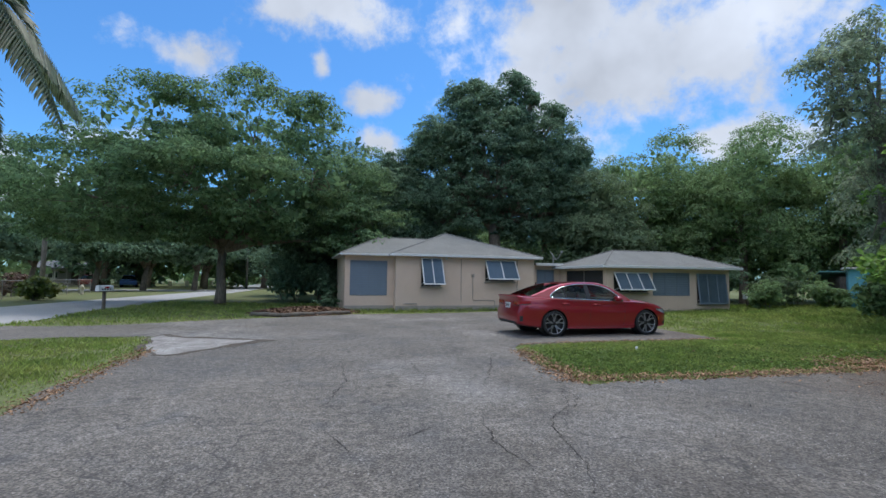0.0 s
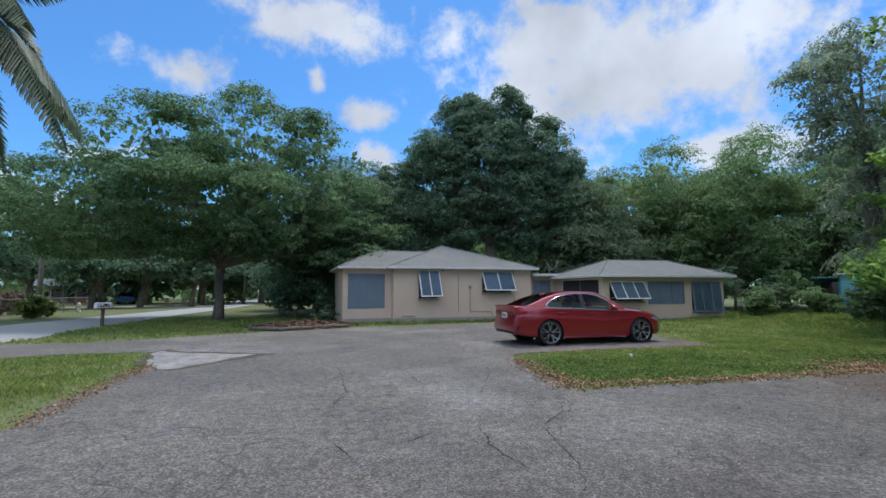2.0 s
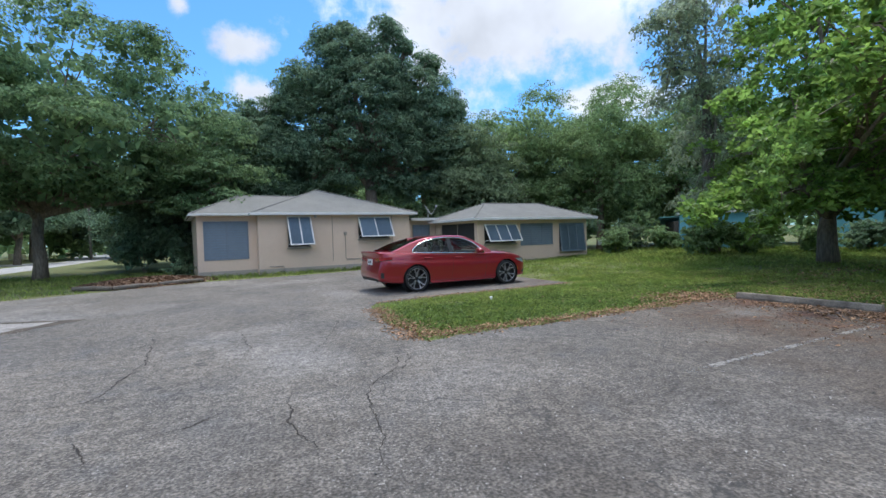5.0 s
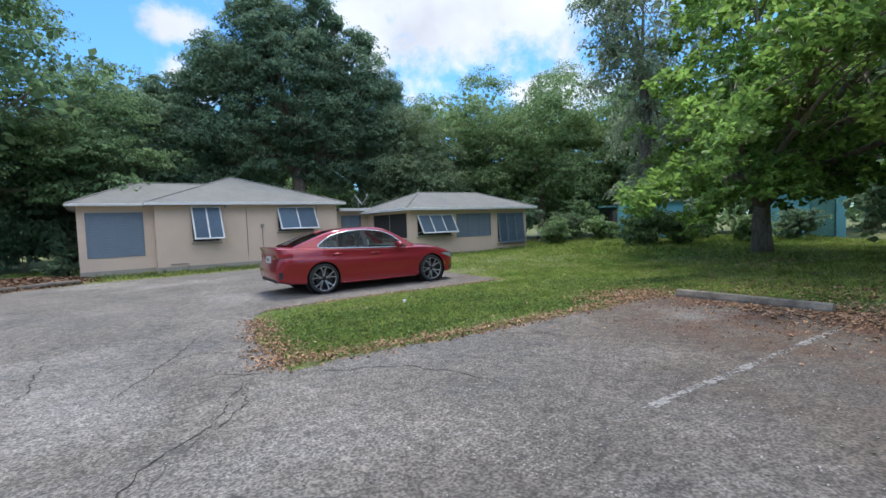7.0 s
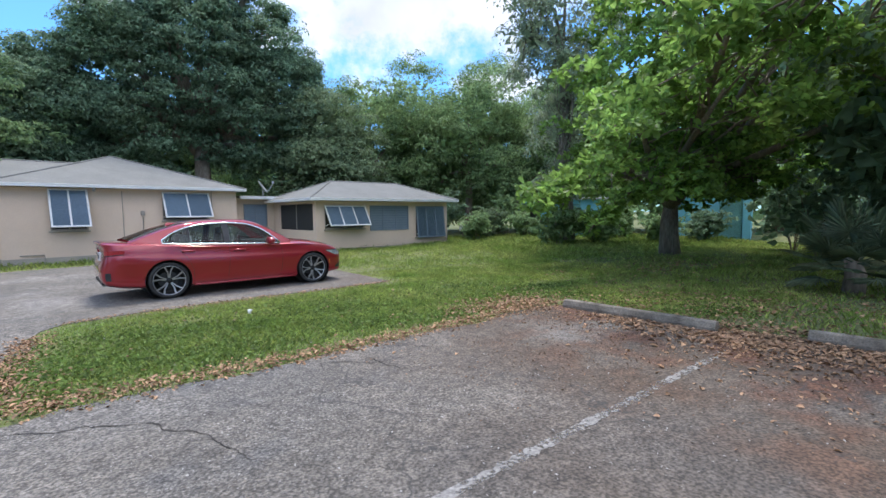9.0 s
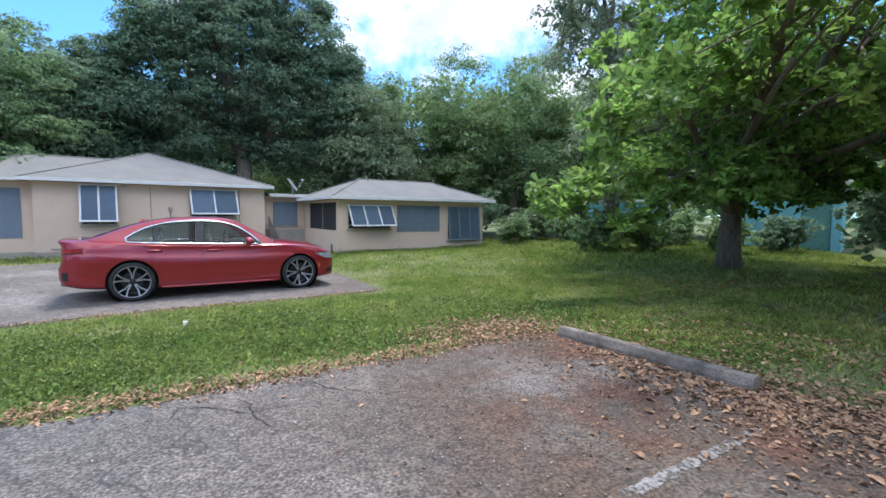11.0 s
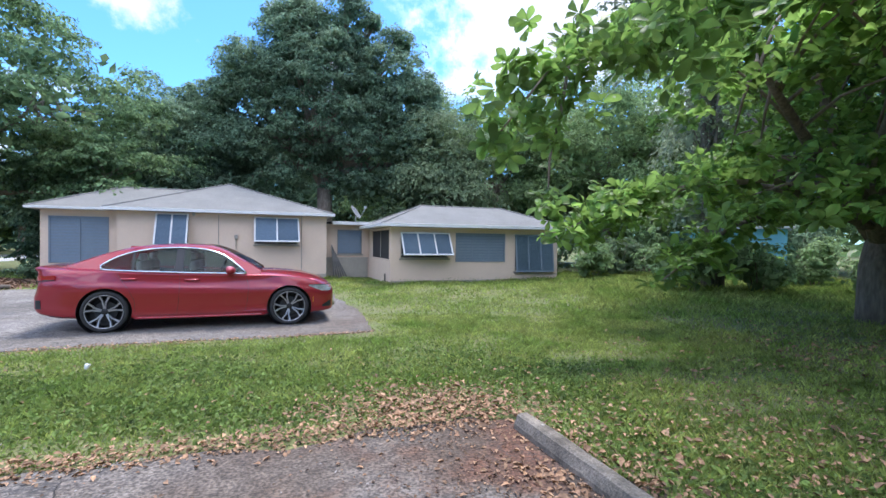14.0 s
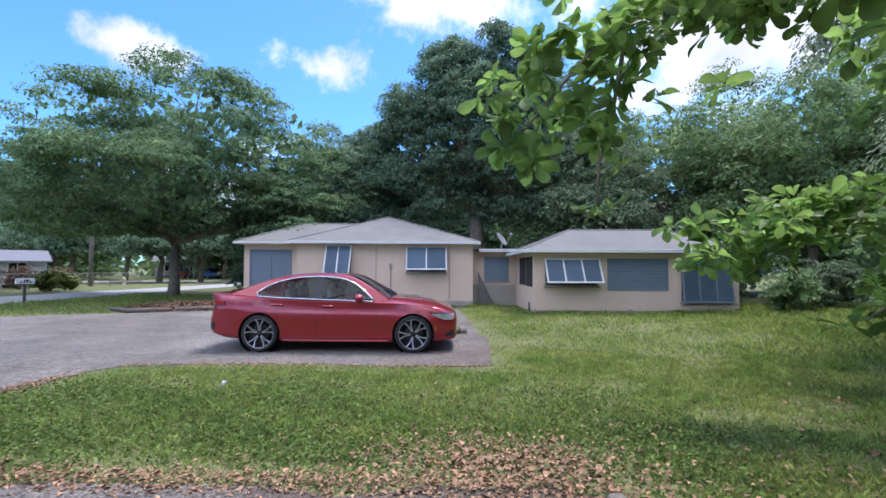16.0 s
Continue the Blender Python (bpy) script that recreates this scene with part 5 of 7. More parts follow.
            part("handle_recess", cup, TRIM, car, smooth=True)
        seams = [[(2.12, 0.90), (2.16, 0.7), (2.14, 0.45), (2.10, 0.26)], [(1.08, 0.93), (1.08, 0.7), (1.06, 0.45), (1.03, 0.26)], [(0.16, 0.98), (0.22, 0.86), (0.34, 0.70), (0.42, 0.5), (0.43, 0.28)],
                 [(0.43, 0.262), (1.0, 0.258), (2.09, 0.258)], [(2.5, 0.885), (2.85, 0.862), (3.2, 0.815), (3.4, 0.765)]]
        for sm in seams:
            pts = []
            for (x0, z0), (x1, z1) in zip(sm, sm[1:]):
                for t in np.linspace(0, 1, 8)[:-1]:
                    x, z = x0 + (x1 - x0) * t, z0 + (z1 - z0) * t
                    pts.append((x, sy * (body_y(x, z) - 0.001), z))
            part("panel_gap", tube(bmesh.new(), pts, [0.0035] * len(pts), 4), TRIM, car)
        xs2 = np.linspace(0.42, 2.44, 20)
        part("side_sill", tube(bmesh.new(), [(x, sy * (body_y(x, c_bot(x) + 0.05) + 0.002), c_bot(x) + 0.03) for x in xs2], [0.022] * 20, 8), RED, car, smooth=True)
        bm = bmesh.new()
        bmesh.ops.create_uvsphere(bm, u_segments=18, v_segments=12, radius=1, matrix=Matrix.Translation((1.86, sy * 0.985, 1.005)) @ Matrix.Rotation(radians(-sy * 8), 4, "Z") @ Matrix.Diagonal((0.10, 0.14, 0.074, 1)))
        bmesh.ops.bisect_plane(bm, geom=bm.verts[:] + bm.edges[:] + bm.faces[:], plane_co=(1.815, 0, 0), plane_no=(-1, 0, 0), clear_outer=True)
        bmesh.ops.holes_fill(bm, edges=[e for e in bm.edges if e.is_boundary])
        mirror = part("door_mirror", bm, RED, car, "red door mirror", True)
        part("mirror_foot", tube(bmesh.new(), [(1.9, sy * 0.83, 0.95), (1.88, sy * 0.92, 0.98)], [0.03, 0.025], 8), TRIM, mirror)
        # lamps
        bm = bmesh.new()
        rows = []
        for x in np.linspace(3.19, 3.60, 12):
            t = (x - 3.19) / 0.41
            zl, zh = 0.70 - 0.10 * min(1, 1.7 * t), 0.72 - 0.005 * t
            rows.append([(x, sy * (body_y(x, z) + 0.006), z) for z in np.linspace(zl, zh, 5)])
        head = skin("headlight", rows, LAMP_CLEAR, car, "clear headlight", 0.012)
        part("headlight_rim", tube(bmesh.new(), [(p[-1][0], p[-1][1] , p[-1][2]) for p in rows], [0.008] * len(rows), 6), TRIM, head)
        rows = []
        for y in np.linspace(0.36, 0.852, 16):
            t = (y - 0.36) / 0.492
            row = []
            for z in np.linspace(0.805 + 0.055 * t * t, 0.90 + 0.03 * t, 5):
                x = tail_x(y)
                row.append((x + tail_in(x, z) - 0.010, sy * (y + 0.012 * t), z))
            rows.append(row)
        tail = skin("tail_light", rows, LAMP_RED, car, "red tail lamp", 0.012)
        part("tail_light_rim", tube(bmesh.new(), [(p[0][0], p[0][1], p[0][2]) for p in rows], [0.007] * len(rows), 6), TRIM, tail)
        rows = [[(x, sy * (body_y(x, z) + 0.004), z) for z in (0.40, 0.45, 0.50)] for x in (3.262, 3.27, 3.278)]
        skin("side_marker", rows, AMBER, car, thick=0.008)
        rows = [[(x, sy * (body_y(x, z) + 0.004), z) for z in np.linspace(0.30, 0.42 - 0.5 * (3.6 - x), 4)] for x in np.linspace(3.44, 3.6, 6)]
        skin("bumper_vent", rows, TRIM, car, "black bumper air intake", 0.01)
        rows = [[(x + tail_in(x, z) - 0.004, sy * (body_y(x, z) + 0.004), z) for z in np.linspace(0.40, 0.54, 4)] for x in np.linspace(-0.95, -0.87, 5)]
        skin("rear_reflector", rows, TRIM, car, thick=0.008)
    gx = np.linspace(0.33, 1.54, 28)
    skin("roof", [[(x, s * (green_w(x, c_roof(x)) - 0.045), c_roof(x) + 0.005 + 0.014 * (1 - abs(s) ** 2)) for s in np.linspace(-1, 1, 15)] for x in gx], RED, car, "red roof panel")
    for nm, x0, x1 in (("rear_window", -0.56, 0.34), ("windscreen", 1.53, 2.37)):
        g = skin(nm, [[(x, s * (green_w(x, c_roof(x)) - 0.045), c_roof(x) + 0.001 + 0.012 * (1 - abs(s) ** 2)) for s in np.linspace(-1, 1, 13)] for x in np.linspace(x0, x1, 16)], CARPANE, car, "tinted window glass", 0.004)
        g.visible_shadow = False
    # what shows through the glass
    part("cabin_floor", boxed(-0.5, 2.35, -0.74, 0.74, 0.93, 0.942), TRIM, car)
    part("dashboard", boxed(1.75, 2.3, -0.7, 0.7, 0.9, 0.985, 0.03), TRIM, car)
    for x, y, w in ((1.22, -0.36, 0.24), (1.22, 0.36, 0.24), (0.42, -0.36, 0.28), (0.42, 0.36, 0.28)):
        bm = boxed(x - 0.05, x + 0.05, y - w, y + w, 0.98, 1.15, 0.04)
        seat = part("seat", bm, SEAT, car, "light grey seat back", True)
        part("headrest", boxed(x - 0.05, x + 0.04, y - 0.12, y + 0.12, 1.16, 1.28, 0.035), SEAT, seat, smooth=True)
    ring = [(1.62 + 0.06 * math.sin(t), 0.36 + 0.17 * math.cos(t), 1.02 + 0.16 * math.sin(t)) for t in np.linspace(0, 2 * math.pi, 24)]
    part("steering_wheel", tube(bmesh.new(), ring, [0.014] * 24, 6), TRIM, car)
    # front grille, rear plate, aerial, exhausts
    for sy in (-1, 1):
        part("grille", boxed(3.625, 3.662, sy * 0.16 - 0.13, sy * 0.16 + 0.13, 0.44, 0.62, 0.03), TRIM, car, "black grille")
        bm = bmesh.new()
        tube(bm, [(-0.985, sy * 0.5, 0.325), (-0.85, sy * 0.5, 0.325)], [0.045, 0.045], 14)
        part("exhaust_tip", bm, CHROME, car)
    part("bumper_insert", boxed(-0.994, -0.93, -0.58, 0.58, 0.31, 0.39, 0.02), TRIM, car, "black rear bumper insert")
    plate = part("number_plate", boxed(-0.972, -0.93, -0.155, 0.155, 0.72, 0.87, 0.004), WHITE, car, "white number plate")
    for y in (-0.08, -0.03, 0.03, 0.08):
        part("plate_mark", boxed(-0.975, -0.9722, y - 0.014, y + 0.014, 0.76, 0.83), DARK, plate)
    fin = bmesh.new()
    f = [fin.verts.new(p) for p in ((0.12, -0.025, 1.33), (0.12, 0.025, 1.33), (0.34, 0.02, 1.395), (0.34, -0.02, 1.395), (0.15, 0, 1.405))]
    for q in ((0, 1, 2, 3), (0, 4, 1), (1, 4, 2), (2, 4, 3), (3, 4, 0)):
        fin.faces.new([f[i] for i in q])
    part("roof_aerial", fin, RED, car)


def thin_pane(name, tint):
    """Tinted pane: clear through, with a mirror's gloss at grazing angles."""
    m = bpy.data.materials.new(name)
    m.use_nodes = True
    nt = m.node_tree
    clear, gloss, face, power, mix_two = (nt.nodes.new(k) for k in ("ShaderNodeBsdfTransparent", "ShaderNodeBsdfGlossy", "ShaderNodeLayerWeight", "ShaderNodeMapRange", "ShaderNodeMixShader"))
    clear.inputs["Color"].default_value = (*tint, 1)
    gloss.inputs["Roughness"].default_value = 0.02
    face.inputs["Blend"].default_value = 0.5
    power.inputs["From Min"].default_value, power.inputs["From Max"].default_value = 0.45, 1.0
    power.inputs["To Min"].default_value, power.inputs["To Max"].default_value = 0.016, 0.4
    nt.links.new(face.outputs["Facing"], power.inputs["Value"])
    nt.links.new(power.outputs[0], mix_two.inputs[0])
    nt.links.new(clear.outputs[0], mix_two.inputs[1])
    nt.links.new(gloss.outputs[0], mix_two.inputs[2])
    nt.links.new(mix_two.outputs[0], nt.nodes["Material Output"].inputs["Surface"])
    return m


CARPANE = thin_pane("car_pane", (0.60, 0.67, 0.66))
red_car()

# ---------------------------------------------------------------- rosettes of broad leaves on the big shade tree
def rosettes(name, centres, size, per, mat, parent, up=0.7, fine=True):
    c = np.array(centres, float)
    n = len(c)
    axis = unit(n) * 0.6 + np.array([0, 0, up])
    axis /= np.linalg.norm(axis, axis=1)[:, None]
    k = np.repeat(np.arange(n), per)
    turn = np.tile(np.arange(per) * 2.4, n) + np.repeat(RNG.random(n) * 6.3, per) + RNG.normal(size=n * per) * 0.25
    a = np.cross(axis, np.array([0.31, 0.8, 0.2]))
    a /= np.linalg.norm(a, axis=1)[:, None]
    b = np.cross(axis, a)
    out = a[k] * np.cos(turn)[:, None] + b[k] * np.sin(turn)[:, None]
    tilt = (RNG.random(n * per) * 1.1 - 0.45)[:, None]
    along = out + axis[k] * tilt
    along[:, 2] -= 0.25
    L = size * (0.7 + 0.6 * RNG.random(n * per))
    along /= np.linalg.norm(along, axis=1)[:, None]
    cen = c[k] + along * (L * 0.58)[:, None] + RNG.normal(size=(n * per, 3)) * size * 0.12
    nrm = axis[k] - out * tilt + RNG.normal(size=(n * per, 3)) * 0.25
    if not fine:
        return leaf_mesh(name, cen, nrm, along, L, L * 0.58, mat, parent)
    ob = broad_leaves(name, cen, nrm, along, L, L * 0.52, mat, parent)
    ob["kind"] = "stuff"
    return ob


def broad_leaves(name, c, nrm, along, length, width, mat, parent):
    """Leaves widest near a blunt tip and narrow at the stalk, cupped along the midrib."""
    n = len(c)
    nrm = nrm / np.linalg.norm(nrm, axis=1)[:, None]
    along = along - nrm * np.sum(along * nrm, axis=1)[:, None]
    along /= np.linalg.norm(along, axis=1)[:, None] + 1e-9
    side = np.cross(nrm, along)
    L, W = length[:, None], width[:, None]
    outline = [(-0.5, 0.03, 0.0), (-0.15, 0.30, 0.10), (0.15, 0.48, 0.16), (0.36, 0.42, 0.12), (0.48, 0.16, 0.02)]
    spine = [(-0.5, -0.0), (-0.15, 0.0), (0.15, 0.02), (0.36, -0.02), (0.5, -0.08)]
    v = np.empty((n, 15, 3), np.float32)
    for i, ((t, w, h), (st, sh)) in enumerate(zip(outline, spine)):
        v[:, i] = c + along * L * st + nrm * L * sh
        v[:, 5 + i] = c + along * L * t + side * W * w + nrm * W * (h + sh)
        v[:, 10 + i] = c + along * L * t - side * W * w + nrm * W * (h + sh)
    k = np.arange(n)[:, None] * 15
    f = [k + np.array([[i, 5 + i, 6 + i, i + 1]]) for i in range(4)] + [k + np.array([[i, i + 1, 11 + i, 10 + i]]) for i in range(4)]
    return arrays(name, v.reshape(-1, 3), np.concatenate(f), mat, parent, True)


def local(p):
    return (p[0] - 16.4, p[1] - 12.3, p[2] - float(gz(16.4, 12.3)))


def along_line(pts, n, jitter):
    pts = [Vector(p) for p in pts]
    out = []
    for _ in range(n):
        t = random.random() ** 0.8 * (len(pts) - 1)
        i = min(int(t), len(pts) - 2)
        p = pts[i].lerp(pts[i + 1], t - i)
        out.append((p.x + random.gauss(0, jitter), p.y + random.gauss(0, jitter), p.z + random.gauss(0, jitter * 0.6)))
    return out


rosettes("crown", ALMOND_TIPS, 0.165, 9, LEAF_BRIGHT, ALMOND, fine=False)
# low limbs that reach over the lawn
LOW_BOUGHS = [[(15.9, 12.1, 1.9), (13.8, 11.6, 2.6), (12.2, 11.2, 2.4), (11.1, 10.9, 2.1), (10.25, 10.7, 1.75)], [(15.9, 12.0, 1.9), (14.0, 11.2, 2.2), (12.5, 10.7, 1.8), (11.4, 10.4, 1.1)],
         [(14.0, 11.4, 2.7), (13.0, 12.2, 2.5), (12.2, 12.9, 2.1)]]
for ln, cnt, jit in zip(LOW_BOUGHS, (110, 55, 40), (0.22, 0.20, 0.3)):
    part("low_limb", tube(bmesh.new(), [local(p) for p in ln], list(np.linspace(0.07, 0.012, len(ln))), 8), BARK, ALMOND, smooth=True)
    rosettes("spray", [local(p) for p in along_line(ln[1:], cnt, jit)], 0.17, 9, LEAF_BRIGHT, ALMOND)
# the branch that hangs over the lot beside the wheel stop
OVER_A = [(10.39, 8.35, 3.39), (9.97, 7.99, 3.05), (9.61, 7.73, 2.86), (9.1, 7.44, 2.72), (8.92, 7.36, 2.49), (8.70, 7.26, 2.20), (8.60, 7.22, 2.08)]
OVER_B = [(9.12, 7.43, 2.66), (9.06, 7.4, 2.31), (8.99, 7.38, 2.03), (8.98, 7.36, 1.84)]
OVER_TIPS = [(8.60, 7.2, 2.10), (8.72, 7.27, 2.04), (8.85, 7.32, 2.64), (8.76, 7.26, 2.42), (8.99, 7.36, 1.85), (8.99, 7.36, 2.13), (9.07, 7.4, 2.31), (9.17, 7.41, 2.54), (9.61, 7.74, 2.84), (9.36, 7.57, 2.85), (8.71, 7.29, 2.57), (8.95, 7.42, 2.54), (8.62, 7.2, 2.24), (9.14, 7.41, 2.43)]
part("hanging_branch", tube(bmesh.new(), [local(p) for p in [(14.6, 9.4, 4.8), (12.8, 8.2, 4.6)] + OVER_A], [0.03, 0.02, 0.012, 0.010, 0.011, 0.009, 0.007, 0.006, 0.004], 7), BARK, ALMOND, smooth=True)
part("hanging_branch", tube(bmesh.new(), [local(p) for p in OVER_B], [0.012, 0.009, 0.007, 0.005], 6), BARK, ALMOND, smooth=True)
rosettes("spray", [local(p) for p in OVER_TIPS], 0.092, 19, LEAF_BRIGHT, ALMOND, up=0.1)
rosettes("spray", [local(p) for p in along_line(OVER_A[:4], 64, 0.15)], 0.095, 10, LEAF_BRIGHT, ALMOND, up=0.1)
rosettes("spray", [local(p) for p in along_line(OVER_A[1:6], 40, 0.11)], 0.088, 10, LEAF_BRIGHT, ALMOND, up=0.1)
rosettes("spray", [local(p) for p in along_line(OVER_B, 6, 0.08)], 0.085, 9, LEAF_BRIGHT, ALMOND, up=0.1)
rosettes("spray", [local(p) for p in along_line([(14.6, 9.4, 4.8), (12.8, 8.2, 4.6), OVER_A[0], OVER_A[1]], 50, 0.3)], 0.17, 8, LEAF_BRIGHT, ALMOND)


# ---------------------------------------------------------------- lawns
def inside(poly, x, y):
    p = np.array(poly)
    hit = np.zeros(len(x), bool)
    for (x0, y0), (x1, y1) in zip(p, np.roll(p, -1, 0)):
        c = ((y0 > y) != (y1 > y)) & (x < (x1 - x0) * (y - y0) / (y1 - y0 + 1e-12) + x0)
        hit ^= c
    return hit


def edge_distance(poly, x, y):
    p = np.array(poly)
    d = np.full(len(x), 1e9)
    q = np.stack([x, y], 1)
    for a, b in zip(p, np.roll(p, -1, 0)):
        ab = b - a
        t = np.clip(((q - a) @ ab) / (ab @ ab), 0, 1)
        d = np.minimum(d, np.linalg.norm(q - a - t[:, None] * ab, axis=1))
    return d


def ripple(x, y, s):
    return np.sin(x * 1.7 * s + 1.3 * np.sin(y * 1.1 * s)) * np.sin(y * 2.1 * s + 1.7 * np.sin(x * 0.9 * s + 2)) * 0.6 + 0.4 * np.sin(x * 4.3 * s + y * 3.7 * s) * np.sin(y * 5.1 * s - x * 2.9 * s)


HOUSE_ONE = [(-4.75, 21.0), (4.9, 24.0), (3.0, 31.0), (-6.5, 27.8)]
HOUSE_TWO = [(7.4, 20.9), (13.9, 22.7), (12.9, 26.6), (6.2, 24.8)]
MULCHBED = [(-7.4, 17.4), (-5.8, 17.1), (-3.8, 19.0), (-4.6, 21.0), (-6.6, 22.5), (-7.8, 21.0)]


def blades(name, n, xr, yr, tall, wide, label, weight=None):
    x, y = RNG.uniform(*xr, n), RNG.uniform(*yr, n)
    keep = (~inside(LOT, x, y) | (edge_distance(LOT, x, y) < 0.07 * RNG.random(n) + 0.02)) & ~inside(ROADLINE, x, y) & ~inside(SIDE, x, y) & ~inside(HOUSE_ONE, x, y) & ~inside(HOUSE_TWO, x, y) & ~inside(MULCHBED, x, y)
    x, y = x[keep], y[keep]
    d = edge_distance(LOT, x, y)
    r = ripple(x, y, 0.8)
    bare = (RNG.random(len(x)) < np.where(d < 0.5, 0.42 - d * 0.5, 0.05) + 0.30 * (r < -0.25) + 0.6 * (np.hypot((x - 8.4) / 1.3, (y - 9.0) / 0.55) < 1)
            + 0.15 * ((x > 9.5) & (y < 6.8)))
    x, y, d, r = x[~bare], y[~bare], d[~bare], r[~bare]
    m = len(x)
    long_grass = 1 + 1.7 * smooth01((x - 10.5) / 5) * smooth01((y - 11.5) / 5) + 0.3 * smooth01((y - 18.5) / 2.5) * smooth01((x + 6) / 3)
    h = tall * (0.45 + 0.9 * RNG.random(m)) * (1 + 0.45 * r) * long_grass * np.clip(0.45 + d * 0.7, 0.45, 1)
    a = RNG.random(m) * 6.283
    lean = h * (0.3 + 0.7 * RNG.random(m))
    w = wide * (0.6 + 0.8 * RNG.random(m))
    z = gz(x, y) - 0.006
    la = RNG.random(m) * 6.283
    v = np.empty((m, 4, 3), np.float32)
    ca, sa = np.cos(a), np.sin(a)
    v[:, 0] = np.stack([x - ca * w, y - sa * w, z], 1)
    v[:, 1] = np.stack([x + ca * w, y + sa * w, z], 1)
    v[:, 2] = np.stack([x + ca * w * 0.7 + np.cos(la) * lean * 0.4, y + sa * w * 0.7 + np.sin(la) * lean * 0.4, z + h * 0.65], 1)
    v[:, 3] = np.stack([x + np.cos(la) * lean, y + np.sin(la) * lean, z + h], 1)
    k = np.arange(m)[:, None] * 4
    ob = arrays(name, v.reshape(-1, 3), k + np.array([[0, 1, 2, 3]]), GRASS)
    return tagged(ob, label, "grass", "", "stuff")


blades("lawn_grass", 150000, (1.6, 13.0), (6.8, 14.5), 0.046, 0.006, "patchy green lawn with dry spots")
blades("lawn_grass", 130000, (4.5, 24), (9.0, 24), 0.062, 0.010, "green unmown lawn before the small house")
blades("lawn_grass", 60000, (-10, -3.5), (-2, 11.5), 0.075, 0.008, "green lawn at the edge of the asphalt")
blades("lawn_grass", 45000, (-16, 5), (12.5, 26), 0.085, 0.013, "shaded green lawn by the street")
blades("lawn_grass", 40000, (9.2, 16), (-4, 9.5), 0.07, 0.009, "thin shaded grass under the tree")


def weeds(name, n, spots, tall, label):
    x = np.concatenate([RNG.normal(s[0], s[2], n) for s in spots])
    y = np.concatenate([RNG.normal(s[1], s[3], n) for s in spots])
    keep = ~inside(LOT, x, y)
    x, y = x[keep], y[keep]
    m = len(x)
    c = np.stack([x, y, gz(x, y) + RNG.random(m) * tall], 1)
    L = 0.03 + 0.035 * RNG.random(m)
    ob = leaf_mesh(name, c, unit(m) + np.array([0, 0, 0.8]), unit(m) + np.array([0, 0, 0.5]), L, L * 0.5, WEED)
    tagged(ob, label, "weeds", "", "stuff")


weeds("lawn_weeds", 2200, [(3.2, 9.4, 0.6, 0.5), (4.6, 9.2, 0.7, 0.5), (5.6, 10.2, 0.6, 0.5), (7.0, 9.6, 0.7, 0.5), (8.6, 10.5, 0.7, 0.6), (10.0, 8.6, 0.5, 0.7), (9.6, 9.8, 0.5, 0.4), (2.8, 8.2, 0.4, 0.5), (10.6, 7.4, 0.5, 0.5), (4.0, 8.2, 0.6, 0.3), (6.2, 8.8, 0.7, 0.3)], 0.05, "low broad-leaved weeds in the lawn")
weeds("wall_weeds", 130, [(-1.5, 21.1, 0.9, 0.12), (0.5, 21.8, 0.8, 0.12), (2.4, 22.5, 0.6, 0.12), (8.2, 20.9, 0.7, 0.1), (10, 21.5, 0.8, 0.1), (12.5, 22.1, 0.7, 0.12), (-3.3, 20.6, 0.5, 0.12)], 0.16, "weeds along the foot of the stucco walls")


def litter(name, spots, length, label, mat=DRY_LEAF, on=0.002):
    xs, ys = [], []
    for x0, y0, x1, y1, wid, n in spots:
        t = RNG.random(n)
        xs.append(x0 + (x1 - x0) * t + RNG.normal(0, wid, n))
        ys.append(y0 + (y1 - y0) * t + RNG.normal(0, wid, n))
    x, y = np.concatenate(xs), np.concatenate(ys)
    m = len(x)
    lot = inside(LOT, x, y)
    z = np.where(lot, on + 0.008 + RNG.random(m) * 0.008, gz(x, y) + 0.012 + RNG.random(m) * 0.045)
    L = length * (0.5 + 0.9 * RNG.random(m))
    nrm = unit(m) * 0.45 + np.array([0, 0, 1.0])
    ob = leaf_mesh(name, np.stack([x, y, z], 1), nrm, unit(m), L, L * 0.55, mat, fold=0.32)
    return tagged(ob, label, "fallen leaves", "", "stuff")


litter("fallen_leaves", [(2.2, 7.1, 4.9, 7.7, 0.13, 420), (4.9, 7.65, 9.0, 8.75, 0.11, 620), (7.6, 8.85, 9.2, 9.1, 0.3, 700), (6.2, 8.5, 9.6, 9.7, 0.5, 260), (1.95, 9.9, 2.3, 7.2, 0.15, 420), (2.3, 8.0, 2.6, 7.4, 0.28, 260), (9.3, 8.5, 10.0, 6.2, 0.18, 560), (9.9, 6.2, 11.0, 3.4, 0.38, 1300), (9.2, 6.2, 10.3, 4.0, 0.38, 800),
                         (9.15, 7.8, 9.95, 5.2, 0.27, 950), (9.6, 6.6, 10.2, 4.6, 0.3, 700), (9.8, 8.6, 12.5, 7.0, 0.8, 900), (8.6, 5.5, 11, 0.5, 0.7, 600), (11.5, 10.5, 15.5, 11.0, 0.9, 420), (3, 9, 8, 10, 1.0, 90), (-5.6, 9.2, -4.4, 5.2, 0.10, 200)],
       0.046, "dry tan and brown fallen leaves along the asphalt edge")
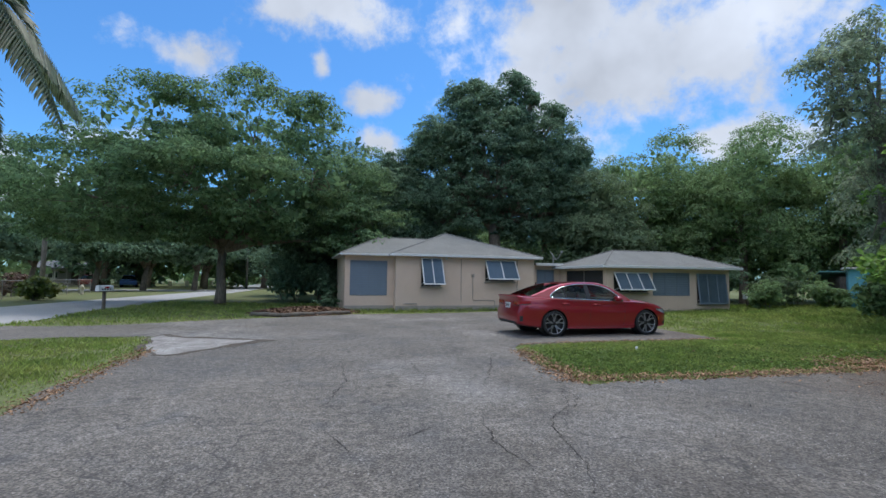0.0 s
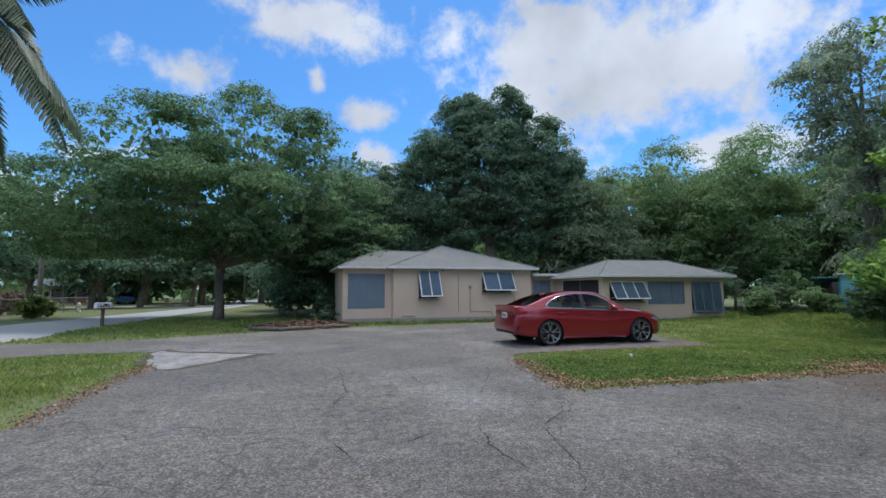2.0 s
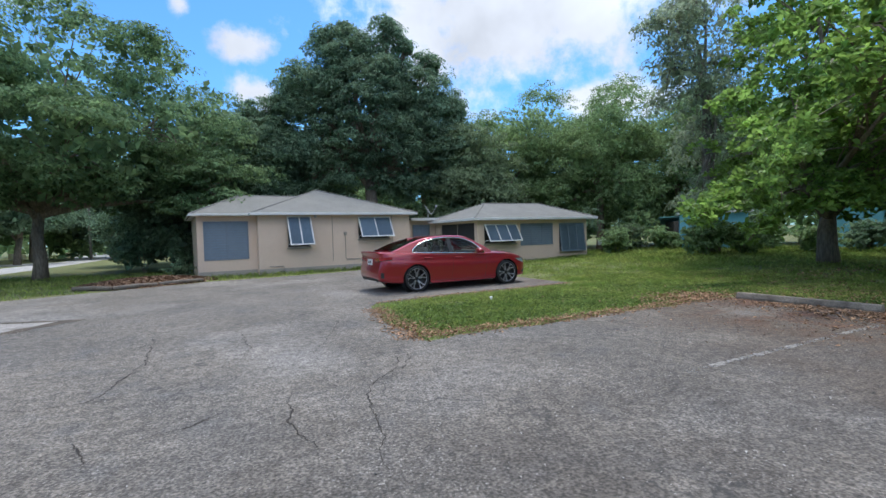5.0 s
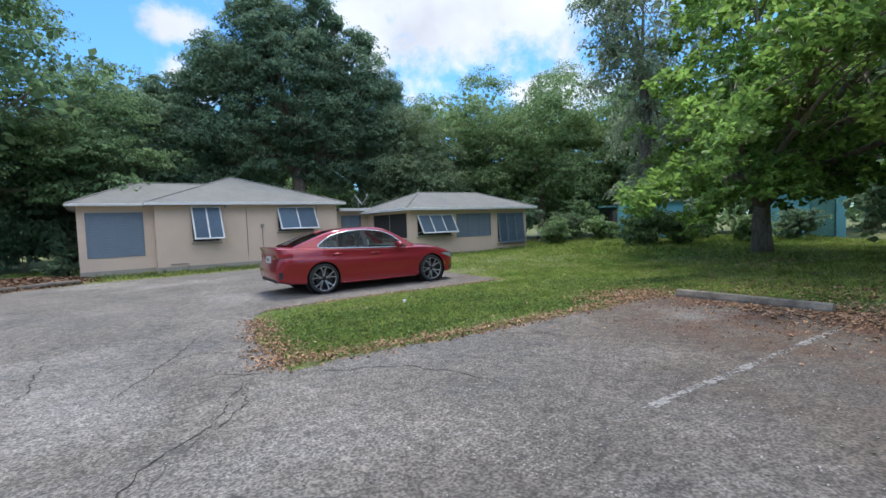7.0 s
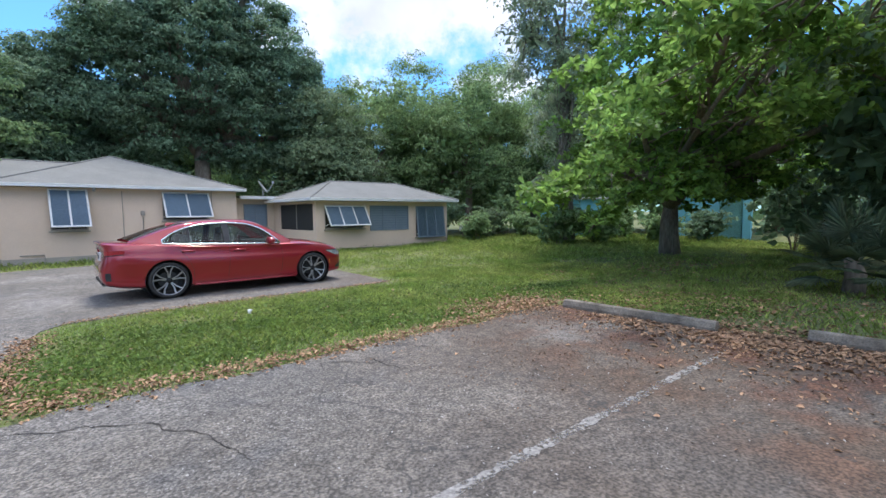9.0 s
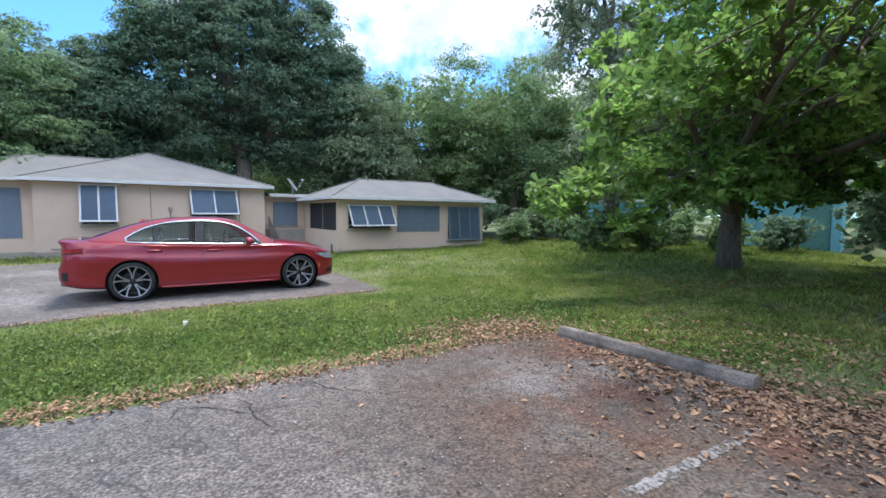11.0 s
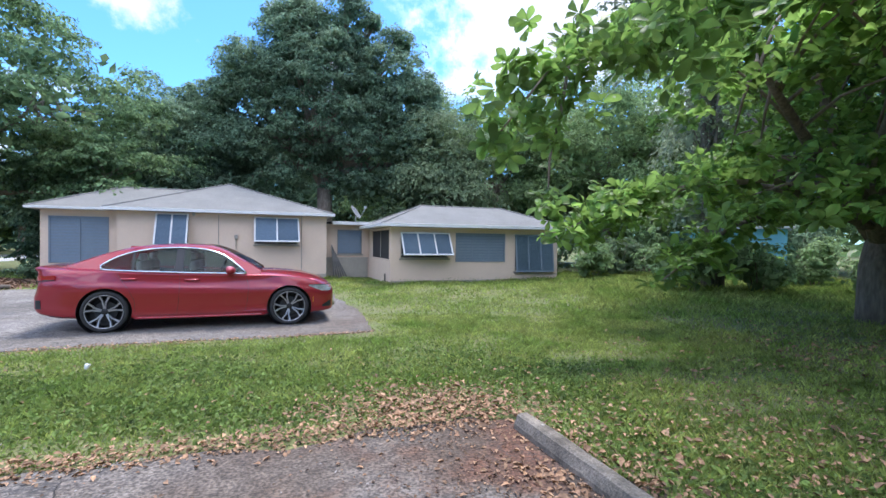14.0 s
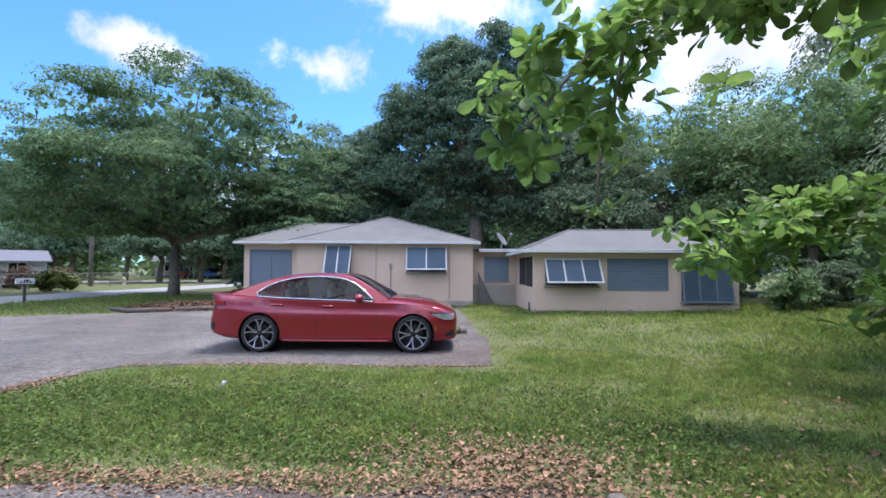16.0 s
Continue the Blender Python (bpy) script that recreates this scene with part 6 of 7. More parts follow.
litter("strewn_leaves", [(9.3, 7.6, 10.3, 4.6, 0.34, 420), (9.1, 7.4, 9.6, 5.6, 0.22, 160), (8.6, 7.6, 9.0, 5.6, 0.4, 45), (8.8, 5.0, 9.8, 3.0, 0.6, 60), (10, 8, 12, 6.5, 0.7, 160), (10.5, 6.5, 13, 5.0, 0.7, 220), (7.8, 8.9, 9.0, 9.0, 0.25, 120), (11.5, 10.0, 15.5, 10.6, 0.8, 160)], 0.078, "larger curled dry leaves by the wheel stops")
litter("edge_debris", [(2.2, 7.1, 4.9, 7.65, 0.10, 800), (4.9, 7.62, 9.0, 8.7, 0.09, 1200), (7.4, 8.9, 9.0, 9.1, 0.34, 700), (1.9, 10.0, 2.3, 7.2, 0.12, 900), (-5.6, 9.3, -4.3, 5.0, 0.10, 900), (2.0, 10.8, 7.5, 12.5, 0.08, 900), (9.8, 8.6, 12.5, 7.0, 0.8, 900), (10.6, 6.8, 14.0, 5.2, 0.8, 700)], 0.034, "crumbled dead leaves and dirt where lawn meets asphalt")
litter("leaf_crumbs", [(6.5, 6.8, 9.4, 5.8, 0.7, 900), (8.5, 8.2, 9.7, 5.0, 0.4, 2200), (8.5, 4.6, 10, 2.5, 0.8, 1200)], 0.024, "crumbled brown leaf bits on the stained asphalt", MULCH, 0.006)
litter("grit", [(0, 2, 5, 5, 1.6, 900), (2, 5, 8, 6, 1.2, 900), (-3, 4, 1, 9, 1.6, 500), (-5.6, 10.4, -4.6, 9.6, 0.5, 500), (-6.6, 11.4, -4.3, 10.9, 0.12, 300)], 0.018, "loose grit and twig bits on the asphalt", PATCH, 0.003)


# ---------------------------------------------------------------- mulch bed by the corner of the house
def mulch_bed():
    bm = bmesh.new()
    n, rings = 40, []
    for i in range(7):
        r = 1 - i / 6.5
        rings.append([bm.verts.new((-5.7 + 1.9 * r * math.cos(a) * (1 + 0.2 * math.sin(2 * a + 1)), 19.7 + 2.3 * r * math.sin(a), -0.02 + 0.20 * (1 - r * r) + 0.04 * noise.noise(Vector((math.cos(a) * r * 3, math.sin(a) * r * 3, 7))))) for a in [2 * math.pi * k / n for k in range(n)]])
    for a, b in zip(rings, rings[1:]):
        for k in range(n):
            bm.faces.new((a[k], a[(k + 1) % n], b[(k + 1) % n], b[k]))
    bm.faces.new(rings[-1])
    tagged(part("mulch_bed", bm, MULCH, smooth=True), "low mound of brown mulch and dead leaves by the house", "mulch bed", "", "structure")
    m = 3000
    r, a = np.sqrt(RNG.random(m)), RNG.random(m) * 6.283
    c = np.stack([-5.7 + 1.95 * r * np.cos(a) * (1 + 0.2 * np.sin(2 * a + 1)), 19.7 + 2.35 * r * np.sin(a), 0.0 + 0.21 * (1 - r * r) + 0.02 * RNG.random(m)], 1)
    L = 0.06 + 0.12 * RNG.random(m)
    tagged(leaf_mesh("mulch_chips", c, unit(m) * 0.6 + np.array([0, 0, 1]), unit(m), L, L * 0.4, MULCH), "brown bark chips and dead palm bits", "mulch", "", "stuff")
    for p, q in (((-7.2, 17.7), (-5.9, 17.25)), ((-5.85, 17.2), (-4.9, 18.1)), ((-4.85, 18.15), (-3.75, 19.15))):
        d = Vector(q) - Vector(p)
        ob = thing("landscape_timber", pose(p[0], p[1], 0.07, 0, 0, math.degrees(math.atan2(d.y, d.x))), "dark rotten landscape timber edging the mulch", "timber", "bed edging")
        part("log", tube(bmesh.new(), [(0, 0, 0), (d.length * 0.5, 0.02, 0.01), (d.length, 0, 0)], [0.075, 0.085, 0.07], 8), WOOD, ob, smooth=True)


mulch_bed()


# ---------------------------------------------------------------- palms
def coconut_palm():
    ob = thing("palm_tree", pose(-9.9, 7.4, 0), "tall palm with drooping green fronds beside the lot", "palm")
    part("trunk", tube(bmesh.new(), [(0, 0, -0.1), (0.1, 0, 1.5), (0.25, 0.1, 3.5), (0.3, 0.1, 7.3)], [0.24, 0.16, 0.14, 0.13], 12), PALE_BARK, ob, smooth=True)
    for i in range(15):
        az = i * 2.399 + 0.5
        rise = 0.95 - 0.10 * i
        pts = []
        for k in range(13):
            t = k / 12
            rr = 3.3 * (t * math.cos(rise * 0.6) - 0.10 * t * t)
            zz = 7.3 + 3.2 * t * math.sin(max(0.1, rise)) - 2.9 * t * t * (0.75 + 0.03 * i)
            pts.append(Vector((0.3 + rr * math.cos(az), 0.1 + rr * math.sin(az), zz)))
        frond = part("frond", tube(bmesh.new(), pts, list(np.linspace(0.035, 0.006, 13)), 6), LEAF_PALM, ob, smooth=True)
        c, nr, al, ln = [], [], [], []
        for k in range(70):
            t = 0.12 + 0.87 * k / 69
            j = min(int(t * 12), 11)
            p = pts[j].lerp(pts[j + 1], t * 12 - j)
            d = (pts[j + 1] - pts[j]).normalized()
            s = d.cross(Vector((0, 0, 1))).normalized()
            for sg in (-1, 1):
                L = 0.95 * math.sin(math.pi * (0.15 + 0.8 * t)) + 0.12
                way_l = (s * sg * 0.8 + d * 0.55 + Vector((0, 0, -0.55 + random.uniform(-.2, .1)))).normalized()
                c.append(p + way_l * L * 0.5)
                al.append(way_l)
                nr.append(d.cross(way_l) * sg + Vector((0, 0, 0.2)))
                ln.append(L)
        ln = np.array(ln)
        leaf_mesh("leaflet_fringe", np.array(c), np.array(nr), np.array(al), ln, np.full(len(ln), 0.05), LEAF_PALM, frond)


coconut_palm()


def fan_palm(x, y, n, size, label):
    ob = thing("fan_palm", pose(x, y, float(gz(x, y))), label, "palm")
    part("trunk", tube(bmesh.new(), [(0, 0, -0.05), (0.05, 0, 0.3), (0.0, 0.05, 0.6)], [0.17, 0.15, 0.10], 10), BARK, ob, smooth=True)
    for i in range(n):
        az, el = i * 2.399, radians(82 - 105 * (i / n))
        d = Vector((math.cos(az) * math.cos(el), math.sin(az) * math.cos(el), math.sin(el)))
        start, hub = Vector((0, 0, 0.5)), Vector((0, 0, 0.5)) + d * size * random.uniform(0.75, 1.1)
        stem = part("leaf_stem", tube(bmesh.new(), [start, start.lerp(hub, 0.6) + Vector((0, 0, 0.05)), hub], [0.016, 0.012, 0.010], 6), LEAF_PALM, ob)
        s = d.cross(Vector((0, 0, 1))).normalized()
        u = s.cross(d)
        c, nr, al, ln = [], [], [], []
        for k in range(30):
            a = radians(-115 + 230 * k / 29)
            w = (d * math.cos(a) + s * math.sin(a) - Vector((0, 0, 0.5 + 0.15 * abs(a)))).normalized()
            L = size * 0.9 * (1 - 0.12 * abs(a)) * random.uniform(0.9, 1.1)
            c.append(hub + w * L * 0.5)
            al.append(w)
            nr.append(u)
            ln.append(L)
        leaf_mesh("fan", np.array(c), np.array(nr), np.array(al), np.array(ln), np.full(30, 0.024), LEAF_PALM, stem)


fan_palm(13.7, 6.6, 24, 0.62, "bushy green fan palm under the shade tree")


# ---------------------------------------------------------------- shrubs
def shrub(x, y, w, h, mat, label, name="shrub", n=90, leaf=0.12):
    ob = thing(name, pose(x, y, float(gz(x, y))), label, "shrub", "shrubs")
    blobs = [(0, 0, h * 0.5, w * 0.6, w * 0.5, h * 0.5)]
    for i in range(3):
        a = i * 2.1 + x
        blobs.append((math.cos(a) * w * 0.4, math.sin(a) * w * 0.35, h * (0.4 + 0.15 * i), w * 0.4, w * 0.4, h * 0.4))
    crown("foliage", blobs, n, 18, 0.16, leaf, mat, ob, inner=0.5, hearts=60)
    bm = bmesh.new()
    for i in range(5):
        a = i * 1.26
        tube(bm, [(0.05 * math.cos(a), 0.05 * math.sin(a), -0.03), (w * 0.25 * math.cos(a), w * 0.25 * math.sin(a), h * 0.5), (w * 0.4 * math.cos(a), w * 0.4 * math.sin(a), h * 0.85)], [0.02, 0.014, 0.006], 5)
    part("stem_cluster", bm, BARK, ob)


for sx, sy, sw, sh, sm in ((15.7, 16.7, 1.1, 1.5, LEAF_MID), (20.8, 11.2, 1.8, 2.8, LEAF_DEEP), (18.5, 9.4, 1.5, 2.4, LEAF_DEEP), (17.6, 7.4, 1.5, 2.2, LEAF_DEEP), (17.4, 16.4, 1.0, 1.3, LEAF_MID), (15.2, 22.0, 1.0, 1.3, LEAF_MID), (16.6, 23.2, 1.3, 1.6, LEAF_GREY), (17.8, 21.6, 1.1, 1.2, LEAF_MID), (19.6, 20.6, 1.3, 1.5, LEAF_DEEP), (21.0, 18.6, 1.2, 1.4, LEAF_MID), (18.6, 24.6, 1.8, 2.4, LEAF_MID),
                           (14.4, 24.6, 1.5, 2.2, LEAF_DEEP), (22.5, 21.5, 1.8, 2.4, LEAF_DEEP), (19.9, 15.5, 0.9, 1.1, LEAF_MID), (22.0, 15.2, 1.1, 1.3, LEAF_DEEP), (18.2, 17.4, 0.8, 1.0, LEAF_BRIGHT), (24.5, 11.5, 1.6, 2.2, LEAF_DEEP), (21.5, 9.0, 1.8, 2.4, LEAF_DEEP), (18.5, 5.8, 1.8, 2.2, LEAF_DEEP),
                           (-8.6, 27.0, 1.6, 2.2, LEAF_DEEP), (-6.2, 25.4, 1.2, 1.8, LEAF_DEEP), (-10.5, 30, 2, 2.6, LEAF_DEEP)):
    shrub(sx, sy, sw, sh, sm, "leafy green shrub at the edge of the wood")
shrub(-5.4, 22.2, 0.4, 0.5, LEAF_DEEP, "small dark green plant by the house corner", n=25)

# ---------------------------------------------------------------- along the street and beyond
def mailbox():
    ob = thing("mailbox", pose(-14.0, 19.1, 0, 0, 0, 70), "white mailbox on a dark wooden post by the street", "mailbox")
    part("post", boxed(-0.05, 0.05, -0.05, 0.05, -0.05, 0.80, 0.006), WOOD, ob)
    bm = bmesh.new()
    prof = [(-0.11, 0.0), (0.11, 0.0), (0.11, 0.13)] + [(0.11 * math.cos(a), 0.13 + 0.11 * math.sin(a)) for a in np.linspace(0.2, math.pi - 0.2, 9)] + [(-0.11, 0.13)]
    ends = [[bm.verts.new((x, y, 0.82 + z)) for y, z in prof] for x in (-0.3, 0.3)]
    bm.faces.new(ends[0])
    bm.faces.new(ends[1][::-1])
    for k in range(len(prof)):
        bm.faces.new((ends[0][k], ends[1][k], ends[1][(k + 1) % len(prof)], ends[0][(k + 1) % len(prof)]))
    shell = part("box_shell", bm, WHITE, ob)
    part("arm", boxed(-0.32, 0.32, -0.13, 0.13, 0.79, 0.818, 0.004), WOOD, ob)
    part("flag", boxed(-0.05, 0.12, -0.125, -0.118, 0.93, 1.0), LAMP_RED, ob)
    for x in (-0.15, -0.05, 0.06, 0.16):
        part("letter_bar", boxed(x - 0.03, x + 0.03, -0.114, -0.1105, 0.86, 0.92), DARK, shell)


mailbox()


def post(name, x, y, h, r, mat, label, cat, group=""):
    ob = thing(name, pose(x, y, 0), label, cat, group)
    part("shaft", tube(bmesh.new(), [(0, 0, -0.1), (0, 0, h * 0.5), (0, 0, h)], [r, r * 0.92, r * 0.85], 12), mat, ob, smooth=True)
    return ob


pole = post("utility_pole", -28.8, 32.6, 8.0, 0.16, PALE_BARK, "grey weathered wooden utility pole by the street", "utility pole")
part("crossarm", boxed(-0.9, 0.9, -0.05, 0.05, 7.2, 7.32, 0.01), WOOD, pole)
post("utility_pole", -24.5, 56, 7.5, 0.14, PALE_BARK, "grey weathered wooden utility pole by the street", "utility pole")


def hydrant():
    ob = thing("hydrant", pose(-27.0, 34.0, 0), "small cream hydrant on the far verge", "hydrant")
    bm = lathe([(0.0005, 0.0), (0.16, 0.0), (0.15, 0.05), (0.11, 0.08), (0.11, 0.5), (0.14, 0.53), (0.13, 0.6), (0.06, 0.72), (0.0005, 0.74)], 14)
    body = part("barrel", bm, CREAM, ob, smooth=True)
    body.matrix_local = pose(0, 0, 0, 90, 0, 0)
    for s in (-1, 1):
        part("outlet", tube(bmesh.new(), [(s * 0.1, 0, 0.42), (s * 0.2, 0, 0.42)], [0.05, 0.05], 8), CREAM, ob)


CREAM = material("cream_paint", (0.62, 0.55, 0.38), (0.5, 0.45, 0.33), scale=4, rough=0.7, bump=0.1)
PALEBLUE = material("pale_blue_wall", (0.52, 0.60, 0.66), (0.46, 0.54, 0.60), scale=1, rough=0.85, bump=0.1, detail_mix=0.1)
WHITEWALL = material("white_wall", (0.48, 0.47, 0.46), (0.42, 0.41, 0.40), scale=1, rough=0.85, bump=0.1, detail_mix=0.1)
ROOFGREY = material("far_roof", (0.20, 0.205, 0.22), (0.16, 0.165, 0.18), scale=1.5, rough=0.9, bump=0.2)
CARWHITE = material("white_car_paint", (0.7, 0.7, 0.7), (0.66, 0.66, 0.66), rough=0.3, bump=0, coat=1.0, detail_mix=0.02)
CARBLUE = material("blue_car_paint", (0.05, 0.13, 0.35), (0.05, 0.12, 0.32), rough=0.3, bump=0, coat=1.0, detail_mix=0.02)
CARRED = material("dark_red_car_paint", (0.25, 0.02, 0.025), (0.22, 0.02, 0.022), rough=0.3, bump=0, coat=1.0, detail_mix=0.02)
hydrant()


def far_house(x, y, turn, w, d, h, rise, wallmat, label, porch=False):
    ob = thing("house", pose(x, y, 0, 0, 0, turn), label, "house")
    wins = [(-w * 0.38, -w * 0.22, 0.9, 1.9), (w * 0.2, w * 0.36, 0.9, 1.9)]
    door = (-0.1, 0.8, 0.02, 2.02)
    part("wall", holed_wall((-w / 2, w / 2), (-0.1, h), -d / 2, -d / 2 + 0.2, wins + [door]), wallmat, ob)
    for b in ((-w / 2, -w / 2 + 0.2, -d / 2 + 0.2, d / 2), (w / 2 - 0.2, w / 2, -d / 2 + 0.2, d / 2), (-w / 2 + 0.2, w / 2 - 0.2, d / 2 - 0.2, d / 2)):
        part("wall", boxed(*b, -0.1, h), wallmat, ob)
    for a, b, c, e in wins:
        wn = part("window", boxed(a, b, -d / 2 + 0.1, -d / 2 + 0.12, c, e), CARGLASS, ob)
        part("window_frame", rails(bmesh.new(), a, b, c, e, 0.06, -d / 2 + 0.03, -d / 2 + 0.09, [(a + b) / 2]), WHITE, wn)
    part("door", boxed(door[0], door[1], -d / 2 + 0.08, -d / 2 + 0.13, 0.0, 2.02), WOOD, ob)
    bm = bmesh.new()
    e = 0.45
    pr = [(-d / 2 - e, h), (0, h + rise), (d / 2 + e, h), (d / 2 + e, h - 0.12), (0, h + rise - 0.14), (-d / 2 - e, h - 0.12)]
    rows = [[bm.verts.new((u, v, z)) for v, z in pr] for u in (-w / 2 - e, w / 2 + e)]
    for k in range(6):
        bm.faces.new((rows[0][k], rows[1][k], rows[1][(k + 1) % 6], rows[0][(k + 1) % 6]))
    for r in rows:
        bm.faces.new((r[0], r[1], r[4], r[5]))
        bm.faces.new((r[1], r[2], r[3], r[4]))
    part("roof", bm, ROOFGREY, ob)
    for s in (-1, 1):
        g = bmesh.new()
        u = s * (w / 2 - 0.1)
        f = [g.verts.new(p) for p in ((u, -d / 2, h - 0.02), (u, d / 2, h - 0.02), (u, 0, h + rise - 0.2))]
        f2 = [g.verts.new((p.co.x - s * 0.1, p.co.y, p.co.z)) for p in f]
        g.faces.new(f)
        g.faces.new(f2[::-1])
        for k in range(3):
            g.faces.new((f[k], f2[k], f2[(k + 1) % 3], f[(k + 1) % 3]))
        part("gable", g, wallmat, ob)
    if porch:
        part("porch_floor", boxed(-w * 0.3, w * 0.3, -d / 2 - 2.2, -d / 2, 0.0, 0.2), CONCRETE, ob)
        part("porch_roof", boxed(-w * 0.33, w * 0.33, -d / 2 - 2.5, -d / 2 - 0.02, h - 0.25, h - 0.13, 0.01), ROOFGREY, ob)
        for u in (-w * 0.28, -w * 0.1, w * 0.1, w * 0.28):
            part("porch_column", boxed(u - 0.09, u + 0.09, -d / 2 - 2.2, -d / 2 - 2.02, 0.2, h - 0.25, 0.01), WHITE, ob)


far_house(-36.0, 29.4, 62, 7, 6, 2.0, 0.9, WHITEWALL, "low white house with a grey gable roof across the street")
far_house(-55, 66.5, 42, 7, 6, 2.4, 1.0, WHITEWALL, "white house with a porch beyond the side street", True)
far_house(-58, 42, 60, 10, 8, 2.6, 1.2, PALEBLUE, "pale blue house far down the side street")


def plain_car(x, y, turn, paint, label):
    ob = thing("car", pose(x, y, 0, 0, 0, turn), label, "car", "cars far down the street")
    bm = bmesh.new()
    prof = [(-2.2, 0.3), (-2.25, 0.75), (-1.9, 0.92), (-1.2, 0.95), (1.0, 0.93), (1.9, 0.8), (2.2, 0.65), (2.2, 0.3)]
    rows = [[bm.verts.new((px, yy, pz)) for px, pz in prof] for yy in (-0.88, 0.88)]
    bm.faces.new(rows[0])
    bm.faces.new(rows[1][::-1])
    for k in range(len(prof)):
        bm.faces.new((rows[0][k], rows[1][k], rows[1][(k + 1) % len(prof)], rows[0][(k + 1) % len(prof)]))
    bmesh.ops.bevel(bm, geom=bm.edges[:], offset=0.06, segments=2, affect="EDGES")
    part("body", bm, paint, ob)
    bm = bmesh.new()
    lo = [bm.verts.new(p) for p in ((-1.5, -0.78, 0.93), (1.1, -0.78, 0.93), (1.1, 0.78, 0.93), (-1.5, 0.78, 0.93))]
    hi = [bm.verts.new(p) for p in ((-0.9, -0.6, 1.4), (0.4, -0.6, 1.4), (0.4, 0.6, 1.4), (-0.9, 0.6, 1.4))]
    bm.faces.new(hi)
    for k in range(4):
        bm.faces.new((lo[k], lo[(k + 1) % 4], hi[(k + 1) % 4], hi[k]))
    bm.faces.new(lo[::-1])
    part("glasshouse", bm, CARGLASS, ob)
    part("roof", boxed(-0.95, 0.45, -0.62, 0.62, 1.39, 1.44, 0.02), paint, ob)
    for wx in (-1.35, 1.35):
        for wy in (-0.8, 0.8):
            w = part("wheel", lathe([(0.0005, -0.1), (0.2, -0.1), (0.31, -0.1), (0.32, 0), (0.31, 0.1), (0.2, 0.1), (0.0005, 0.1)], 18), RUBBER, ob, smooth=True)
            w.matrix_local = pose(wx, wy, 0.32)


plain_car(-43.5, 55.5, 122, CARRED, "dark red car parked beyond the side street")
plain_car(-40.0, 57.5, 122, CARBLUE, "blue car parked beyond the side street")
plain_car(-30.2, 26.6, 80, CARWHITE, "white car parked behind the low fence")
for i in range(9):
    ob = thing("bollard", pose(-47.5 + 1.7 * i + (i % 3) * 0.4, 64 + 0.6 * i, 0, 0, 0, 12 * i), "short cream concrete marker post by the road", "bollard", "marker posts")
    part("block", boxed(-0.22, 0.22, -0.18, 0.18, -0.05, 0.62 + 0.12 * (i % 2), 0.03), CREAM, ob)


def wire_fence():
    a, b = Vector((-24.2, 22.6)), Vector((-28.6, 36.8))
    d = b - a
    ob = thing("fence", pose(a.x, a.y, 0, 0, 0, math.degrees(math.atan2(d.y, d.x))), "low grey chain-link fence before the white house", "fence")
    n = 9
    for i in range(n):
        part("post", tube(bmesh.new(), [(d.length * i / (n - 1), 0, -0.05), (d.length * i / (n - 1), 0, 1.12)], [0.03, 0.03], 8), PIPE, ob)
    part("top_rail", tube(bmesh.new(), [(0, 0, 1.08), (d.length, 0, 1.08)], [0.022, 0.022], 6), PIPE, ob)
    bm = bmesh.new()
    k = int(d.length / 0.18)
    for i in range(k):
        for s in (-1, 1):
            x = d.length * i / k
            x2 = min(max(x + s * 1.0, 0), d.length)
            tube(bm, [(x, 0.004 * s, 0.05), (x2, 0.004 * s, 1.05)], [0.004, 0.004], 3)
    part("wire_mesh", bm, PIPE, ob)["kind"] = "stuff"


wire_fence()
for sx, sy, sw, sh, sm, lb in ((-22.8, 25.5, 1.0, 1.1, LEAF_HEDGE, "yellow-green croton bush before the fence"), (-24.2, 27.6, 0.9, 1.1, LEAF_HEDGE, "yellow-green croton bush before the fence"), (-26.6, 24.6, 1.0, 1.4, LEAF_RED, "reddish shrub behind the fence"), (-27.6, 27.0, 1.0, 1.4, LEAF_RED, "reddish shrub behind the fence"), (-28.4, 30.0, 1.0, 1.4, LEAF_RED, "reddish shrub behind the fence")):
    shrub(sx, sy, sw, sh, sm, lb, leaf=0.14)


def street_tree(x, y, h):
    tree("street_tree", (x, y), [(0, 0, -0.1), (0.1, 0, h * 0.2), (0.3, 0.1, h * 0.4)], [0.3, 0.24, 0.2],
         [(0, 0, h * 0.75, 2.8, 2.8, 2.0), (-2.2, 0.5, h * 0.66, 2.2, 2.2, 1.4), (2.2, -0.5, h * 0.66, 2.2, 2.2, 1.4), (0.5, -1.5, h * 0.6, 2.4, 2.0, 1.2)],
         380, 26, 0.5, 0.24, LEAF_DEEP, BARK, "leafy street tree on the far verge", "street trees", twigs=40)


for x, y, h in ((-32.5, 42.2, 6), (-29.5, 44.5, 6.2), (-25.6, 46.5, 6), (-37.5, 37, 6), (-43, 47, 6.2), (-28, 53, 6), (-50, 40, 6.5), (-36, 55, 6.5), (-41, 60, 7)):
    street_tree(x, y, h)


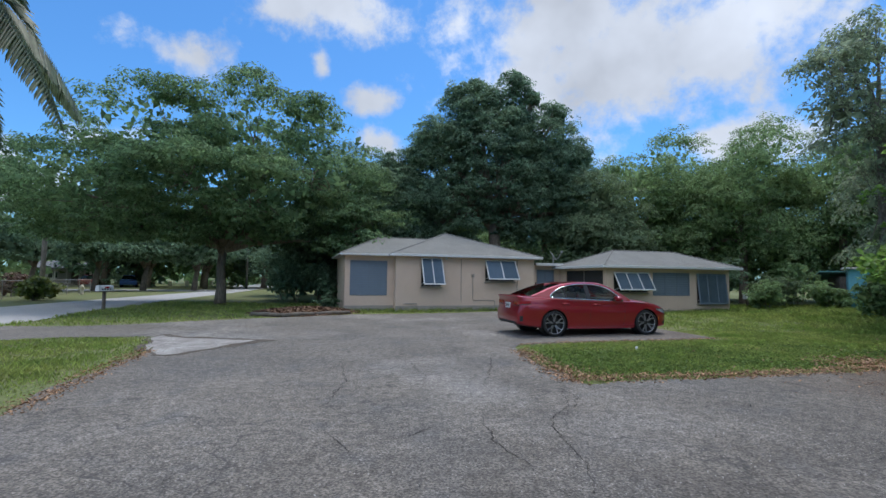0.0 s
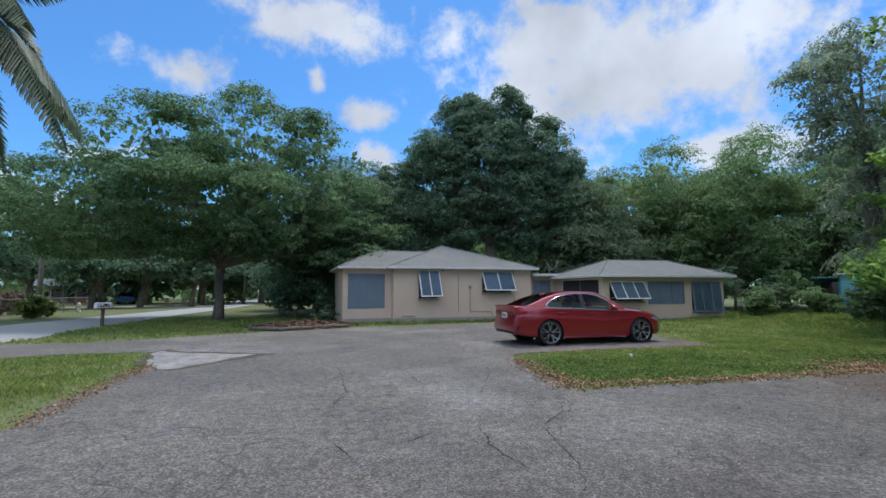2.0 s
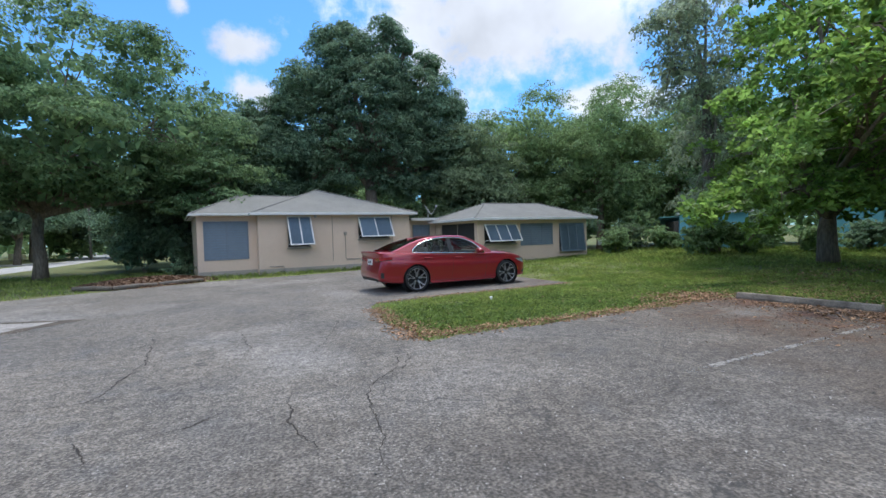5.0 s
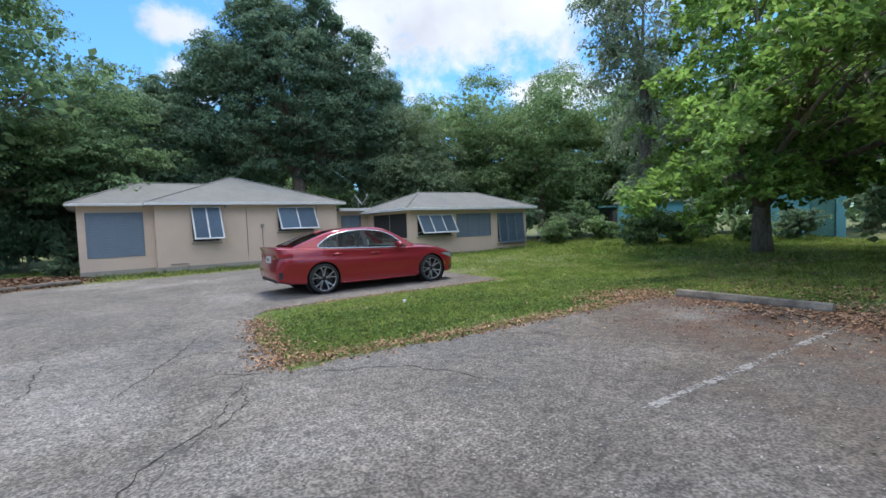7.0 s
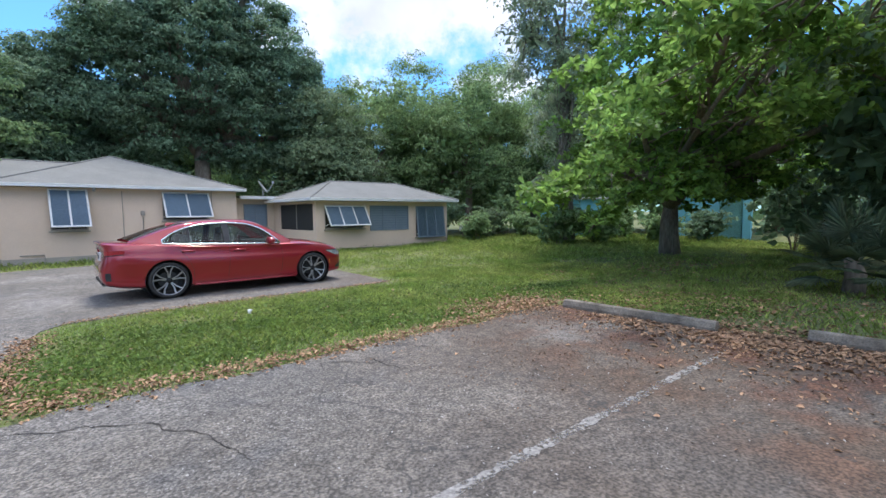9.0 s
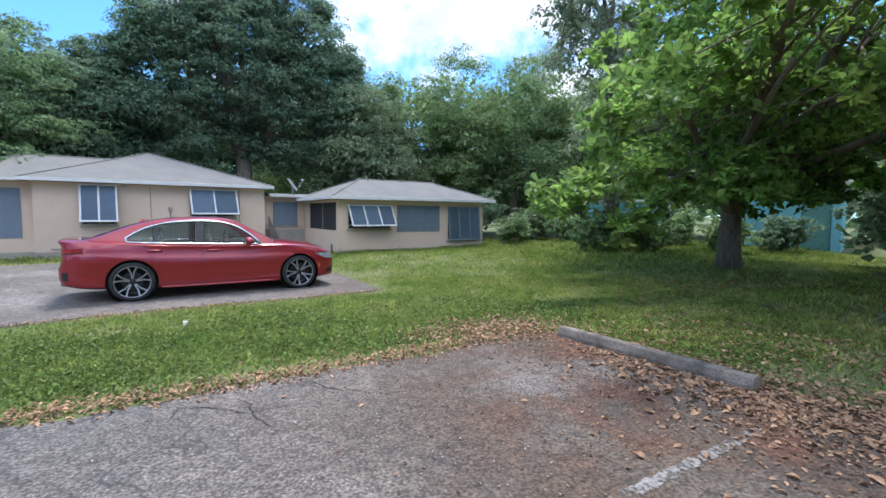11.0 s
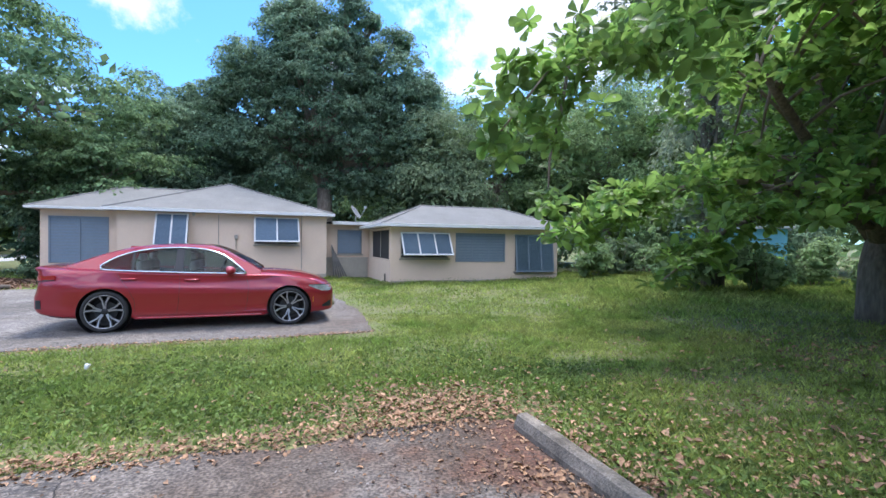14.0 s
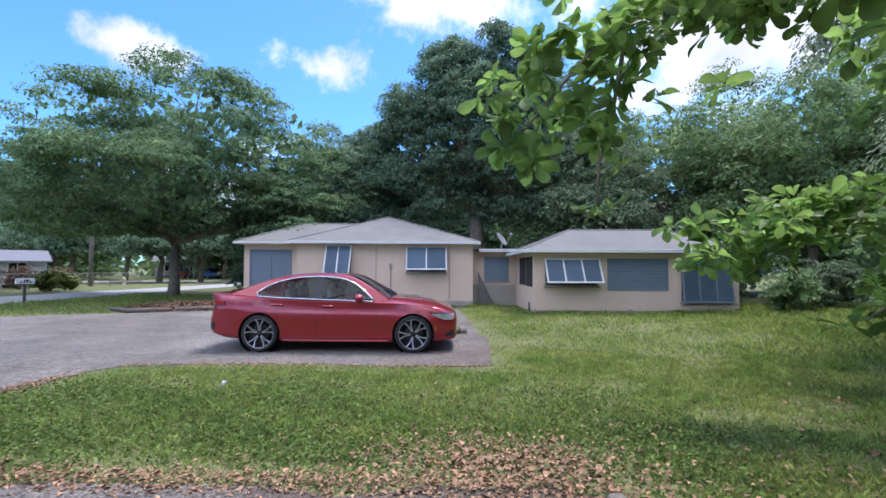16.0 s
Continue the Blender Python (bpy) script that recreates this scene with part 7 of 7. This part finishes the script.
def far_belt():
    """The belt of trees that closes the horizon."""
    m = 26000
    a = RNG.uniform(0, 6.283, m)
    r = RNG.normal(88, 7, m)
    x, y = r * np.cos(a), r * np.sin(a) + 10
    top = 9.5 + 2.2 * np.sin(a * 23) + 1.6 * np.sin(a * 57 + 1) + 1.2 * np.sin(a * 131)
    z = top * RNG.random(m) ** 0.7
    c = np.stack([x, y, z], 1)
    L = 1.1 + 0.9 * RNG.random(m)
    nr = unit(m) * 0.7 + np.array([0, 0, 0.6]) - np.stack([np.cos(a), np.sin(a), a * 0], 1) * 0.6
    ob = small_leaves("far_woods", c, nr, unit(m), L, L * 0.7, LEAF_MID)
    tagged(ob, "far belt of green trees on the horizon", "woods", "", "stuff")


far_belt()


# ---------------------------------------------------------------- beyond the lawn, under the trees
def blue_building():
    ob = thing("shed", pose(26.0, 17.4, 0.2, 0, 0, -60), "sky-blue painted building half hidden by the tree", "shed")
    part("wall", holed_wall((-1.5, 1.5), (-0.4, 2.5), -2.2, -2.02, [(0.3, 1.2, 0.0, 2.0)]), TEAL, ob)
    for b in ((-1.5, -1.32, -2.02, 2.2), (1.32, 1.5, -2.02, 2.2), (-1.32, 1.32, 2.02, 2.2)):
        part("wall", boxed(*b, -0.4, 2.5), TEAL, ob)
    part("door", boxed(0.32, 1.18, -2.12, -2.07, 0.0, 1.98), TEAL_ROOF, ob)
    part("roof", boxed(-1.8, 1.8, -2.6, 2.5, 2.52, 2.66, 0.02), WHITE, ob, "white flat roof edge")


blue_building()
ob = thing("shed", pose(20.4, 21.4, 0.15, 0, 0, -38), "low sky-blue painted shed behind the bushes", "shed")
part("wall", boxed(-1.5, 1.5, -1.1, 1.1, -0.2, 2.0, 0.015), TEAL, ob)
part("door", boxed(-0.4, 0.4, -1.13, -1.105, -0.1, 1.8, 0.006), TEAL_ROOF, ob)
part("roof", boxed(-1.7, 1.7, -1.3, 1.3, 2.005, 2.09, 0.015), WHITE, ob, "white flat roof edge")
ob = thing("shed", pose(21.6, 24.2, 0.15, 0, 0, -25), "low shed with a green sheet roof in the bushes", "shed")
part("wall", boxed(-1.2, 1.2, -1.0, 1.0, -0.2, 1.7, 0.01), WOOD, ob)
bm = bmesh.new()
for i in range(20):
    x0 = -2.0 + 0.2 * i
    box(bm, x0, x0 + 0.17, -1.4, 1.4, 1.75, 1.80 + 0.02 * (i % 2), 0, pose(0, 0, 0, -8, 0, 0))
part("sheet_roof", bm, TEAL_ROOF, ob)
ob = thing("utility_box", pose(15.0, 23.1, 0.12, 0, 0, 10), "small white utility box on a post beside the house", "utility box")
part("post", boxed(-0.04, 0.04, -0.04, 0.04, -0.1, 0.55), WOOD, ob)
part("box", boxed(-0.17, 0.17, -0.12, 0.12, 0.55, 0.85, 0.02), WHITE, ob)


def paper_scrap():
    ob = thing("paper_cup", pose(4.45, 10.2, 0.03, 70, 20, 30), "crumpled white paper cup lying in the grass", "litter")
    bm = lathe([(0.0005, 0), (0.020, 0), (0.024, 0.02), (0.027, 0.04), (0.03, 0.06), (0.028, 0.06), (0.022, 0.01)], 14)
    for v in bm.verts:
        v.co += noise.noise_vector(v.co * 30) * 0.008
    part("cup", bm, WHITE, ob, smooth=True)


paper_scrap()
ob = thing("rock", pose(6.05, 15.9, 0.0, 0, 0, 20), "small dark and grey rubble by the pad's edge", "rock")
for i, (x, y, r) in enumerate(((0, 0, 0.11), (0.2, 0.05, 0.08), (0.08, 0.16, 0.09))):
    bm = bmesh.new()
    bmesh.ops.create_icosphere(bm, subdivisions=2, radius=r, matrix=Matrix.Translation((x, y, r * 0.6)))
    for v in bm.verts:
        v.co += noise.noise_vector(v.co * 9 + Vector((i, 0, 0))) * 0.035
    part("stone", bm, CONCRETE if i else WOOD, ob)
